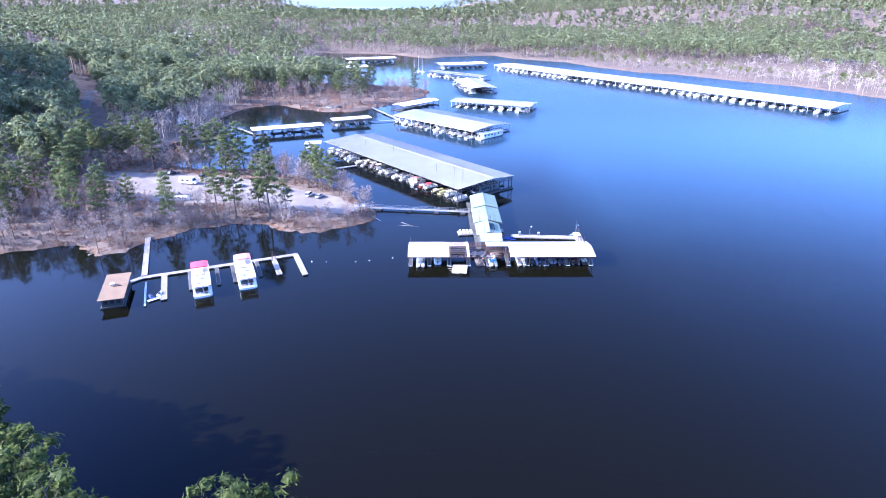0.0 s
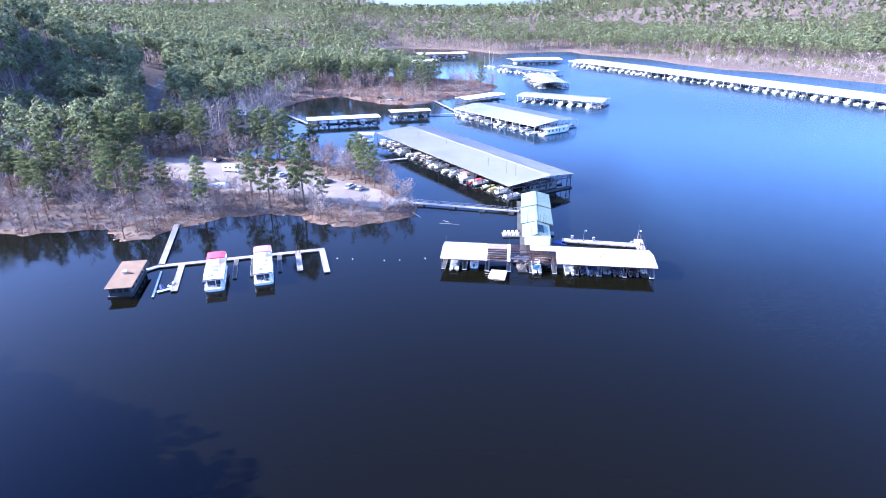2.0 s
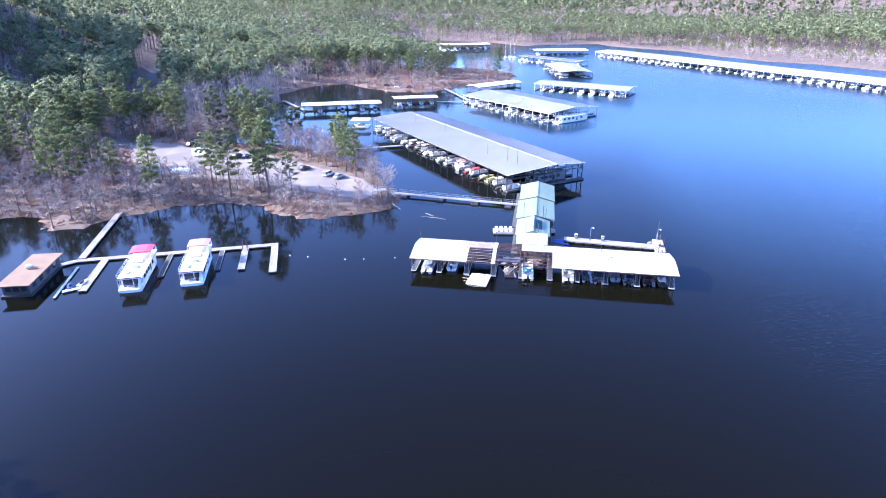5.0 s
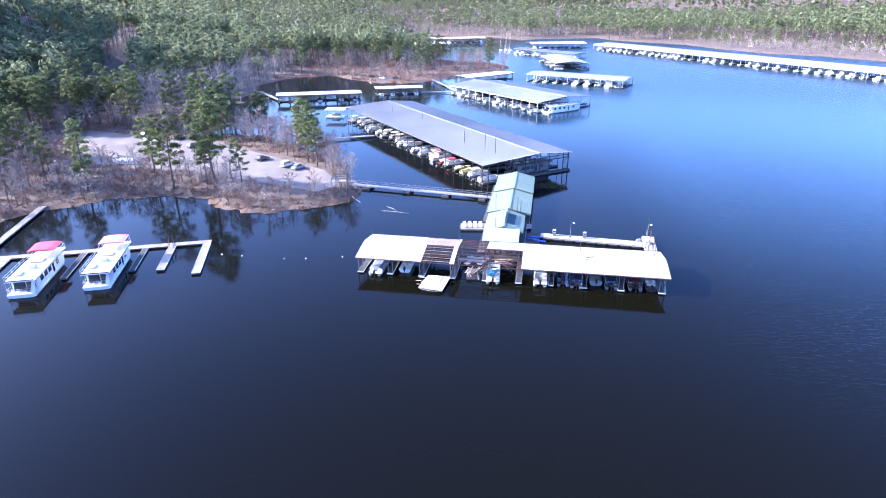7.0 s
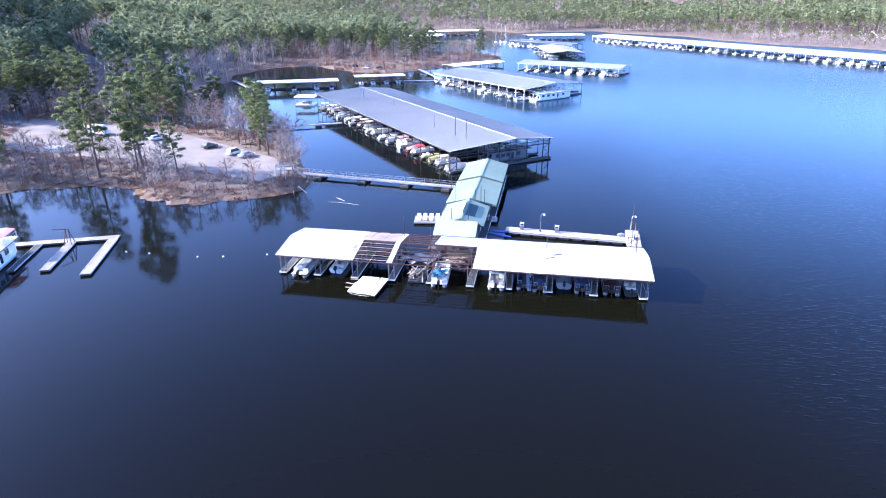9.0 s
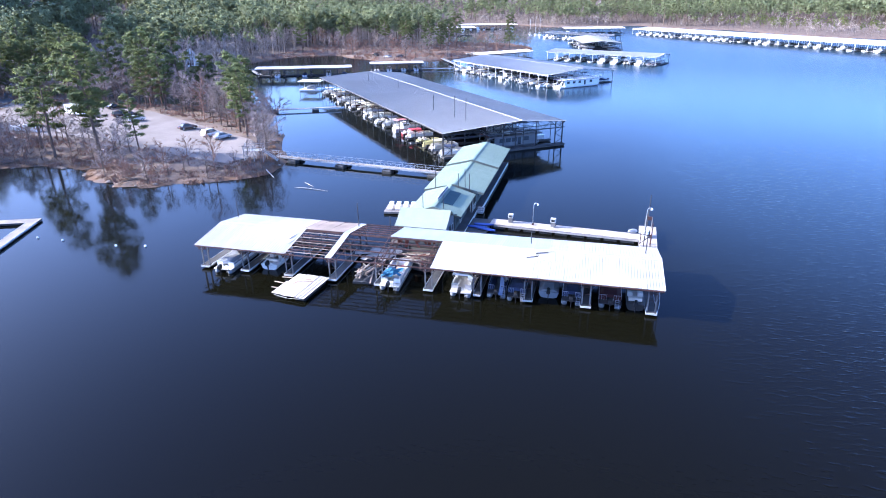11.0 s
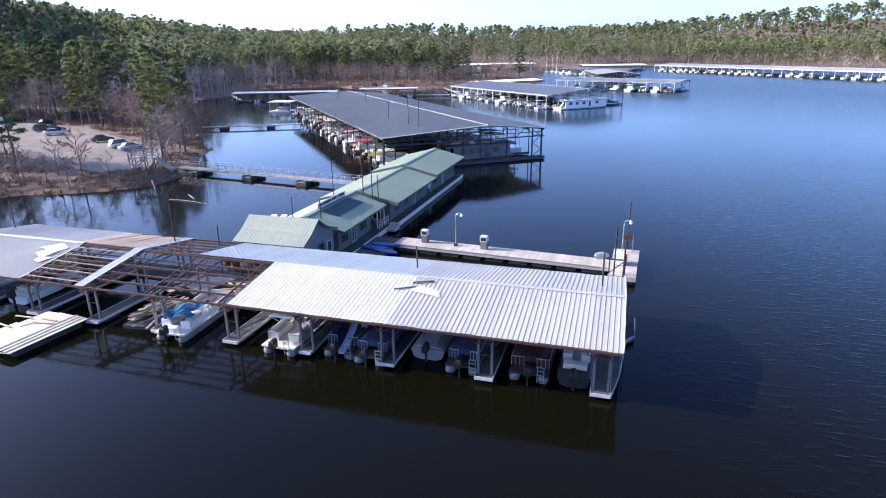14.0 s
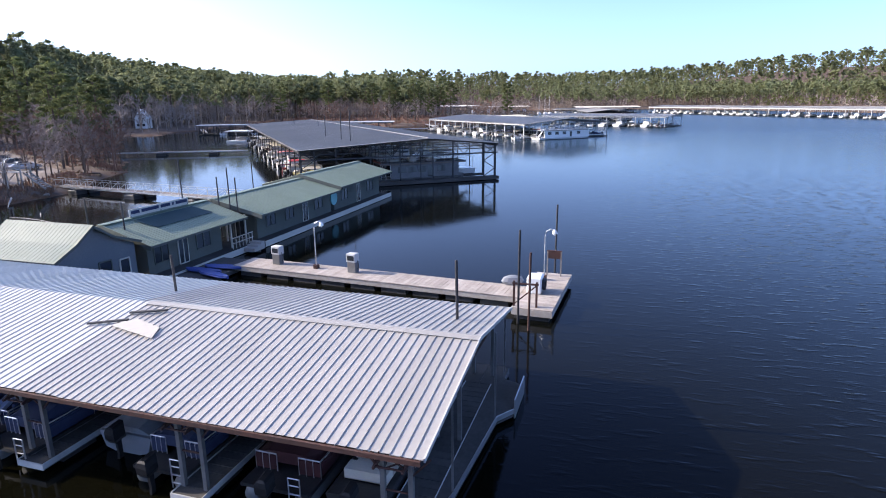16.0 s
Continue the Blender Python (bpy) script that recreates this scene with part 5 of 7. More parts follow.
# raft made of a fallen piece of roof, in front of the dock
RAFT = thing("raft", pose(-40.65, -2.2, 0, 0, 0, -5), "black float carrying a fallen section of cream ribbed roof", "raft")
bm = bm_new()
for x in (-1.9, 0.6):
    box(bm, x, x + 1.3, -2.5, 2.5, -0.2, 0.36)
part("float", bm, FLOAT, RAFT, bevel=0.06)
bm = bm_new()
box(bm, -2.05, 2.05, -2.7, 2.7, 0.36, 0.46)
part("deck", bm, DARKSTEEL, RAFT)
for x0, x1, y0, y1, z, tilt in ((-2.25, -0.7, -2.8, 0.4, 0.5, 1.5), (-2.15, -0.75, 0.3, 2.75, 0.54, -1.5), (-0.8, 0.85, -2.9, -0.2, 0.53, -1), (-0.72, 0.8, -0.3, 2.8, 0.56, 1.2)):
    bm = bm_new()
    box(bm, x0, x1, y0, y1, 0, 0.03)
    ob = part("roof_panel", bm, RAFT_SHEET, RAFT)
    ob.matrix_basis = pose(0, 0, z, 0, tilt, rf.uniform(-1.5, 1.5))
me = sheet_mesh("roof_sheet", (-2.95, 0.55), (2.85, 0.6), RAFT_SHEET, 0.42, 3, 0.06)
shared("roof_sheet", me, RAFT, pose(0.85, 0, 0.02, 0, 3, -1))
for x, y, a, ln in ((-2.5, 1.2, 8, 0.8), (-2.6, -0.3, -5, 0.9), (-2.3, -1.6, 3, 0.7), (0.1, 1.0, 14, 0.8), (-0.2, 1.5, 5, 0.7), (-0.9, 0.4, 75, 0.5)):
    bm = bm_new()
    box(bm, -ln, ln, -0.07, 0.07, 0, 0.06)
    ob = part("board", bm, PLYWOOD, RAFT)
    ob.matrix_basis = pose(x, y, 0.63, 0, 0, a)
bm = bm_new()
tube(bm, [(-2.0 + 0.5 * k, -2.78, 0.42 - 0.22 * math.sin(math.pi * k / 8)) for k in range(9)], 0.03, 6)
part("rope", bm, VINYL, RAFT, "pale mooring rope slung along the front edge")

# heap of broken boards in a slip
HEAP = thing("board_heap", pose(-34.3, 3.2, 0, 0, 0, 6), "heap of broken pale boards afloat in a slip", "debris")
bm = bm_new()
box(bm, -1.3, 1.3, -2.4, 2.4, -0.1, 0.25)
part("float", bm, FLOAT, HEAP)
for k in range(22):
    bm = bm_new()
    box(bm, -0.09, 0.09, -1.5, 1.5, 0, 0.04)
    ob = part("board", bm, (PLYWOOD, DECK, GREYDECK)[k % 3], HEAP)
    ob.matrix_basis = pose(rf.uniform(-1.2, 1.2), rf.uniform(-1.6, 1.2), 0.28 + 0.03 * k, rf.uniform(-6, 6), rf.uniform(-6, 6), rf.uniform(-40, 40))


# fallen roof panels on a float behind the heap
WRECK = thing("fallen_panel_stack", pose(-34.7, 8.5, 0, 0, 0, 4), "stack of fallen pale roof panels on a float", "debris")
bm = bm_new()
box(bm, -2.1, 2.1, -1.4, 1.4, -0.1, 0.5)
part("float", bm, FLOAT, WRECK)
me = sheet_mesh("roof_sheet", (-1.9, 0.5), (1.9, 0.52), RAFT_SHEET)
for k in range(9):
    shared("roof_sheet", me, WRECK, pose(-1.6 + 0.36 * k + rf.uniform(-0.2, 0.2), rf.uniform(-0.4, 0.4), 0.05 + 0.045 * k, rf.uniform(-4, 4), rf.uniform(-5, 5), rf.uniform(-35, 35) + 90 * (k % 2)))


# torn russet sheets hanging in the stripped bay
for k in range(9):
    x, y = -32.6 + 0.62 * k + rf.uniform(-0.2, 0.2), 9.6 + rf.uniform(-0.8, 0.9)
    bm = bm_new()
    top = roof_z(y) - rf.uniform(0.15, 0.5)
    loft(bm, [[(-w, d, z), (w, d + 0.05, z), (w, d + 0.08, z), (-w, d + 0.03, z)] for w, d, z in ((0.27, 0, 0), (0.25, 0.08, -0.6), (0.2, 0.3, -1.2 - 0.5 * rf.random()))])
    ob = part("hanging_sheet", bm, RUSTRED)
    ob.matrix_basis = pose(x, y, top, rf.uniform(-8, 8), rf.uniform(-10, 10), rf.uniform(-35, 35))
    tagged(ob, "torn russet metal sheet hanging from the bare roof frame", "metal sheet", "hanging sheets")
TANGLE = thing("fallen_boards", pose(-29.2, 7.8, 0, 0, 0, -12), "pale fallen boards heaped on a float under the bare roof", "debris")
bm = bm_new()
box(bm, -2.2, 2.2, -1.6, 1.6, -0.1, 0.5)
part("float", bm, FLOAT, TANGLE)
for k in range(26):
    bm = bm_new()
    box(bm, -1.4, 1.4, -0.11, 0.11, 0, 0.04)
    ob = part("board", bm, (PLYWOOD, RAFT_SHEET, RUSTRED, OLDBOARD)[k % 4], TANGLE)
    ob.matrix_basis = pose(rf.uniform(-1.0, 1.0), rf.uniform(-1.2, 1.2), 0.52 + 0.03 * k, rf.uniform(-7, 7), rf.uniform(-7, 7), rf.uniform(-60, 60))


# ---- boats ----
def hull_bm(length, beam_w, high, bow=0.32, flare=0.82):
    """A planing hull, stern at y = 0, bow at y = length."""
    bm = bm_new()
    rings = []
    for k in (0, 0.25, 0.5, 0.68, 0.82, 0.92, 0.985):
        t = max(0.0, (k - (1 - bow * 1.6)) / (bow * 1.6))
        w = beam_w / 2 * (1 - t ** 2.2)
        w = max(w, 0.03)
        z = high * (1 + 0.22 * k * k)
        keel = -0.18 + 0.5 * t ** 2.5 * high
        ch = 0.12 + 0.35 * t * high
        y = k * length
        rings.append([(-w, y, z), (-w * flare, y, ch), (0, y, keel), (w * flare, y, ch), (w, y, z), (w * 0.9, y, z + 0.04), (-w * 0.9, y, z + 0.04)])
    loft(bm, rings)
    return bm


def outboard(parent, y=-0.15, x=0.0):
    bm = bm_new()
    # cowl tilted back over a slim leg
    rings = [[(x - w, y - 0.5 + a, z), (x + w, y - 0.5 + a, z), (x + w * 1.05, y - 0.02 + a, z + 0.04), (x - w * 1.05, y - 0.02 + a, z + 0.04)] for w, a, z in ((0.13, 0.1, 0.72), (0.2, 0.02, 0.86), (0.21, 0.0, 1.1), (0.17, 0.03, 1.27), (0.09, 0.1, 1.33))]
    loft(bm, rings)
    loft(bm, [[(x - 0.05, y - 0.22 - a, z), (x + 0.05, y - 0.22 - a, z), (x + 0.05, y - 0.06, z), (x - 0.05, y - 0.06, z)] for a, z in ((0.06, -0.15), (0.0, 0.2), (0.04, 0.75))])
    return part("outboard_motor", bm, MOTOR, parent, "black outboard motor")


def ladder(parent, x, y):
    bm = bm_new()
    for s in (-0.2, 0.2):
        tube(bm, [(x + s, y, 0.1), (x + s, y, 1.15)], 0.025, 6)
    for z in (0.3, 0.6, 0.9, 1.15):
        tube(bm, [(x - 0.2, y, z), (x + 0.2, y, z)], 0.022, 6)
    return part("boarding_ladder", bm, ALU, parent)


def pontoon(m, canopy, panel, label, length=7.2, w=2.45, cover=None, group="boats in the front dock", deck=None, seatm=None, torn=False):
    b = thing("pontoon_boat", m, label, "boat", group)
    for s in (-1, 1):
        bm = bm_new()
        tube(bm, [(s * w * 0.36, 0.1, 0.18), (s * w * 0.36, 0.3, 0.18), (s * w * 0.36, length - 0.9, 0.18), (s * w * 0.36, length - 0.3, 0.26), (s * w * 0.36, length, 0.36)], [0.25, 0.33, 0.33, 0.25, 0.05], 12)
        part("pontoon_tube", bm, TUBE, b, smooth=True)
    bm = bm_new()
    box(bm, -w / 2, w / 2, 0.05, length - 0.25, 0.5, 0.62)
    part("deck", bm, deck or VINYL, b)
    fence = [((-w / 2 + 0.04, 0.9), (-w / 2 + 0.04, length - 0.5)), ((w / 2 - 0.04, 0.9), (w / 2 - 0.04, length - 0.5)), ((-w / 2 + 0.04, length - 0.5), (w / 2 - 0.04, length - 0.5)),
             ((-w / 2 + 0.04, 0.9), (-0.4, 0.9)), ((0.4, 0.9), (w / 2 - 0.04, 0.9))]
    for a, c in fence:
        bm = bm_new()
        beam(bm, (*a, 0.92), (*c, 0.92), 0.03, 0.5)
        part("side_panel", bm, panel, b)
        bm = bm_new()
        tube(bm, [(*a, 1.24), (*c, 1.24)], 0.028, 6)
        for q in (0, 0.33, 0.66, 1):
            p = (a[0] + (c[0] - a[0]) * q, a[1] + (c[1] - a[1]) * q)
            tube(bm, [(*p, 0.62), (*p, 1.24)], 0.022, 6)
        part("rail", bm, ALU, b)
    if cover:
        bm = bm_new()
        rings = [[(-w / 2, y, 1.1), (-w * 0.28, y, 1.35 + dz), (w * 0.28, y, 1.35 + dz), (w / 2, y, 1.1), (w / 2 - 0.02, y, 0.95), (-w / 2 + 0.02, y, 0.95)]
                 for y, dz in ((0.9, 0), (1.8, 0.18), (3.0, 0.05), (4.5, 0.2), (length - 0.5, 0))]
        loft(bm, rings)
        part("boat_cover", bm, cover, b)
    else:
        for x0, x1, y0, y1 in ((-w / 2 + 0.1, -w / 2 + 0.7, 1.2, 3.0), (w / 2 - 0.7, w / 2 - 0.1, 1.2, 2.4), (-w / 2 + 0.1, -w / 2 + 0.7, length - 2.6, length - 0.7), (w / 2 - 0.7, w / 2 - 0.1, length - 2.6, length - 0.7)):
            bm = bm_new()
            box(bm, x0, x1, y0, y1, 0.62, 1.0)
            xb = x0 if x0 < 0 else x1 - 0.14
            box(bm, xb, xb + 0.14, y0, y1, 1.0, 1.35)
            part("seat", bm, seatm or VINYL, b, bevel=0.03)
        bm = bm_new()
        box(bm, 0.25, 0.95, 3.3, 3.8, 0.62, 1.45)
        part("console", bm, GELCOAT, b, bevel=0.05)
    if torn:
        # canopy fallen in on its bent hoops, with clutter under it
        rc = random.Random(3)
        bm = bm_new()
        grid = [[bm.verts.new((-w * 0.46 + w * 0.92 * i / 5, 0.5 + 2.5 * j / 6, 1.72 + 0.16 * math.sin(1.7 * i + j) - 0.06 * abs(i - 2.5) + rc.uniform(-0.09, 0.09))) for i in range(6)] for j in range(7)]
        for j in range(6):
            for i in range(5):
                if (i, j) not in ((4, 0), (3, 0), (0, 5), (4, 3)):
                    bm.faces.new((grid[j][i], grid[j][i + 1], grid[j + 1][i + 1], grid[j + 1][i]))
        bmesh.ops.solidify(bm, geom=bm.faces[:], thickness=0.03)
        part("canopy", bm, canopy, b)
        for s in (-1, 1):
            for y in (0.6, 2.9):
                bm = bm_new()
                tube(bm, [(s * (w / 2 - 0.06), 1.8, 1.1), (s * (w / 2 - 0.08), y, 1.66)], 0.02, 6)
                part("canopy_frame", bm, ALU, b)
        for x, y, lx, ly, lz, mt in ((-0.3, 3.4, 0.35, 0.5, 0.35, GELCOAT), (0.1, 4.3, 0.3, 0.3, 0.5, PLYWOOD), (-0.6, 4.9, 0.25, 0.5, 0.3, NAVY), (0.5, 5.2, 0.3, 0.4, 0.25, RED), (0.0, 0.45, 0.5, 0.25, 0.4, GELCOAT)):
            bm = bm_new()
            box(bm, x - lx, x + lx, y - ly, y + ly, 0.62, 0.62 + lz)
            part("deck_box", bm, mt, b, bevel=0.05)
    elif canopy:
        bm = bm_new()
        rings = [[(-w / 2 + 0.05, y, 2.25), (-w * 0.25, y, 2.42), (w * 0.25, y, 2.42), (w / 2 - 0.05, y, 2.25), (w / 2 - 0.05, y, 2.2), (-w / 2 + 0.05, y, 2.2)] for y in (1.2, 2.4, 3.8)]
        loft(bm, rings)
        part("canopy", bm, canopy, b)
        for s in (-1, 1):
            bm = bm_new()
            tube(bm, [(s * (w / 2 - 0.06), 2.4, 1.24), (s * (w / 2 - 0.06), 1.25, 2.22)], 0.02, 6)
            tube(bm, [(s * (w / 2 - 0.06), 2.4, 1.24), (s * (w / 2 - 0.06), 3.75, 2.22)], 0.02, 6)
            part("canopy_frame", bm, ALU, b)
    outboard(b)
    ladder(b, 0.75, 0.0)
    return b


def runabout(m, hullm, label, length=6.2, w=2.3, cover=None, group="moored boats", arch=False):
    b = thing("motor_boat", m, label, "boat", group)
    part("hull", hull_bm(length, w, 0.72), hullm, b, smooth=False)
    if cover:
        bm = bm_new()
        rings = [[(-w * a, y, 0.78), (-w * a * 0.5, y, z), (w * a * 0.5, y, z), (w * a, y, 0.78)] for y, a, z in ((0.1, 0.47, 1.0), (length * 0.3, 0.47, 1.25), (length * 0.52, 0.46, 1.5), (length * 0.62, 0.44, 1.1), (length * 0.92, 0.12, 1.0))]
        loft(bm, rings)
        part("boat_cover", bm, cover, b)
    else:
        bm = bm_new()
        box(bm, -w * 0.36, w * 0.36, length * 0.12, length * 0.55, 0.80, 0.83)
        part("cockpit", bm, VINYL, b)
        bm = bm_new()
        for s in (-1, 1):
            box(bm, s * 0.55 - 0.28, s * 0.55 + 0.28, length * 0.3, length * 0.4, 0.8, 1.25)
        box(bm, -w * 0.36, w * 0.36, length * 0.12, length * 0.2, 0.8, 1.15)
        part("seat", bm, VINYL, b)
        bm = bm_new()
        rings = [[(-w * 0.42, length * 0.52, 0.8), (-w * 0.3, length * 0.62, 0.85), (w * 0.3, length * 0.62, 0.85), (w * 0.42, length * 0.52, 0.8)],
                 [(-w * 0.38, length * 0.47, 1.25), (-w * 0.26, length * 0.55, 1.3), (w * 0.26, length * 0.55, 1.3), (w * 0.38, length * 0.47, 1.25)]]
        loft(bm, rings, close=False, caps=False)
        part("windshield", bm, GLASS, b)
    if arch:
        bm = bm_new()
        tube(bm, [(-w * 0.46, length * 0.32, 0.8), (-w * 0.4, length * 0.26, 2.2), (w * 0.4, length * 0.26, 2.2), (w * 0.46, length * 0.32, 0.8)], 0.05, 8)
        part("tower", bm, ALU, b)
    outboard(b)
    return b


def cruiser(m, stripe, label, length=10.5, w=3.4, group="moored boats", fly=True):
    b = thing("cabin_cruiser", m, label, "boat", group)
    part("hull", hull_bm(length, w, 1.15), GELCOAT, b)
    bm = bm_new()
    for s in (-1, 1):
        beam(bm, (s * w * 0.492, 0.05, 0.95), (s * w * 0.492, length * 0.52, 1.0), 0.03, 0.18)
    part("stripe", bm, stripe, b)
    bm = bm_new()
    rings = [[(-w * a, y, 1.2), (-w * a * 0.86, y, z), (w * a * 0.86, y, z), (w * a, y, 1.2)] for y, a, z in ((length * 0.28, 0.42, 2.5), (length * 0.5, 0.42, 2.55), (length * 0.6, 0.4, 1.7), (length * 0.88, 0.18, 1.45))]
    loft(bm, rings)
    part("cabin", bm, GELCOAT, b)
    bm = bm_new()
    for s in (-1, 1):
        beam(bm, (s * w * 0.4, length * 0.3, 2.0), (s * w * 0.4, length * 0.5, 2.0), 0.06, 0.4)
    beam(bm, (-w * 0.3, length * 0.555, 2.1), (w * 0.3, length * 0.555, 2.1), 0.3, 0.45)
    part("window", bm, GLASS, b)
    if fly:
        bm = bm_new()
        rings = [[(-w * 0.4, y, z), (w * 0.4, y, z), (w * 0.4, y, z - 0.06), (-w * 0.4, y, z - 0.06)] for y, z in ((0.3, 3.2), (length * 0.2, 3.35), (length * 0.42, 3.3))]
        loft(bm, rings)
        part("canopy", bm, stripe, b)
        for s in (-1, 1):
            for y in (0.4, length * 0.4):
                bm = bm_new()
                tube(bm, [(s * w * 0.38, y, 1.2), (s * w * 0.38, y, 3.2)], 0.03, 6)
                part("canopy_post", bm, ALU, b)
    bm = bm_new()
    for s in (-1, 1):
        tube(bm, [(s * w * 0.42, length * 0.55, 1.95), (s * w * 0.3, length * 0.8, 2.1), (0, length * 0.97, 2.15)], 0.025, 6)
    part("bow_rail", bm, ALU, b)
    return b


def houseboat(m, canvas, label, length=16.2, w=4.8, group="houseboats at the pier", canopy_y=(8.8, 13.2), cz=4.45, body=None):
    body = body or GELCOAT
    b = thing("houseboat", m, label, "houseboat", group)
    part("hull", hull_bm(length, w, 0.6, 0.12, 0.9), body, b)
    bm = bm_new()
    box(bm, -w / 2 + 0.3, w / 2 - 0.3, 2.0, length - 1.8, 0.6, 2.85)
    part("cabin", bm, body, b)
    bm = bm_new()
    box(bm, -w / 2 + 0.02, w / 2 - 0.02, 0.3, length - 0.6, 2.85, 3.0)
    part("upper_deck", bm, body, b, bevel=0.04)
    for s in (-1, 1):
        for k in range(5):
            bm = bm_new()
            y = 3.2 + k * (length - 7) / 5
            x = s * (w / 2 - 0.3)
            box(bm, min(x, x + s * 0.03), max(x, x + s * 0.03), y, y + (1.3 if k != 3 else 0.8), 1.5 if k != 3 else 0.75, 2.4)
            part("window", bm, GLASS, b)
    # door glass widened into a dark panel for the porch's shade
    bm = bm_new()
    box(bm, -1.75, 0.1, 1.96, 2.0, 0.7, 2.6)
    box(bm, 0.25, 1.7, 1.96, 2.0, 0.95, 2.6)
    part("door", bm, GLASS, b, "sliding door glass, widened to darken the shaded porch")
    for s in (-1, 1):
        for y in (0.4, 1.9):
            bm = bm_new()
            tube(bm, [(s * (w / 2 - 0.12), y, 0.6), (s * (w / 2 - 0.12), y, 2.86)], 0.04, 6)
            part("porch_post", bm, ALU, b)
    for x0, y0, x1, y1, z in ((-w / 2 + 0.1, 0.4, w / 2 - 0.1, 0.4, 0.6), (-w / 2 + 0.1, 0.4, -w / 2 + 0.1, 1.9, 0.6), (w / 2 - 0.1, 0.4, w / 2 - 0.1, 1.9, 0.6), (-w / 2 + 0.1, 0.45, w / 2 - 0.1, 0.45, 3.0),
                              (-w / 2 + 0.1, 0.45, -w / 2 + 0.1, length - 0.8, 3.0), (w / 2 - 0.1, 0.45, w / 2 - 0.1, length - 0.8, 3.0)):
        bm = bm_new()
        for h in (0.45, 0.9):
            tube(bm, [(x0, y0, z + h), (x1, y1, z + h)], 0.025, 6)
        n = max(2, int(math.hypot(x1 - x0, y1 - y0) / 1.6))
        for k in range(n + 1):
            q = k / n
            tube(bm, [(x0 + (x1 - x0) * q, y0 + (y1 - y0) * q, z), (x0 + (x1 - x0) * q, y0 + (y1 - y0) * q, z + 0.9)], 0.025, 6)
        part("rail", bm, GELCOAT, b)
    if canvas:
        y0, y1 = canopy_y
        bm = bm_new()
        rings = [[(-w / 2 + 0.1, y, cz), (-w / 4, y, cz + 0.2), (w / 4, y, cz + 0.2), (w / 2 - 0.1, y, cz), (w / 2 - 0.1, y, cz - 0.1), (-w / 2 + 0.1, y, cz - 0.1)] for y in (y0, (y0 + y1) / 2, y1)]
        loft(bm, rings)
        part("canopy", bm, canvas, b)
        for s in (-1, 1):
            for y in (y0 + 0.1, y1 - 0.1):
                bm = bm_new()
                tube(bm, [(s * (w / 2 - 0.15), y, 3.0), (s * (w / 2 - 0.15), y, cz)], 0.04, 6)
                part("canopy_post", bm, ALU, b)
    bm = bm_new()
    box(bm, -0.5, 0.7, 5.5, 6.6, 3.0, 3.7)
    part("deck_box", bm, VINYL, b, bevel=0.06)
    bm = bm_new()
    box(bm, -1.5, -0.6, 2.6, 4.4, 3.0, 3.35)
    part("lounge", bm, VINYL, b, bevel=0.06)
    bm = bm_new()
    box(bm, 0.6, 1.2, 0.8, 1.5, 0.62, 1.3)
    part("grill", bm, BLACK, b, bevel=0.04)
    for x, a in ((-1.2, 15), (-0.3, -10)):
        bm = bm_new()
        box(bm, -0.28, 0.28, -0.28, 0.28, 0.38, 0.44)
        box(bm, -0.28, 0.28, 0.22, 0.28, 0.44, 0.95)
        for px in (-0.25, 0.21):
            for py in (-0.25, 0.21):
                box(bm, px, px + 0.04, py, py + 0.04, 0, 0.38)
        ob = part("porch_chair", bm, NAVY, b)
        ob.matrix_basis = pose(x, 1.2, 0.6, 0, 0, a)
    # slide from the upper deck down to the bow
    bm = bm_new()
    rings = []
    for k in range(8):
        q = k / 7
        y, z = 1.7 - 1.9 * q, 3.25 - 2.4 * q ** 0.85
        rings.append([(w / 2 - 0.55 + x, y, z + h) for x, h in ((-0.28, 0.16), (-0.24, 0), (0.24, 0), (0.28, 0.16), (0.32, 0.16), (0.28, -0.05), (-0.28, -0.05), (-0.32, 0.16))])
    loft(bm, rings)
    part("slide", bm, body, b)
    # russet front rail and a coaming round the upper deck
    bm = bm_new()
    beam(bm, (-w / 2 + 0.1, 0.36, 3.12), (w / 2 - 0.1, 0.36, 3.12), 0.06, 0.2)
    part("trim_board", bm, RUSTRED, b)
    for s in (-1, 1):
        bm = bm_new()
        beam(bm, (s * (w / 2 - 0.02), 0.4, 2.82), (s * (w / 2 - 0.02), length - 0.7, 2.82), 0.05, 0.16)
        part("trim_board", bm, OLDBOARD, b)
    bm = bm_new()
    box(bm, -1.2, 0.9, 8.2, 9.8, 3.0, 3.3)
    part("sun_pad", bm, PIERBOARD, b, bevel=0.05)
    return b


# boats of the front dock, sterns outward
pontoon(pose(-52.4, -0.4, 0), None, GELCOAT, "white pontoon boat under a grey cover", cover=GREYCOVER)
runabout(pose(-47.2, 2.0, 0), GELCOAT, "white motor boat moored under the dock roof")
pontoon(pose(-30.4, -0.2, 0, 0, 0, 3), BLUE, GELCOAT, "white pontoon boat with a torn turquoise canopy", torn=True)
pontoon(pose(-21.9, 0.1, 0), GELCOAT, ALU, "silver pontoon boat with boarding ladders")
# from here on decks, seats and hulls are darkened for the roof's shade
SLIDER = pontoon(pose(-17.8, 0.8, 0), None, NAVY, "dark pontoon boat with a pale blue slide", w=2.2, deck=BLACK, seatm=NAVY)
bm = bm_new()
rings = []
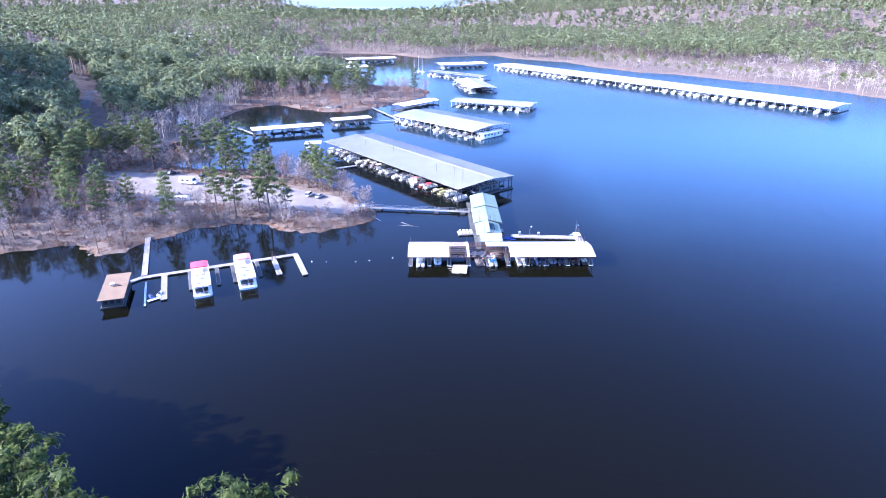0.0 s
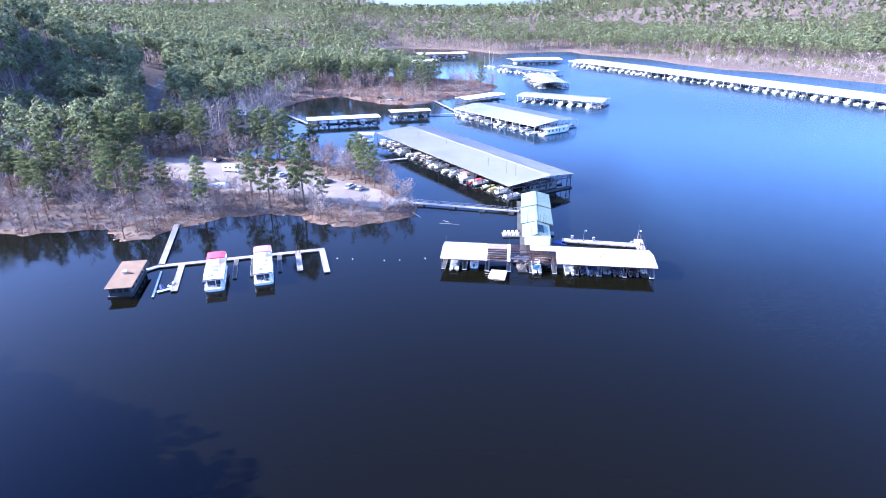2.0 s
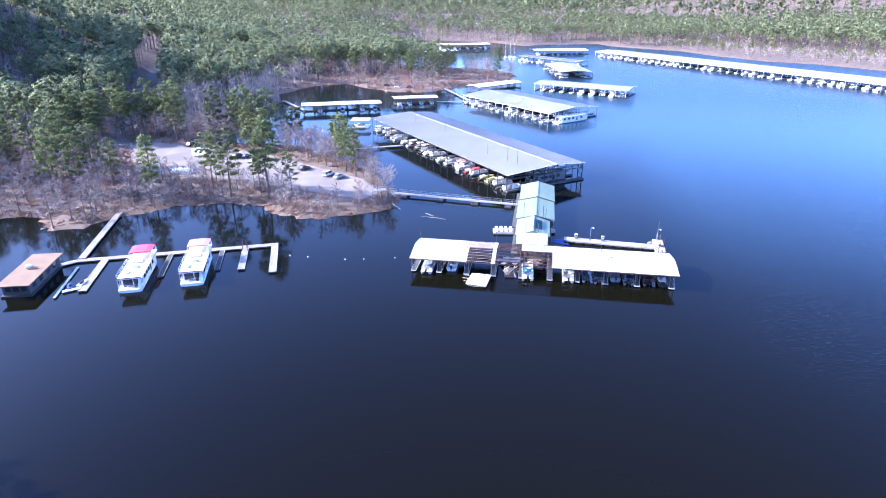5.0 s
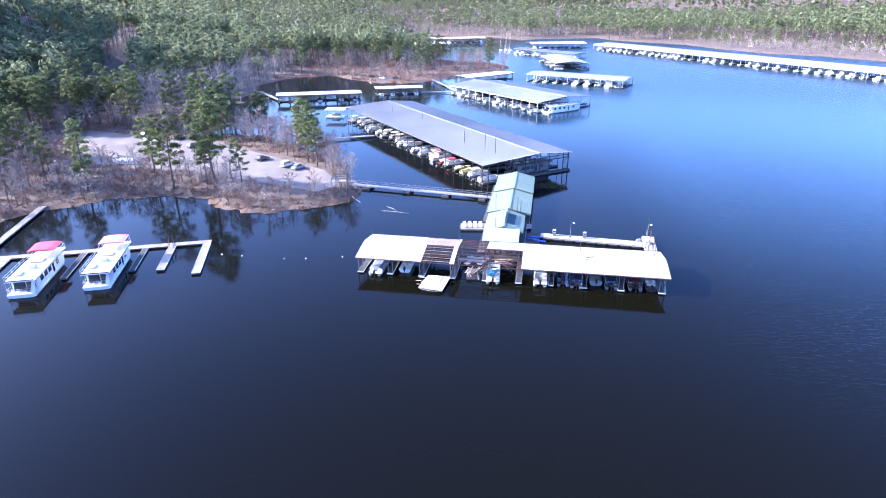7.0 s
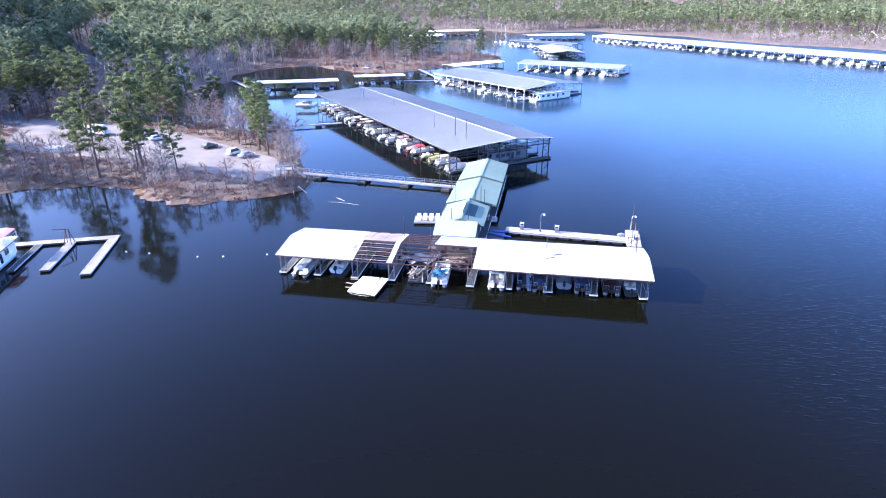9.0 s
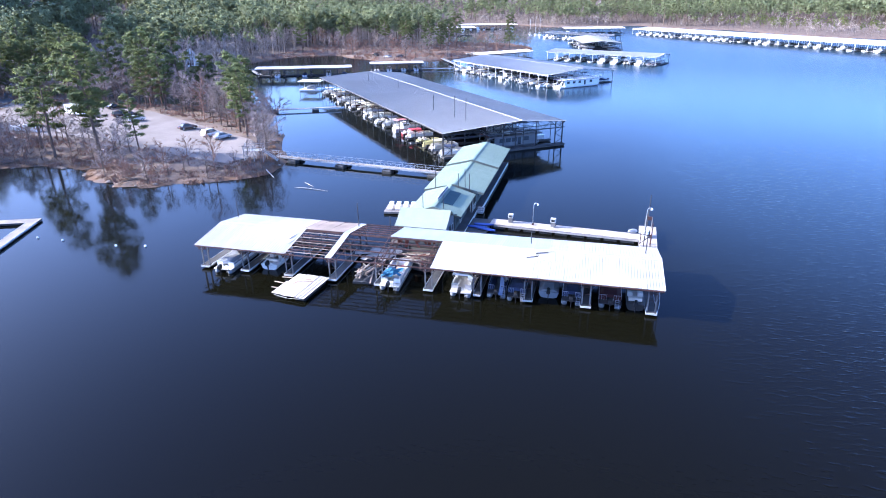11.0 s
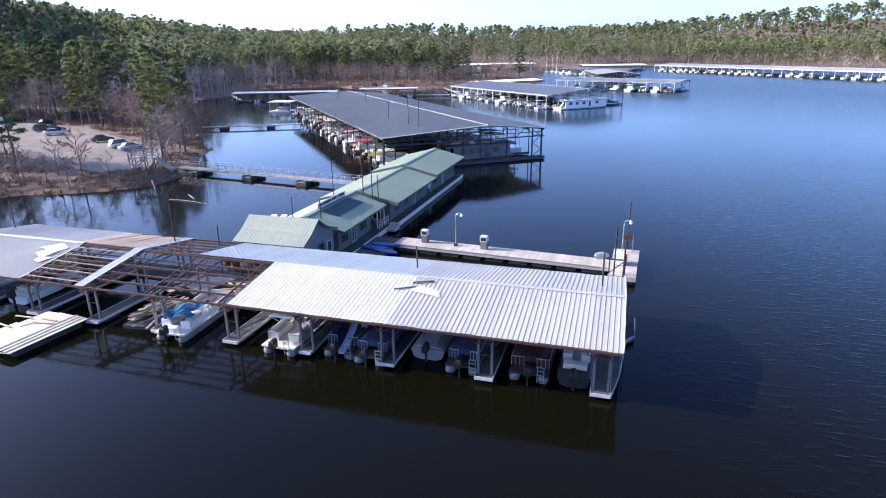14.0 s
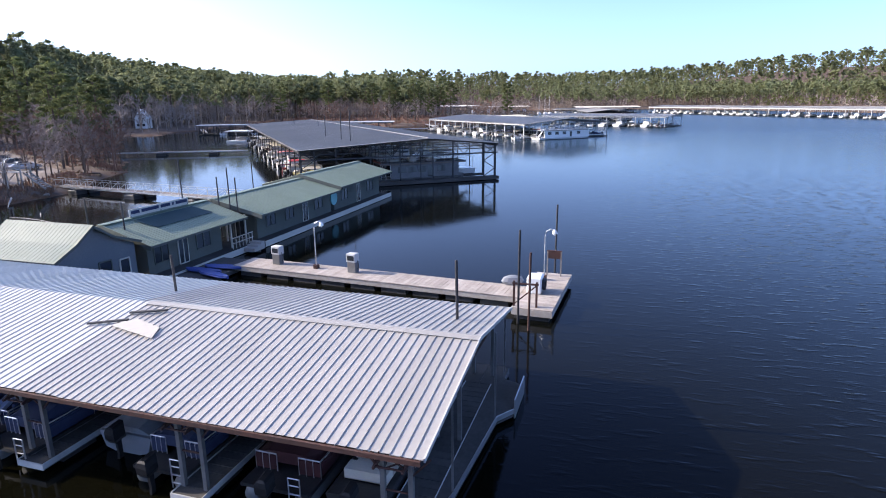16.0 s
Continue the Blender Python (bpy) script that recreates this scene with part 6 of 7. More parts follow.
for k in range(9):
    q = k / 8
    y, z = -0.5 + 4.8 * q, 0.75 + 2.1 * q ** 1.4
    rings.append([(0.55 - 0.5 * q * q + x, y, z + h) for x, h in ((-0.2, 0.14), (-0.17, 0), (0.17, 0), (0.2, 0.14), (0.23, 0.14), (0.2, -0.04), (-0.2, -0.04), (-0.23, 0.14))])
loft(bm, rings)
part("slide", bm, SLIDE, SLIDER, "faded pale blue plastic slide")
pontoon(pose(-15.5, 0.5, 0), None, NAVY, "dark pontoon boat with a boarding ladder", cover=NAVY, w=2.1, deck=BLACK)
runabout(pose(-12.0, 2.3, 0), GREYCOVER, "motor boat under a grey cover, pale hull greyed for roof shade", cover=GREYCOVER, group="boats in the front dock")
pontoon(pose(-9.4, 1.0, 0), None, NAVY, "navy pontoon boat under a dark cover", cover=NAVY, w=2.1, deck=BLACK)
pontoon(pose(-5.2, 1.2, 0), None, MAROON, "pontoon boat under a maroon cover", cover=MAROON, deck=BLACK)
runabout(pose(-2.5, 1.4, 0), BLACK, "dark fishing boat moored under the roof", w=2.0, group="boats in the front dock")


# ---- green marina building ----
STORE = thing("marina_building", pose(-30, 36, 0), "floating marina store with stepped green metal roofs", "building")
sx, sy = 30.0, -36.0  # from world to the building's own axes


def local(x, y, z):
    return (x + sx, y + sy, z)


def gable_y(x0, x1, y0, y1, eave, ridge, right=None):
    """Two green slopes with the ridge along y, of ribbed sheets."""
    xm = (x0 + x1) / 2
    n = max(1, round((y1 - y0) / 0.9))
    st = (y1 - y0) / n
    for a, b in (((x0, eave), (xm, ridge)), ((x1, eave), (xm, ridge))):
        bm = bm_new()
        prof = []
        for k in range(3):
            s = k * st / 3
            prof += [(s, 0), (s + 0.02, 0.03), (s + 0.05, 0.03), (s + 0.07, 0)]
        prof.append((st - 0.004, 0))
        loft(bm, [[(x, p, z + h) for p, h in prof] + [(x, p, z + h - 0.02) for p, h in prof[::-1]] for x, z in (a, b)])
        first = part("roof_sheet", bm, GREEN_SHEET, STORE)
        for i in range(n):
            m = pose(sx, y0 + sy + i * st, 0)
            if i == 0:
                first.matrix_basis = m
            else:
                shared("roof_sheet", first.data, STORE, m)
    bm = bm_new()
    slab(bm, [local(xm - 0.3, y0, ridge + 0.015), local(xm - 0.3, y1, ridge + 0.015), local(xm, y1, ridge + 0.05), local(xm, y0, ridge + 0.05)], 0.02)
    slab(bm, [local(xm, y0, ridge + 0.05), local(xm, y1, ridge + 0.05), local(xm + 0.3, y1, ridge + 0.015), local(xm + 0.3, y0, ridge + 0.015)], 0.02)
    part("ridge_cap", bm, GREEN_SHEET, STORE)
    # boards made deep and dark to stand in for shadow under the roof steps
    for y in (y0 + 0.02, y1 - 0.02):
        bm = bm_new()
        beam(bm, local(x0, y, eave - 0.17), local(xm, y, ridge - 0.17), 0.05, 0.34)
        part("barge_board", bm, GREENSIDE, STORE)
        bm = bm_new()
        beam(bm, local(x1, y, eave - 0.17), local(xm, y, ridge - 0.17), 0.05, 0.34)
        part("barge_board", bm, GREENSIDE, STORE)
    for x in (x0 + 0.02, x1 - 0.02):
        bm = bm_new()
        beam(bm, local(x, y0, eave - 0.09), local(x, y1, eave - 0.09), 0.04, 0.16)
        part("fascia", bm, SIDING if x < xm else GREENSIDE, STORE)


def house(x0, x1, y0, y1, eave, ridge, base=0.5, wins=(), along="y"):
    """Walls under a gable, windows set into both long sides."""
    bm = bm_new()
    if along == "y":
        xm = (x0 + x1) / 2
        prof = [(x0, base), (x1, base), (x1, eave), (xm, ridge), (x0, eave)]
        loft(bm, [[local(x, y, z) for x, z in prof] for y in (y0, y1)])
    else:
        ym = (y0 + y1) / 2
        prof = [(y0, base), (y1, base), (y1, eave), (ym, ridge), (y0, eave)]
        loft(bm, [[local(x, y, z) for y, z in prof] for x in (x0, x1)])
    part("wall", bm, GREENSIDE, STORE)
    for side, p, w, z0, z1 in wins:
        bm, fr = bm_new(), bm_new()
        if side in "LR":
            x = x0 if side == "L" else x1
            s = -1 if side == "L" else 1
            box(bm, *sorted((x + sx, x + sx + 0.03 * s)), p + sy, p + w + sy, z0, z1)
            for a, b in (((p, z0), (p + w, z0)), ((p, z1), (p + w, z1)), ((p, z0), (p, z1)), ((p + w, z0), (p + w, z1)), ((p + w / 2, z0), (p + w / 2, z1))):
                beam(fr, local(x + 0.04 * s, a[0], a[1]), local(x + 0.04 * s, b[0], b[1]), 0.07)
        else:
            y = y0
            box(bm, p + sx, p + w + sx, y + sy - 0.03, y + sy, z0, z1)
            for a, b in (((p, z0), (p + w, z0)), ((p, z1), (p + w, z1)), ((p, z0), (p, z1)), ((p + w, z0), (p + w, z1))):
                beam(fr, local(a[0], y - 0.04, a[1]), local(b[0], y - 0.04, b[1]), 0.07)
        wob = part("window" if z0 > 0.9 else "door", bm, GLASS, STORE)
        part("frame", fr, SIDING if side == "F" or z0 < 0.9 else GREENSIDE, wob)


def deck_float(x0, x1, y0, y1, edge=True):
    bm = bm_new()
    box(bm, x0 + sx, x1 + sx, y0 + sy, y1 + sy, 0.12, 0.5)
    part("deck", bm, GREYDECK, STORE)
    if edge:
        bm = bm_new()
        box(bm, x1 + sx, x1 + sx + 0.06, y0 + sy, y1 + sy, 0.05, 0.55)
        part("deck_edge", bm, SIDING, STORE)
    bm = bm_new()
    box(bm, x0 + sx + 0.3, x1 + sx - 0.3, y0 + sy + 0.3, y1 + sy - 0.3, -0.3, 0.12)
    part("float", bm, FLOAT, STORE)


deck_float(-35.6, -24.95, 30.8, 59.8)
deck_float(-34.8, -25.5, 12.6, 30.8)
gable_y(-34.4, -24.6, 45.0, 59.8, 3.32, 4.55)
gable_y(-34.6, -24.7, 30.3, 45.6, 2.98, 4.15)
gable_y(-34.2, -25.9, 19.0, 30.0, 2.83, 4.1)
house(-33.4, -26.2, 46.2, 58.9, 3.4, 4.4, wins=[("R", 48, 1.6, 1.3, 2.6), ("R", 52, 1.0, 0.55, 2.6), ("R", 55, 1.8, 1.3, 2.6), ("L", 49, 1.6, 1.3, 2.6), ("L", 54, 1.6, 1.3, 2.6)])
house(-33.5, -26.2, 31.6, 45.4, 3.05, 4.0, wins=[("R", 33.0, 1.5, 1.3, 2.5), ("R", 36.2, 1.5, 1.3, 2.5), ("R", 39.4, 1.0, 0.55, 2.6), ("R", 41.8, 1.7, 1.3, 2.5), ("F", -28.4, 1.0, 0.55, 2.6), ("F", -31.5, 1.6, 1.3, 2.5), ("L", 35, 1.6, 1.3, 2.5), ("L", 40, 1.6, 1.3, 2.5)])
house(-33.4, -26.9, 19.6, 27.6, 2.85, 3.9, wins=[("R", 20.2, 1.4, 1.2, 2.4), ("R", 22.6, 1.0, 0.55, 2.5), ("R", 24.6, 1.6, 1.2, 2.4), ("L", 21, 1.5, 1.2, 2.4)])
# the front block: a steep roof with its ridge across, flatter towards the eaves
FB_X0, FB_X1, FB_PROF = -33.7, -26.5, ((12.3, 3.36), (13.9, 4.1), (15.3, 5.05), (16.7, 4.1), (18.9, 3.3))
bm = bm_new()
loft(bm, [[local(x, y, z) for y, z in ((12.8, 0.5), (18.6, 0.5)) + tuple((min(max(y, 12.8), 18.6), z - 0.12) for y, z in FB_PROF[::-1])] for x in (FB_X0 + 0.4, FB_X1 - 0.4)])
part("wall", bm, BLUEGREY, STORE)
for y0, w, z0, z1 in ((13.5, 0.9, 1.25, 2.3), (15.6, 0.95, 0.55, 2.5), (17.2, 0.8, 1.25, 2.3)):
    x = FB_X1 - 0.4
    bm, fr = bm_new(), bm_new()
    box(bm, x + sx, x + sx + 0.03, y0 + sy, y0 + w + sy, z0, z1)
    for a, b in (((y0, z0), (y0 + w, z0)), ((y0, z1), (y0 + w, z1)), ((y0, z0), (y0, z1)), ((y0 + w, z0), (y0 + w, z1))):
        beam(fr, local(x + 0.04, *a), local(x + 0.04, *b), 0.08)
    wob = part("window" if z0 > 0.9 else "door", bm, GLASS, STORE)
    part("frame", fr, SIDING if z0 > 0.9 else GREENSIDE, wob)
for (ya, za), (yb, zb) in zip(FB_PROF, FB_PROF[1:]):
    n = 8
    st = (FB_X1 - FB_X0) / n
    bm = bm_new()
    prof = []
    for k in range(3):
        q = k * st / 3
        prof += [(q, 0), (q + 0.02, 0.02), (q + 0.04, 0.02), (q + 0.06, 0)]
    prof.append((st - 0.004, 0))
    loft(bm, [[(p, y + sy, z + h) for p, h in prof] + [(p, y + sy, z + h - 0.02) for p, h in prof[::-1]] for y, z in ((ya, za), (yb, zb))])
    first = part("roof_sheet", bm, PALEGREEN_SHEET, STORE)
    for i in range(n):
        m = pose(FB_X0 + sx + i * st, 0, 0)
        if i == 0:
            first.matrix_basis = m
        else:
            shared("roof_sheet", first.data, STORE, m)
    for x in (FB_X0 + 0.02, FB_X1 - 0.02):
        bm = bm_new()
        beam(bm, local(x, ya, za - 0.1), local(x, yb, zb - 0.1), 0.05, 0.16)
        part("barge_board", bm, SIDING if x < -30 else GREENSIDE, STORE)
# dark panel field on the roof
bm = bm_new()
qz = lambda x: 4.1 - (x + 30.05) / 4.15 * 1.27 + 0.07  # noqa: E731
slab(bm, [local(-29.5, 21.4, qz(-29.5)), local(-27.85, 21.9, qz(-27.85)), local(-27.85, 28.1, qz(-27.85)), local(-29.5, 27.6, qz(-29.5))], 0.03)
part("roof_panel", bm, mat("dark_panel", (0.02, 0.045, 0.05), (0.03, 0.06, 0.065), 0.65, spec=0.15), STORE, "dark flat panel on the roof slope")
# porch posts and rails between the roofs
for y in (28.2, 30.2):
    for x in (-33.2, -30.5, -28.3, -26.4):
        bm = bm_new()
        beam(bm, local(x, y, 0.5), local(x, y, 3.7 if x == -30.5 else 2.85 + 0.9 * (1 - abs(x + 30.05) / 4.15)), 0.12)
        part("porch_post", bm, SIDING, STORE)
bm = bm_new()
for z in (0.95, 1.4):
    beam(bm, local(-26.0, 27.7, z), local(-26.0, 30.6, z), 0.06)
for k in range(7):
    beam(bm, local(-26.0, 27.8 + k * 0.45, 0.5), local(-26.0, 27.8 + k * 0.45, 1.42), 0.05)
part("porch_rail", bm, SIDING, STORE)
bm = bm_new()
for k in range(3):
    box(bm, -25.45 + sx, -24.4 + sx, 28.4 + sy + 0.5 * k, 28.9 + sy + 0.5 * k, 0.2, 0.5 + 0.17 * k)
part("steps", bm, CONCRETE, STORE)
# sign board along the ridge; its lettering as bars
SIGN = thing("roof_sign", pose(-30.0, 24.7, 4.05), "long white sign board with dark lettering on the roof ridge", "sign")
bm = bm_new()
box(bm, -0.03, 0.03, -3.1, 3.1, 0.1, 0.66)
part("board", bm, SIDING, SIGN)
bm = bm_new()
for y in (-3.0, 0, 3.0):
    beam(bm, (0, y, -0.05), (0, y, 0.2), 0.08)
part("bracket", bm, DARKSTEEL, SIGN)
for y0, y1 in ((-2.95, -2.15), (-1.95, -0.2), (0.0, 1.05), (1.25, 1.45), (1.65, 2.95)):
    bm = bm_new()
    box(bm, 0.032, 0.045, y0, y1, 0.3, 0.54)
    part("lettering_bar", bm, NAVY, SIGN)
for x, y, top in ((-31.6, 19.5, 5.8), (-28.6, 19.7, 5.7), (-32.5, 30.15, 7.6), (-28.7, 30.1, 6.1), (-27.6, 30.1, 6.9), (-26.9, 30.15, 6.1), (-35.9, 45.5, 6.0)):
    pile(x, y, -2.5, top, 0.058, (-0.12, 0.05))
# turquoise round float leaning on the wall
bm = bm_new()
tube(bm, [(0, 0, 0), (0.12, 0, 0)], 0.75, 20)
ob = part("round_sign", bm, mat("turquoise_board", (0.20, 0.50, 0.52), (0.16, 0.42, 0.45), 0.5))
ob.matrix_basis = pose(-26.17, 46.0, 1.9)
tagged(ob, "round turquoise board hung on the green wall", "sign")

# ---- small float beside the building ----
LIFT = thing("swim_float", pose(-37.2, 27.6, 0, 0, 0, 8), "low float with a row of white slatted seats", "float")
bm = bm_new()
box(bm, -3.0, 2.6, -1.9, 1.9, 0.1, 0.42)
part("deck", bm, DECK, LIFT)
bm = bm_new()
box(bm, -2.7, 2.3, -1.6, 1.6, -0.25, 0.1)
part("float_drum", bm, FLOAT, LIFT)
for k in range(4):
    bm = bm_new()
    slab(bm, [(-2.5 + k * 1.2, -1.2, 0.7), (-1.8 + k * 1.2, -1.2, 0.7), (-1.8 + k * 1.2, 1.0, 1.25), (-2.5 + k * 1.2, 1.0, 1.25)], 0.09)
    for s in (-2.45, -1.85):
        beam(bm, (s + k * 1.2, -1.1, 0.42), (s + k * 1.2, -1.1, 0.7), 0.06)
        beam(bm, (s + k * 1.2, 0.9, 0.42), (s + k * 1.2, 0.9, 1.2), 0.06)
    part("seat", bm, GELCOAT, LIFT)

# ---- fuel dock ----
FUEL = thing("fuel_dock", pose(-22.3, 24.0, 0, 0, 0, -4.5), "weathered board fuel dock running out over the water", "dock")
bm = bm_new()
box(bm, 0, 21.3, -1.12, 1.12, 0.36, 0.68)
part("deck_body", bm, CONCRETE, FUEL)
boards(FUEL, 0, 21.3, -1.15, 1.15, 0.735, PIERBOARD, 0.3, across=False, thick=0.05)
for k in range(9):
    bm = bm_new()
    box(bm, 0.5 + k * 2.3, 2.3 + k * 2.3, -1.0, 1.0, -0.3, 0.36)
    part("float", bm, FLOAT, FUEL)
TIP = thing("dock_end_platform", pose(0.15, 23.0, 0, 0, 0, -3), "weathered board platform at the end of the fuel dock", "dock")
bm = bm_new()
box(bm, -1.15, 1.2, -3.7, 3.9, 0.3, 0.66)
part("deck_body", bm, CONCRETE, TIP)
boards(TIP, -1.15, 1.2, -3.7, 3.9, 0.72, PIERBOARD, 0.3, thick=0.05)
bm = bm_new()
box(bm, -1.0, 1.0, -3.5, 3.7, -0.3, 0.3)
part("float", bm, FLOAT, TIP)


def lamp_post(m, label):
    lp = thing("dock_lamp", m, label, "lamp", "dock lamps")
    bm = bm_new()
    tube(bm, [(0, 0, 0), (0, 0, 3.0), (0.05, 0, 3.25), (0.3, 0, 3.42), (0.55, 0, 3.38)], 0.045, 8)
    part("pole", bm, ALU, lp)
    bm = bm_new()
    tube(bm, [(0.52, 0, 3.42), (0.58, 0, 3.28), (0.6, 0, 3.14)], [0.06, 0.15, 0.18], 10)
    part("shade", bm, GELCOAT, lp)
    bm = bm_new()
    tube(bm, [(0.59, 0, 3.16), (0.6, 0, 3.04)], [0.09, 0.05], 8)
    part("bulb", bm, GELCOAT, lp)
    bm = bm_new()
    box(bm, -0.16, 0.16, -0.16, 0.16, 0, 0.3)
    part("foot", bm, RUST, lp)
    return lp


lamp_post(pose(-16.05, 23.7, 0.73, 0, 0, 0), "white gooseneck lamp on the fuel dock")
lamp_post(pose(-0.1, 25.2, 0.72, 0, 0, 0), "white gooseneck lamp at the end of the dock")


def fuel_pump(m):
    f = thing("fuel_pump", m, "white and grey fuel dispenser on the dock", "fuel pump", "fuel pumps")
    bm = bm_new()
    box(bm, -0.32, 0.32, -0.25, 0.25, 0, 0.75)
    part("base_cabinet", bm, STEEL, f, bevel=0.02)
    bm = bm_new()
    box(bm, -0.36, 0.36, -0.28, 0.28, 0.75, 1.35)
    part("head", bm, PALESTEEL, f, bevel=0.03)
    bm = bm_new()
    box(bm, -0.26, 0.26, -0.295, -0.28, 0.88, 1.22)
    part("display", bm, GLASS, f)
    bm = bm_new()
    tube(bm, [(0.34, 0, 0.9), (0.5, -0.05, 0.6), (0.45, -0.05, 0.25), (0.36, 0, 0.3)], 0.025, 6)
    part("hose", bm, BLACK, f)
    return f


fuel_pump(pose(-19.4, 24.1, 0.73, 0, 0, -7))
fuel_pump(pose(-13.1, 23.55, 0.73, 0, 0, -7))
for x, y, top in ((0.05, 17.9, 4.4), (-0.7, 18.8, 5.4), (0.35, 27.3, 5.4)):
    pile(x, y, -2.5, top, 0.065, (0.03, 0), RUST if x == 0.05 else DARKSTEEL)
GATE = thing("dock_gate", pose(-0.4, 19.7, 0.72), "rusty timber frame at the end of the dock", "gate")
for x in (-0.7, 0.6):
    bm = bm_new()
    beam(bm, (x, 0, 0), (x, 0, 1.5), 0.11)
    part("post", bm, RUST, GATE)
bm = bm_new()
beam(bm, (-0.8, 0, 1.35), (0.7, 0, 1.35), 0.1)
beam(bm, (-0.7, 0, 0.1), (0.6, 0, 1.3), 0.07)
part("crossbar", bm, RUST, GATE)
PUMPOUT = thing("pump_housing", pose(-0.3, 22.6, 0.72), "grey pump-out box with a coiled hose", "pump")
bm = bm_new()
box(bm, -0.45, 0.45, -0.6, 0.6, 0, 1.05)
part("housing", bm, GELCOAT, PUMPOUT, bevel=0.08)
bm = bm_new()
for k in range(3):
    tube(bm, [(0.5 + 0.06 * k, 0.35 * math.cos(a), 0.55 + 0.35 * math.sin(a)) for a in np.linspace(0, 6.28, 13)], 0.04, 6)
part("hose_coil", bm, BLACK, PUMPOUT)
BOARD = thing("notice_frame", pose(0.4, 26.3, 0.72), "timber notice frame on the platform", "sign")
for x in (-0.45, 0.45):
    bm = bm_new()
    beam(bm, (x, 0, 0), (x, 0, 1.7), 0.09)
    part("post", bm, DECK, BOARD)
bm = bm_new()
box(bm, -0.5, 0.5, -0.04, 0.04, 1.2, 1.75)
part("board", bm, RUST, BOARD)
bm = bm_new()
rings = [[(w * math.cos(a), 0.4 * w * math.sin(a), z) for a in np.linspace(0, 6.28, 13)[:-1]] for w, z in ((0.5, 0.0), (0.75, 0.25), (0.6, 0.5), (0.2, 0.62))]
loft(bm, rings)
ob = part("tender_cover", bm, GREYCOVER)
ob.matrix_basis = pose(-1.9, 23.6, 0.74, 0, 0, 20)
tagged(ob, "grey covered bundle on the dock", "cover")
for k, (x, y, a) in enumerate(((-24.0, 21.6, 8), (-22.6, 20.9, -5), (-23.2, 22.8, 14))):
    bm = bm_new()
    rings = [[(w * c, yy, 0.16 + 0.14 * s) for c, s in ((-1, 0), (-0.7, 0.8), (0.7, 0.8), (1, 0), (0.6, -0.8), (-0.6, -0.8))] for yy, w in ((-1.5, 0.1), (-1.0, 0.36), (0, 0.42), (1.0, 0.36), (1.5, 0.1))]
    loft(bm, rings)
    ob = part("kayak", bm, TARP)
    ob.matrix_basis = pose(x, y, 0.42, 0, 0, 80 + a)
    tagged(ob, "blue plastic kayak lying on the float", "kayak", "kayaks")
bm = bm_new()
box(bm, -25.4, -22.35, 19.6, 25.6, 0.1, 0.42)
tagged(part("low_float", bm, GREYDECK), "low grey float joining the building and the fuel dock", "float")


# ---- gangways ----
def gangway(a, b, floats, label, w=1.5, rail=True, z=0.85):
    ln = math.hypot(b[0] - a[0], b[1] - a[1])
    g = thing("gangway", pose(a[0], a[1], 0, 0, 0, ang(a, b)), label, "gangway", "gangways")
    for s in (-1, 1):
        bm = bm_new()
        beam(bm, (0, s * w / 2, z - 0.1), (ln, s * w / 2, z - 0.1), 0.08, 0.22)
        part("side_beam", bm, ALU, g)
        if rail:
            bm = bm_new()
            beam(bm, (0, s * w / 2, z + 0.95), (ln, s * w / 2, z + 0.95), 0.05)
            n = int(ln / 1.6)
            for k in range(n + 1):
                beam(bm, (k * ln / n, s * w / 2, z), (k * ln / n, s * w / 2, z + 0.95), 0.045)
                if k < n:
                    beam(bm, (k * ln / n, s * w / 2, z), ((k + 1) * ln / n, s * w / 2, z + 0.95), 0.03)
            part("rail", bm, ALU, g)
    boards(g, 0, ln, -w / 2 + 0.05, w / 2 - 0.05, z, DECK, max(0.7, ln / 55), across=False)
    for q in floats:
        bm = bm_new()
        for s in (-1.0, 1.0):
            box(bm, q * ln - 1.0, q * ln + 1.0, s * 0.95 - 0.8, s * 0.95 + 0.8, -0.3, 0.55)
        bmesh.ops.bevel(bm, geom=bm.edges[:], offset=0.08, segments=1, affect="EDGES")
        for s in (-1, 1):
            beam(bm, (q * ln + s * 0.8, -1.7, 0.6), (q * ln + s * 0.8, 1.7, 0.6), 0.16)
        part("float", bm, FLOAT, g)
    return g


gangway((-75.5, 53.5), (-34.9, 48.0), (0.16, 0.44, 0.70, 0.94), "long aluminium gangway on black floats from the shore")
gangway((-115.5, 99), (-85, 114.5), (0.42, 0.77), "aluminium gangway on black floats to the boat shed", rail=False)
gangway((-177, 213), (-153, 185), (0.6,), "narrow gangway from the shore to the cove dock", rail=False)
gangway((-90, 224), (-73, 228), (), "narrow gangway between two docks", rail=False)
gangway((-93, 276), (-72, 232), (0.5,), "narrow gangway from the wooded point", rail=False)

# ---- pier with houseboats ----
PIER = thing("pier", pose(-132.5, -7.2, 0, 0, 0, ang((-132.5, -7.2), (-91, 9.6))), "weathered timber pier with finger docks", "pier")
PL = math.hypot(41.5, 16.8)
bm = bm_new()
box(bm, 0, PL, -0.9, 0.9, 0.08, 0.36)
part("walkway_frame", bm, GREYDECK, PIER)
boards(PIER, 0, PL, -0.92, 0.92, 0.4, DECK, 0.5, across=False)
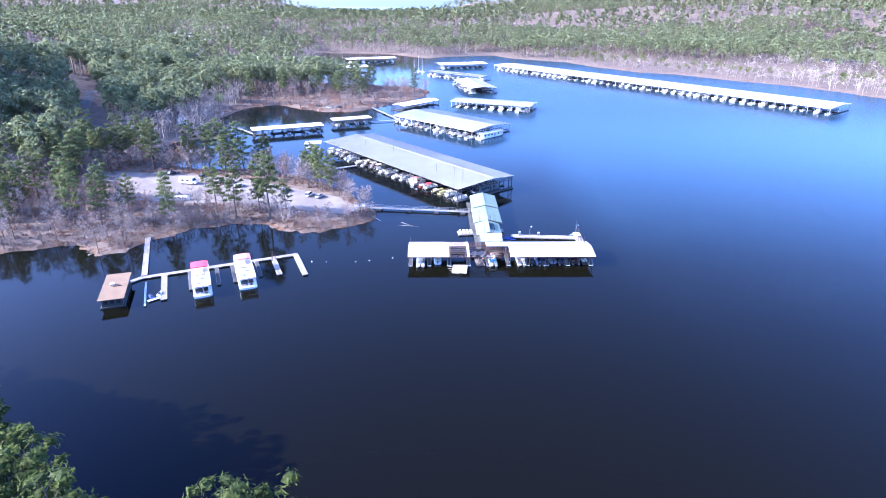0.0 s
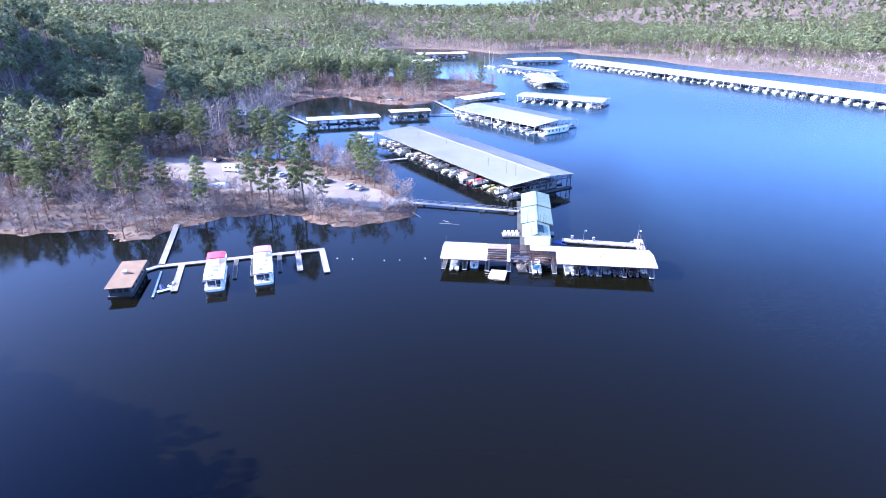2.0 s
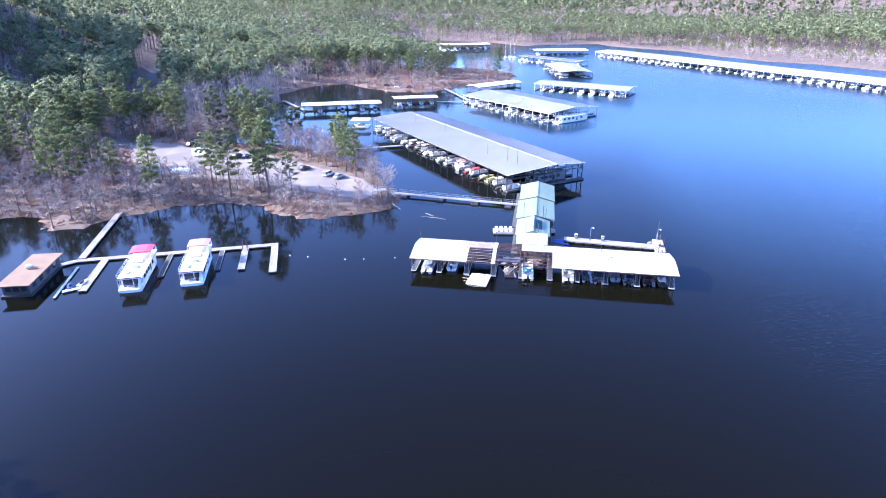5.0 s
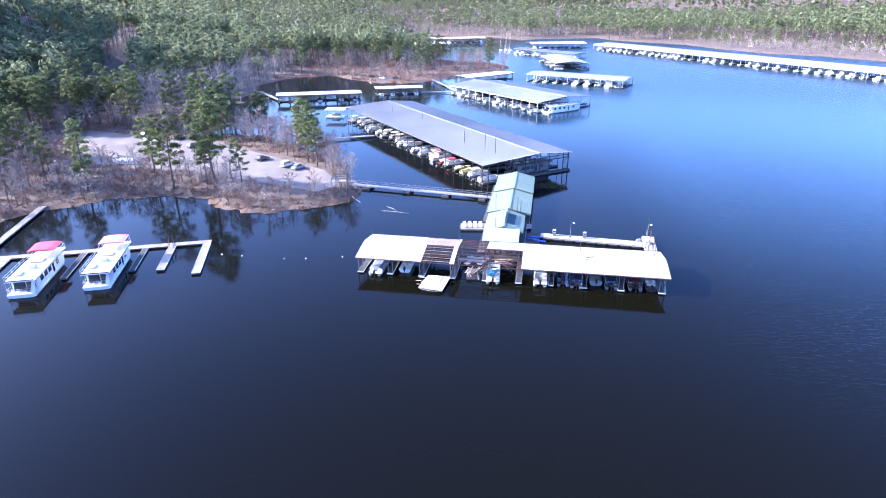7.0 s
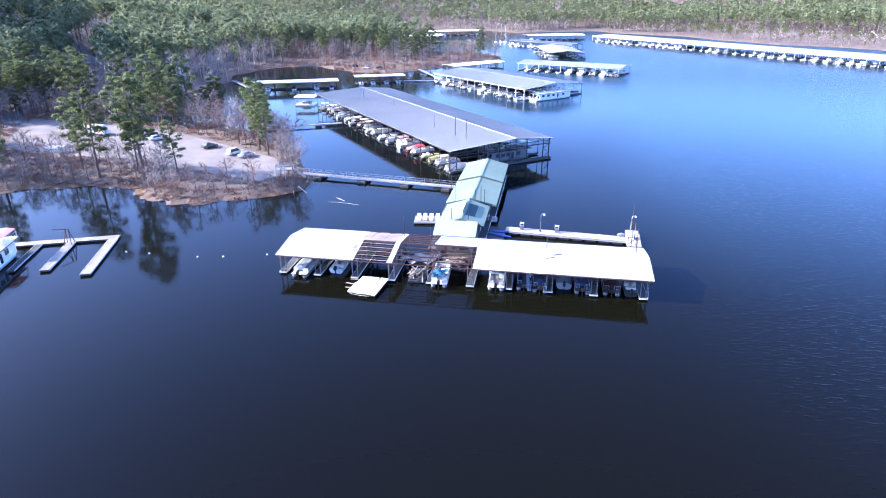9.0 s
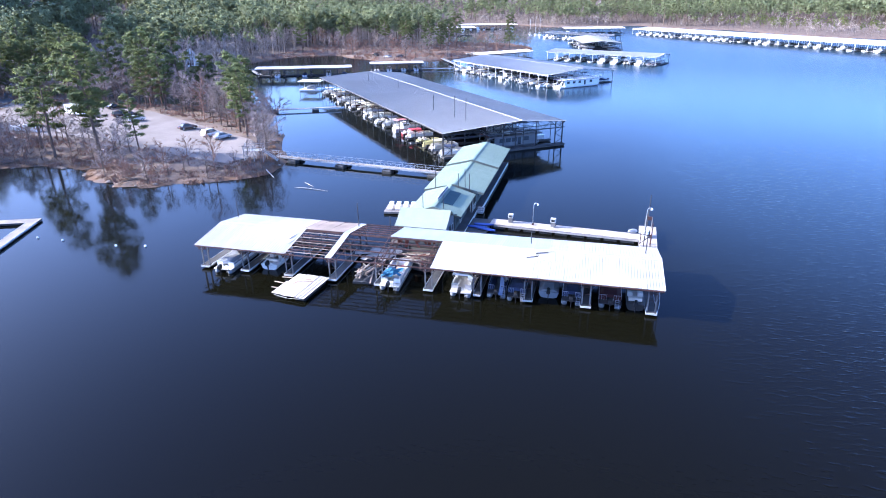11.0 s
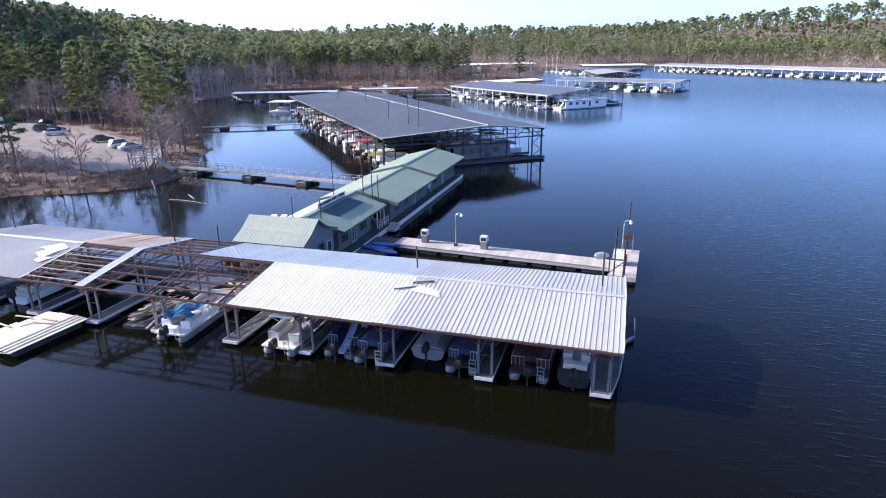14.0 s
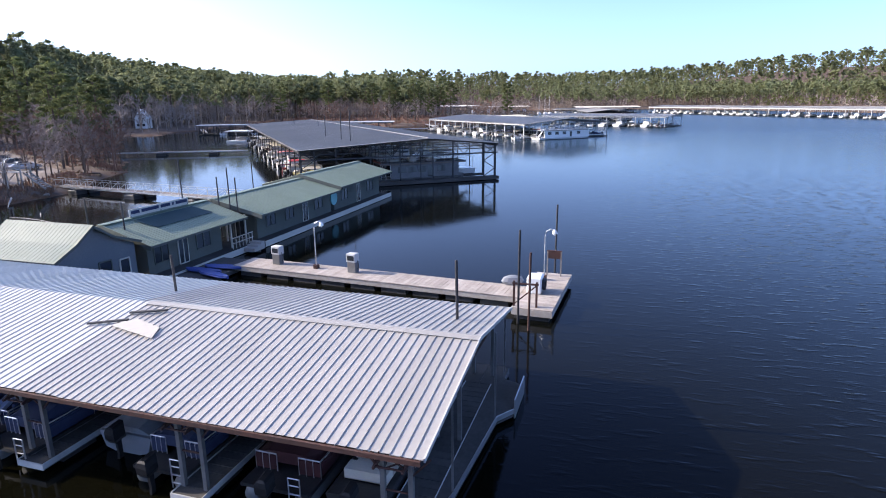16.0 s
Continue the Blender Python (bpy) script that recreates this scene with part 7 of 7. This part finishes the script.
for x, ln, w in ((6.3, 17, 0.75), (9.6, 0, 0), (37.2, 13.0, 0.7), (PL - 0.75, 16.0, 0.75), (13.2, 13.5, 0.5), (25.0, 13.0, 0.55), (20.5, 13.0, 0.5), (32.0, 12.0, 0.5)):
    if ln:
        bm = bm_new()
        box(bm, x - w, x + w, -ln, -0.9, 0.08, 0.36)
        part("finger_frame", bm, GREYDECK, PIER)
        boards(PIER, x - w, x + w, -ln, -0.92, 0.4, DECK if w > 0.6 else GREYDECK, 0.7)
        for e in (-w - 0.04, w):
            bm = bm_new()
            box(bm, x + e, x + e + 0.04, -ln, -0.92, 0.22, 0.44)
            part("edge_strip", bm, PALESTEEL, PIER)
gangway((-143.8, 23.5), (-131.8, -6.2), (), "timber walkway from the shore to the pier", rail=False, z=0.6)
houseboat(PIER.matrix_basis @ pose(16.1, -19.2, 0), RED, "white houseboat with a red upper canopy", canopy_y=(10.6, 15.0))
houseboat(PIER.matrix_basis @ pose(27.9, -18.7, 0), PINK, "white houseboat with a sun-bleached pink canopy", canopy_y=(11.3, 15.4))
for a, b, w, lb in (((-129.7, -10.0), (-123.8, -24.0), 0.22, "slim pale floating walk beside the hut"), ((-121.0, -18.4), (-124.2, -21.4), 0.5, "pale floating ramp for the jet skis")):
    ln = math.hypot(b[0] - a[0], b[1] - a[1])
    ob = thing("floating_walk", pose(a[0], a[1], 0, 0, 0, ang(a, b)), lb, "dock float", "slim floats at the pier")
    bm = bm_new()
    box(bm, 0, ln, -w, w, -0.1, 0.26)
    part("float", bm, FLOAT, ob, bevel=0.04)
    bm = bm_new()
    box(bm, 0, ln, -w - 0.04, w + 0.04, 0.26, 0.34)
    part("deck", bm, PALESTEEL, ob)
# slender boat lift with a hoist
HOIST = thing("boat_hoist", PIER.matrix_basis @ pose(37.2, -1.0, 0), "rusty boat hoist frame on the pier", "hoist")
bm = bm_new()
for s in (-0.6, 0.6):
    beam(bm, (s, 0, 0.4), (s * 0.4, -0.5, 3.0), 0.1)
    beam(bm, (s, -1.6, 0.4), (s * 0.4, -0.5, 3.0), 0.1)
beam(bm, (0, -0.5, 3.0), (-1.8, -1.6, 3.5), 0.1)
part("frame", bm, RUST, HOIST)
for k, (x, y, mt, lb) in enumerate(((3.6, -15.2, TARP, "blue and black jet ski at the pier"), (4.9, -14.4, GELCOAT, "white jet ski at the pier"))):
    j = thing("jet_ski", PIER.matrix_basis @ pose(x, y, 0, 0, 0, 20 - 35 * k), lb, "jet ski", "jet skis")
    part("hull", hull_bm(2.9, 1.1, 0.5), mt, j)
    bm = bm_new()
    box(bm, -0.22, 0.22, 0.5, 1.7, 0.6, 0.95)
    part("seat", bm, BLACK, j, bevel=0.06)
    bm = bm_new()
    beam(bm, (-0.35, 1.85, 1.1), (0.35, 1.85, 1.1), 0.06)
    beam(bm, (0, 1.95, 0.6), (0, 1.85, 1.1), 0.12)
    part("handlebar", bm, BLACK, j)

# floating hut
HUT = thing("floating_hut", pose(-134.2, -17.4, 0, 0, 0, 18.6), "floating hut with a tan shingle roof", "hut")
bm = bm_new()
box(bm, -2.9, 2.9, -7.7, 7.6, -0.2, 0.4)
part("float", bm, FLOAT, HUT)
bm = bm_new()
box(bm, -2.5, 2.5, -7.2, 7.2, 0.4, 2.7)
part("wall", bm, GREYDECK, HUT)
bm = bm_new()
slab(bm, [(-3.1, -8.2, 2.85), (3.1, -8.2, 2.75), (3.1, 8.0, 2.95), (-3.1, 8.0, 3.05)], 0.2)
part("roof", bm, TANROOF, HUT)
for k in range(3):
    bm = bm_new()
    box(bm, -2.0 + k * 1.5, -1.0 + k * 1.5, -7.24, -7.2, 1.1, 2.2)
    part("window", bm, GLASS, HUT)
for k in range(4):
    bm = bm_new()
    box(bm, 2.5, 2.54, -5.8 + k * 3.1, -4.3 + k * 3.1, 1.1, 2.2)
    part("window", bm, GLASS, HUT)
bm = bm_new()
box(bm, -1.2, -0.2, 0.2, 1.2, 3.0, 3.5)
part("vent_box", bm, GELCOAT, HUT, bevel=0.04)
bm = bm_new()
box(bm, -0.4, 1.6, -0.5, -0.1, 2.95, 3.1)
part("roof_pipe", bm, RUST, HUT)
gangway((-134.6, -10.5), (-132.0, -7.0), (), "short plank from the pier to the hut", rail=False, z=0.45)

for x, y in ((-85.7, 4.2), (-81.3, 4.2), (-72.3, 4.2), (-68.1, 5.0), (-61.2, 7.0)):
    bm = bm_new()
    bmesh.ops.create_uvsphere(bm, u_segments=10, v_segments=7, radius=0.17)
    ob = part("buoy", bm, GELCOAT, smooth=True)
    ob.matrix_basis = pose(x, y, 0.08)
    tagged(ob, "white marker buoy floating on the lake", "buoy", "buoys")


# ---- cars on the lot ----
def car(m, paint, label, length=4.6, tall=1.5, van=False):
    c = thing("car", m, label, "car", "parked cars")
    w = 1.82
    bm = bm_new()
    rings = []
    for y, z0, z1, ww in ((0, 0.45, 0.8, 0.86), (0.25, 0.3, 0.95, 0.96), (length * 0.3, 0.28, 1.0, 1), (length * 0.7, 0.28, 0.98, 1), (length * 0.93, 0.3, 0.82, 0.95), (length, 0.45, 0.68, 0.82)):
        h = w / 2 * ww
        rings.append([(-h * 0.94, y, z0), (h * 0.94, y, z0), (h, y, (z0 + z1) / 2), (h * 0.93, y, z1), (-h * 0.93, y, z1), (-h, y, (z0 + z1) / 2)])
    loft(bm, rings)
    part("body", bm, paint, c)
    back = 0.1 if van else length * 0.16
    bm = bm_new()
    rings = [[(-w * a, y, 0.95), (w * a, y, 0.95), (w * b, y, z), (-w * b, y, z)] for y, a, b, z in ((back, 0.46, 0.44, 1.0), (back + 0.5, 0.46, 0.39, tall), (length * 0.55, 0.46, 0.39, tall), (length * 0.74, 0.46, 0.44, 0.98))]
    loft(bm, rings)
    part("cabin_glass", bm, GLASS, c)
    bm = bm_new()
    slab(bm, [(-w * 0.385, back + 0.45, tall + 0.03), (w * 0.385, back + 0.45, tall + 0.03), (w * 0.385, length * 0.56, tall + 0.03), (-w * 0.385, length * 0.56, tall + 0.03)], 0.07)
    part("roof", bm, paint, c)
    for s in (-1, 1):
        for y in (length * 0.19, length * 0.8):
            bm = bm_new()
            tube(bm, [(s * (w / 2 - 0.2), y, 0.33), (s * (w / 2 + 0.01), y, 0.33)], 0.33, 14)
            wheel = part("wheel", bm, BLACK, c)
            bm = bm_new()
            tube(bm, [(s * (w / 2 + 0.005), y, 0.33), (s * (w / 2 + 0.025), y, 0.33)], 0.2, 10)
            part("rim", bm, ALU, wheel)
    for s in (-1, 1):
        bm = bm_new()
        box(bm, s * 0.6 - 0.16, s * 0.6 + 0.16, length - 0.1, length - 0.01, 0.6, 0.74)
        part("headlight", bm, GELCOAT, c)
        bm = bm_new()
        box(bm, s * 0.66 - 0.13, s * 0.66 + 0.13, 0.0, 0.08, 0.7, 0.84)
        part("tail_light", bm, REDGEL, c)
    return c


def paint(name, col):
    return mat(name, col, None, 0.25, 0.2, clear=0.6, bump=0)


P_BLACK, P_SILVER, P_WHITE, P_BROWN = paint("black_car_paint", (0.02, 0.02, 0.022)), paint("silver_car_paint", (0.5, 0.5, 0.52)), paint("white_car_paint", (0.75, 0.75, 0.74)), paint("brown_car_paint", (0.12, 0.07, 0.05))
for x, y, a, p, lb, van in ((-166, 95, 70, P_BLACK, "black pickup-like car on the gravel lot", True), (-151, 92, 75, P_BLACK, "black car parked on the gravel lot", False), (-139.5, 81.0, 62, P_BROWN, "dark brown car parked on gravel", True),
                            (-136.5, 81.5, 60, P_BLACK, "black car parked by the trees", False), (-130.6, 76.2, 62, P_WHITE, "white car parked on the gravel lot", False), (-109.8, 69.6, 60, P_BROWN, "dark brown car parked near the trees", False),
                            (-98.8, 63.6, 72, P_WHITE, "white car parked near the gangway", True), (-94.5, 61.6, 70, P_SILVER, "silver car parked near the gangway", False)):
    car(pose(x, y, 1.41, 0, 0, a - 90), p, lb, 4.6 if not van else 4.9, 1.5 if not van else 1.75, van)
CAMPER = thing("motorhome", pose(-156, 83, 1.41, 0, 0, -100), "white motorhome parked on the gravel lot", "motorhome")
bm = bm_new()
box(bm, -1.2, 1.2, 0, 6.2, 0.5, 3.0)
part("body", bm, GELCOAT, CAMPER, bevel=0.08)
bm = bm_new()
box(bm, -1.1, 1.1, 6.2, 7.6, 0.5, 1.7)
part("bonnet", bm, GELCOAT, CAMPER, bevel=0.1)
bm = bm_new()
slab(bm, [(-1.05, 6.22, 2.5), (1.05, 6.22, 2.5), (1.05, 6.9, 1.72), (-1.05, 6.9, 1.72)], 0.05)
part("windshield", bm, GLASS, CAMPER)
for s in (-1, 1):
    for y in (1.2, 3.4):
        bm = bm_new()
        box(bm, s * 1.21 - 0.02, s * 1.21 + 0.02, y, y + 1.3, 1.6, 2.3)
        part("window", bm, GLASS, CAMPER)
    for y in (1.4, 6.6):
        bm = bm_new()
        tube(bm, [(s * 0.9, y, 0.4), (s * 1.18, y, 0.4)], 0.4, 14)
        part("wheel", bm, BLACK, CAMPER)
TRAIL = thing("boat_trailer_load", pose(-144, 61, 1.41, 0, 0, 100), "white boat under a cover parked on its trailer", "boat")
part("hull", hull_bm(7.5, 2.5, 1.3), GELCOAT, TRAIL)
bm = bm_new()
box(bm, -1.0, 1.0, 0.5, 5.0, 1.35, 1.75)
part("cover", bm, GELCOAT, TRAIL, bevel=0.15)



def cottage(m, w, l, eave, ridge, label, roofm):
    """A small gabled house, its ridge along y."""
    c = thing("cottage", m, label, "house", "cottages")
    bm = bm_new()
    prof = [(-w / 2, -0.6), (w / 2, -0.6), (w / 2, eave), (0, ridge), (-w / 2, eave)]
    loft(bm, [[(x, y, z) for x, z in prof] for y in (-l / 2, l / 2)])
    part("wall", bm, GELCOAT, c)
    for q in (-1, 1):
        bm = bm_new()
        slope = (ridge - eave) / (w / 2)
        slab(bm, [(q * (w / 2 + 0.4), -l / 2 - 0.3, eave - 0.4 * slope + 0.15), (q * (w / 2 + 0.4), l / 2 + 0.3, eave - 0.4 * slope + 0.15), (0, l / 2 + 0.3, ridge + 0.15), (0, -l / 2 - 0.3, ridge + 0.15)], 0.12)
        part("roof", bm, roofm, c)
    for x0, x1, z0, z1 in ((-w * 0.33, -w * 0.12, 1.0, 2.1), (w * 0.12, w * 0.33, 1.0, 2.1)):
        bm = bm_new()
        box(bm, x0, x1, -l / 2 - 0.03, -l / 2, z0, z1)
        part("window", bm, GLASS, c)
    bm = bm_new()
    box(bm, -w * 0.08, w * 0.08, -l / 2 - 0.04, -l / 2, 0.0, 2.05)
    part("door", bm, RUST, c)
    return c


cottage(pose(-203, 207, on_ground(-203, 207), 0, 0, 25), 5.0, 7.0, 4.2, 8.2, "tall white gabled cabin among the shore trees", GELCOAT)
cottage(pose(-414, 752, on_ground(-414, 752), 0, 0, 70), 7.0, 13.0, 3.0, 5.2, "white cottage in a clearing of the woods", PALE_SHEET)
cottage(pose(-398, 744, on_ground(-398, 744), 0, 0, 60), 5.0, 8.0, 2.6, 4.4, "small white shed in a clearing of the woods", PALE_SHEET)
for x, y, a, p, lb in ((-131, 277, 60, P_BLACK, "black car parked under the trees of the point"), (-122, 273, 75, P_WHITE, "white car parked under the trees of the point"), (-114, 272, 95, P_BROWN, "dark brown car parked under the trees")):
    car(pose(x, y, on_ground(x, y) + 0.02, 0, 0, a), p, lb)

# ---- boats in the sheds ----
rb = random.Random(9)
FLEET = [runabout(on_dock(D3, 5, 1.5, 0, 0), GELCOAT, "white motor boat in a covered slip", 6.4, 2.4),
         runabout(on_dock(D3, 11.5, 1.0, 0, 0), GELCOAT, "white motor boat with a wakeboard tower", 6.6, 2.4, arch=True),
         runabout(on_dock(D3, 18, 1.2, 0, 0), GELCOAT, "white motor boat under a grey cover", 6.8, 2.4, cover=GREYCOVER),
         runabout(on_dock(D3, 24.5, 1.2, 0, 0), GELCOAT, "white motor boat under a navy cover", 6.4, 2.3, cover=NAVY),
         cruiser(on_dock(D3, 31, -0.6, 0, 0), NAVY, "white cabin cruiser with a navy canopy"),
         cruiser(on_dock(D3, 38, -0.6, 0, 0), GELCOAT, "white cabin cruiser with a white canopy"),
         pontoon(on_dock(D3, 44, 0.5, 0, 0), GELCOAT, GELCOAT, "white pontoon boat with a white canopy", group="moored boats"),
         cruiser(on_dock(D3, 50.5, -0.8, 0, 0), GREYCOVER, "white cabin cruiser with a grey canopy", 9.5, 3.2),
         pontoon(on_dock(D3, 56.5, 0.5, 0, 0), VINYL, MAROON, "maroon pontoon boat with a tan canopy", group="moored boats"),
         pontoon(on_dock(D3, 53.8, 0.7, 0, 0), NAVY, GELCOAT, "white pontoon boat with a navy canopy", group="moored boats")]
COLOUR = [runabout(on_dock(BIG, 93.4, 1.0, 0, 0), YELLOW, "yellow motor boat in a covered slip", 6.2, 2.3, cover=YELLOW),
          cruiser(on_dock(BIG, 75.9, 0.3, 0, 0), PINK, "white cabin cruiser with a faded red canopy in a slip", 7.5, 2.6),
          runabout(on_dock(BIG, 80.4, 0.6, 0, 0), REDGEL, "red motor boat in a covered slip", 6.2, 2.3, arch=True),
          pontoon(on_dock(BIG, 83.9, 0.4, 0, 0), RED, GELCOAT, "white pontoon boat with a red canopy", group="moored boats"),
          runabout(on_dock(BIG, 89.4, 1.0, 0, 0), YELLOW, "yellow and white motor boat in a slip", 5.8, 2.2),
          pontoon(on_dock(BIG, 97.4, 0.8, 0, 0), VINYL, VINYL, "tan pontoon boat with a tan canopy", group="moored boats")]


def moor(d, length, width, bays, y, inv, skip=(), fleet=None, chance=1.0):
    """One boat in each slip of a dock along one side."""
    st = length / bays
    for i in range(bays):
        if i in skip or rb.random() > chance:
            continue
        src = (fleet or FLEET)[rb.randrange(len(fleet or FLEET))]
        off = rb.uniform(0.32, 0.68) * st
        m = on_dock(d, (i * st + off), y + rb.uniform(-1.0, 1.0), 0, 0) if not inv else on_dock(d, i * st + off, width - y - rb.uniform(-1.0, 1.0), 0, 180)
        copy_thing(src, m)


moor(BIG, BL, BW, 20, 0.9, False, skip=(14, 15, 16, 17, 18), fleet=[FLEET[i] for i in (0, 1, 2, 2, 3, 6, 8, 9, 8)])
moor(BIG, BL, BW, 20, 1.6, False, skip=(14, 15, 16, 17, 18), fleet=FLEET[:3] + FLEET[8:], chance=0.45)
moor(BIG, BL, BW, 20, 1.0, True, skip=(19,), fleet=FLEET[4:])
moor(D2, 69.6, 34, 12, -0.5, False)
moor(D2, 69.6, 34, 12, 0.5, True)
moor(D2, 69.6, 34, 12, 1.0, False, fleet=FLEET[:4] + FLEET[8:], chance=0.6)
moor(D3, 59.6, 21, 9, 0.5, True)
moor(D1, 40.6, 11, 7, 1.0, False, chance=0.6, fleet=FLEET[:4])
moor(D1B, 24, 9.5, 4, 0.2, False, fleet=FLEET[:4])
moor(D4, 60, 24.5, 11, 0.0, True)
moor(D4, 60, 24.5, 11, 0.0, False)
moor(D5, 71, 15, 13, 0.0, False, chance=0.8)
moor(D6, 56, 26, 8, 0.0, False)
moor(LONG, 349, 33, 46, 2.6, False, fleet=[FLEET[i] for i in (4, 5, 3, 7, 5, 2)])
moor(LONG, 349, 33, 46, 2.2, False, fleet=[FLEET[i] for i in (0, 1, 6, 2)], chance=0.65)
moor(DP, 62, 24, 8, 0.0, False)
houseboat(on_dock(D2, 71.5, 3, 0, 0) @ pose(0, 0, 0, 0, 0, 0), None, "long white houseboat moored across the end of the shed", 21.0, 5.0, group="houseboats by the sheds")
# body set to grey to put the shed's shade into its colour
houseboat(on_dock(BIG, BL - 4.6, 12.2, 0, 0), None, "houseboat under the end of the big shed, greyed for shade", 15.0, 4.6, group="houseboats by the sheds", body=STEEL)
COVER = thing("covered_float", pose(-112.5, 151.5, 0, 0, 0, 8), "small float with a flat white roof on posts", "float")
bm = bm_new()
box(bm, -3.9, 3.9, -3.2, 3.2, 0.0, 0.55)
part("deck", bm, GELCOAT, COVER, bevel=0.05)
bm = bm_new()
slab(bm, [(-4.3, -3.6, 3.5), (4.3, -3.6, 3.5), (4.3, 3.6, 3.6), (-4.3, 3.6, 3.6)], 0.16)
part("roof", bm, WHITE_SHEET, COVER)
for x in (-3.7, 3.7):
    for y in (-3.0, 3.0):
        bm = bm_new()
        beam(bm, (x, y, 0.5), (x, y, 3.4), 0.12)
        part("post", bm, PALESTEEL, COVER)
bm = bm_new()
box(bm, -1.6, 1.8, -1.2, 1.4, 0.55, 1.5)
part("bench", bm, GREYCOVER, COVER, bevel=0.08)
for y in (-3.1, 3.1):
    bm = bm_new()
    beam(bm, (-3.8, y, 1.45), (3.8, y, 1.45), 0.06)
    part("rail", bm, PALESTEEL, COVER)


def sailboat(m, tall):
    b = thing("sailing_boat", m, "white sailing boat with a bare mast", "boat", "sailing boats")
    part("hull", hull_bm(8.5, 2.7, 0.9), GELCOAT, b)
    bm = bm_new()
    loft(bm, [[(-w, y, 0.95), (w, y, 0.95), (w * 0.8, y, z), (-w * 0.8, y, z)] for y, w, z in ((2.2, 0.9, 1.5), (4.5, 0.85, 1.5), (5.6, 0.5, 1.1))])
    part("cabin", bm, GELCOAT, b)
    bm = bm_new()
    tube(bm, [(0, 4.6, 1.2), (0, 4.6, tall)], [0.12, 0.08], 8)
    part("mast", bm, PALESTEEL, b)
    bm = bm_new()
    tube(bm, [(0, 4.6, 2.2), (0, 1.0, 2.3)], 0.1, 8)
    part("boom", bm, NAVY, b)
    for p in ((0, 8.2, 1.1), (0, 0.2, 1.0)):
        bm = bm_new()
        beam(bm, (0, 4.6, tall - 0.2), p, 0.03)
        part("stay", bm, PALESTEEL, b)


for k, (x, y) in enumerate(((-68, 500), (-63, 502), (-58.5, 499))):
    sailboat(pose(x, y, 0, 0, 0, 18 + 5 * k), (14.5, 16.5, 15.0)[k])
# thin vent pipes standing through the big roof
for wx, wy, tall in ((-82.5, 133.0, 2.4), (-67.6, 119.1, 2.6), (-47.2, 84.4, 3.6), (-39.9, 76.0, 4.9), (-36.5, 72.3, 5.0)):
    bm = bm_new()
    zz = big_roof((BIG.matrix_basis.inverted() @ Vector((wx, wy, 0))).y)
    tube(bm, [(0, 0, zz - 3), (0, 0, zz + tall)], 0.07, 8)
    ob = part("mooring_post", bm, DARKSTEEL)
    ob.matrix_basis = pose(wx, wy, 0)
    tagged(ob, "dark steel post standing through the shed roof", "mooring post", "mooring posts")

# ---- things on the shore by the gangway ----
STAIR = thing("timber_stair", pose(-75.6, 47.6, 1.2, 0, 0, 20), "bleached timber landing with rails and steps at the shore", "stair")
for x in (-1.9, 0.0, 1.9):
    for y in (-1.1, 1.1):
        bm = bm_new()
        beam(bm, (x, y, -0.8), (x, y, 3.4), 0.14)
        part("post", bm, TIMBER, STAIR)
boards(STAIR, -2.0, 2.0, -1.2, 1.2, 2.2, TIMBER, 0.2, across=False, name="deck_board")
for y in (-1.15, 1.15):
    for z in (2.7, 3.2):
        bm = bm_new()
        beam(bm, (-2.0, y, z), (2.0, y, z), 0.07, 0.12)
        part("rail", bm, TIMBER, STAIR)
    bm = bm_new()
    beam(bm, (-1.9, y, 0.2), (0.0, y, 2.1), 0.08)
    part("brace", bm, TIMBER, STAIR)
for k in range(9):
    bm = bm_new()
    box(bm, 2.0 + k * 0.28, 2.3 + k * 0.28, -0.6, 0.6, 1.94 - k * 0.24, 1.99 - k * 0.24)
    part("tread", bm, TIMBER, STAIR)
for y in (-0.62, 0.62):
    bm = bm_new()
    beam(bm, (2.0, y, 2.05), (4.6, y, -0.15), 0.06, 0.24)
    part("stringer", bm, TIMBER, STAIR)


def drift(m, pts, radii, label):
    bm = bm_new()
    tube(bm, pts, radii, 7)
    ob = part("driftwood", bm, TIMBER)
    ob.matrix_basis = m
    return tagged(ob, label, "driftwood", "driftwood")


drift(pose(0, 0, 0), [(-60.8, 35.4, 0.05), (-58.5, 35.3, 0.12), (-56, 35.0, 0.1), (-53.8, 34.6, 0.02)], [0.03, 0.05, 0.04, 0.02], "pale fallen branch floating by the shore")
drift(pose(0, 0, 0), [(-60.2, 38.6, 0.05), (-58.8, 37.5, 0.1), (-57.3, 36.3, 0.1)], [0.03, 0.05, 0.02], "pale forked branch lying in the water")
drift(pose(0, 0, 0), [(-70.8, 43.4, 0.6), (-68.9, 41.6, 0.3), (-67.6, 40.4, 0.05)], [0.12, 0.09, 0.05], "fallen pale trunk reaching into the lake")
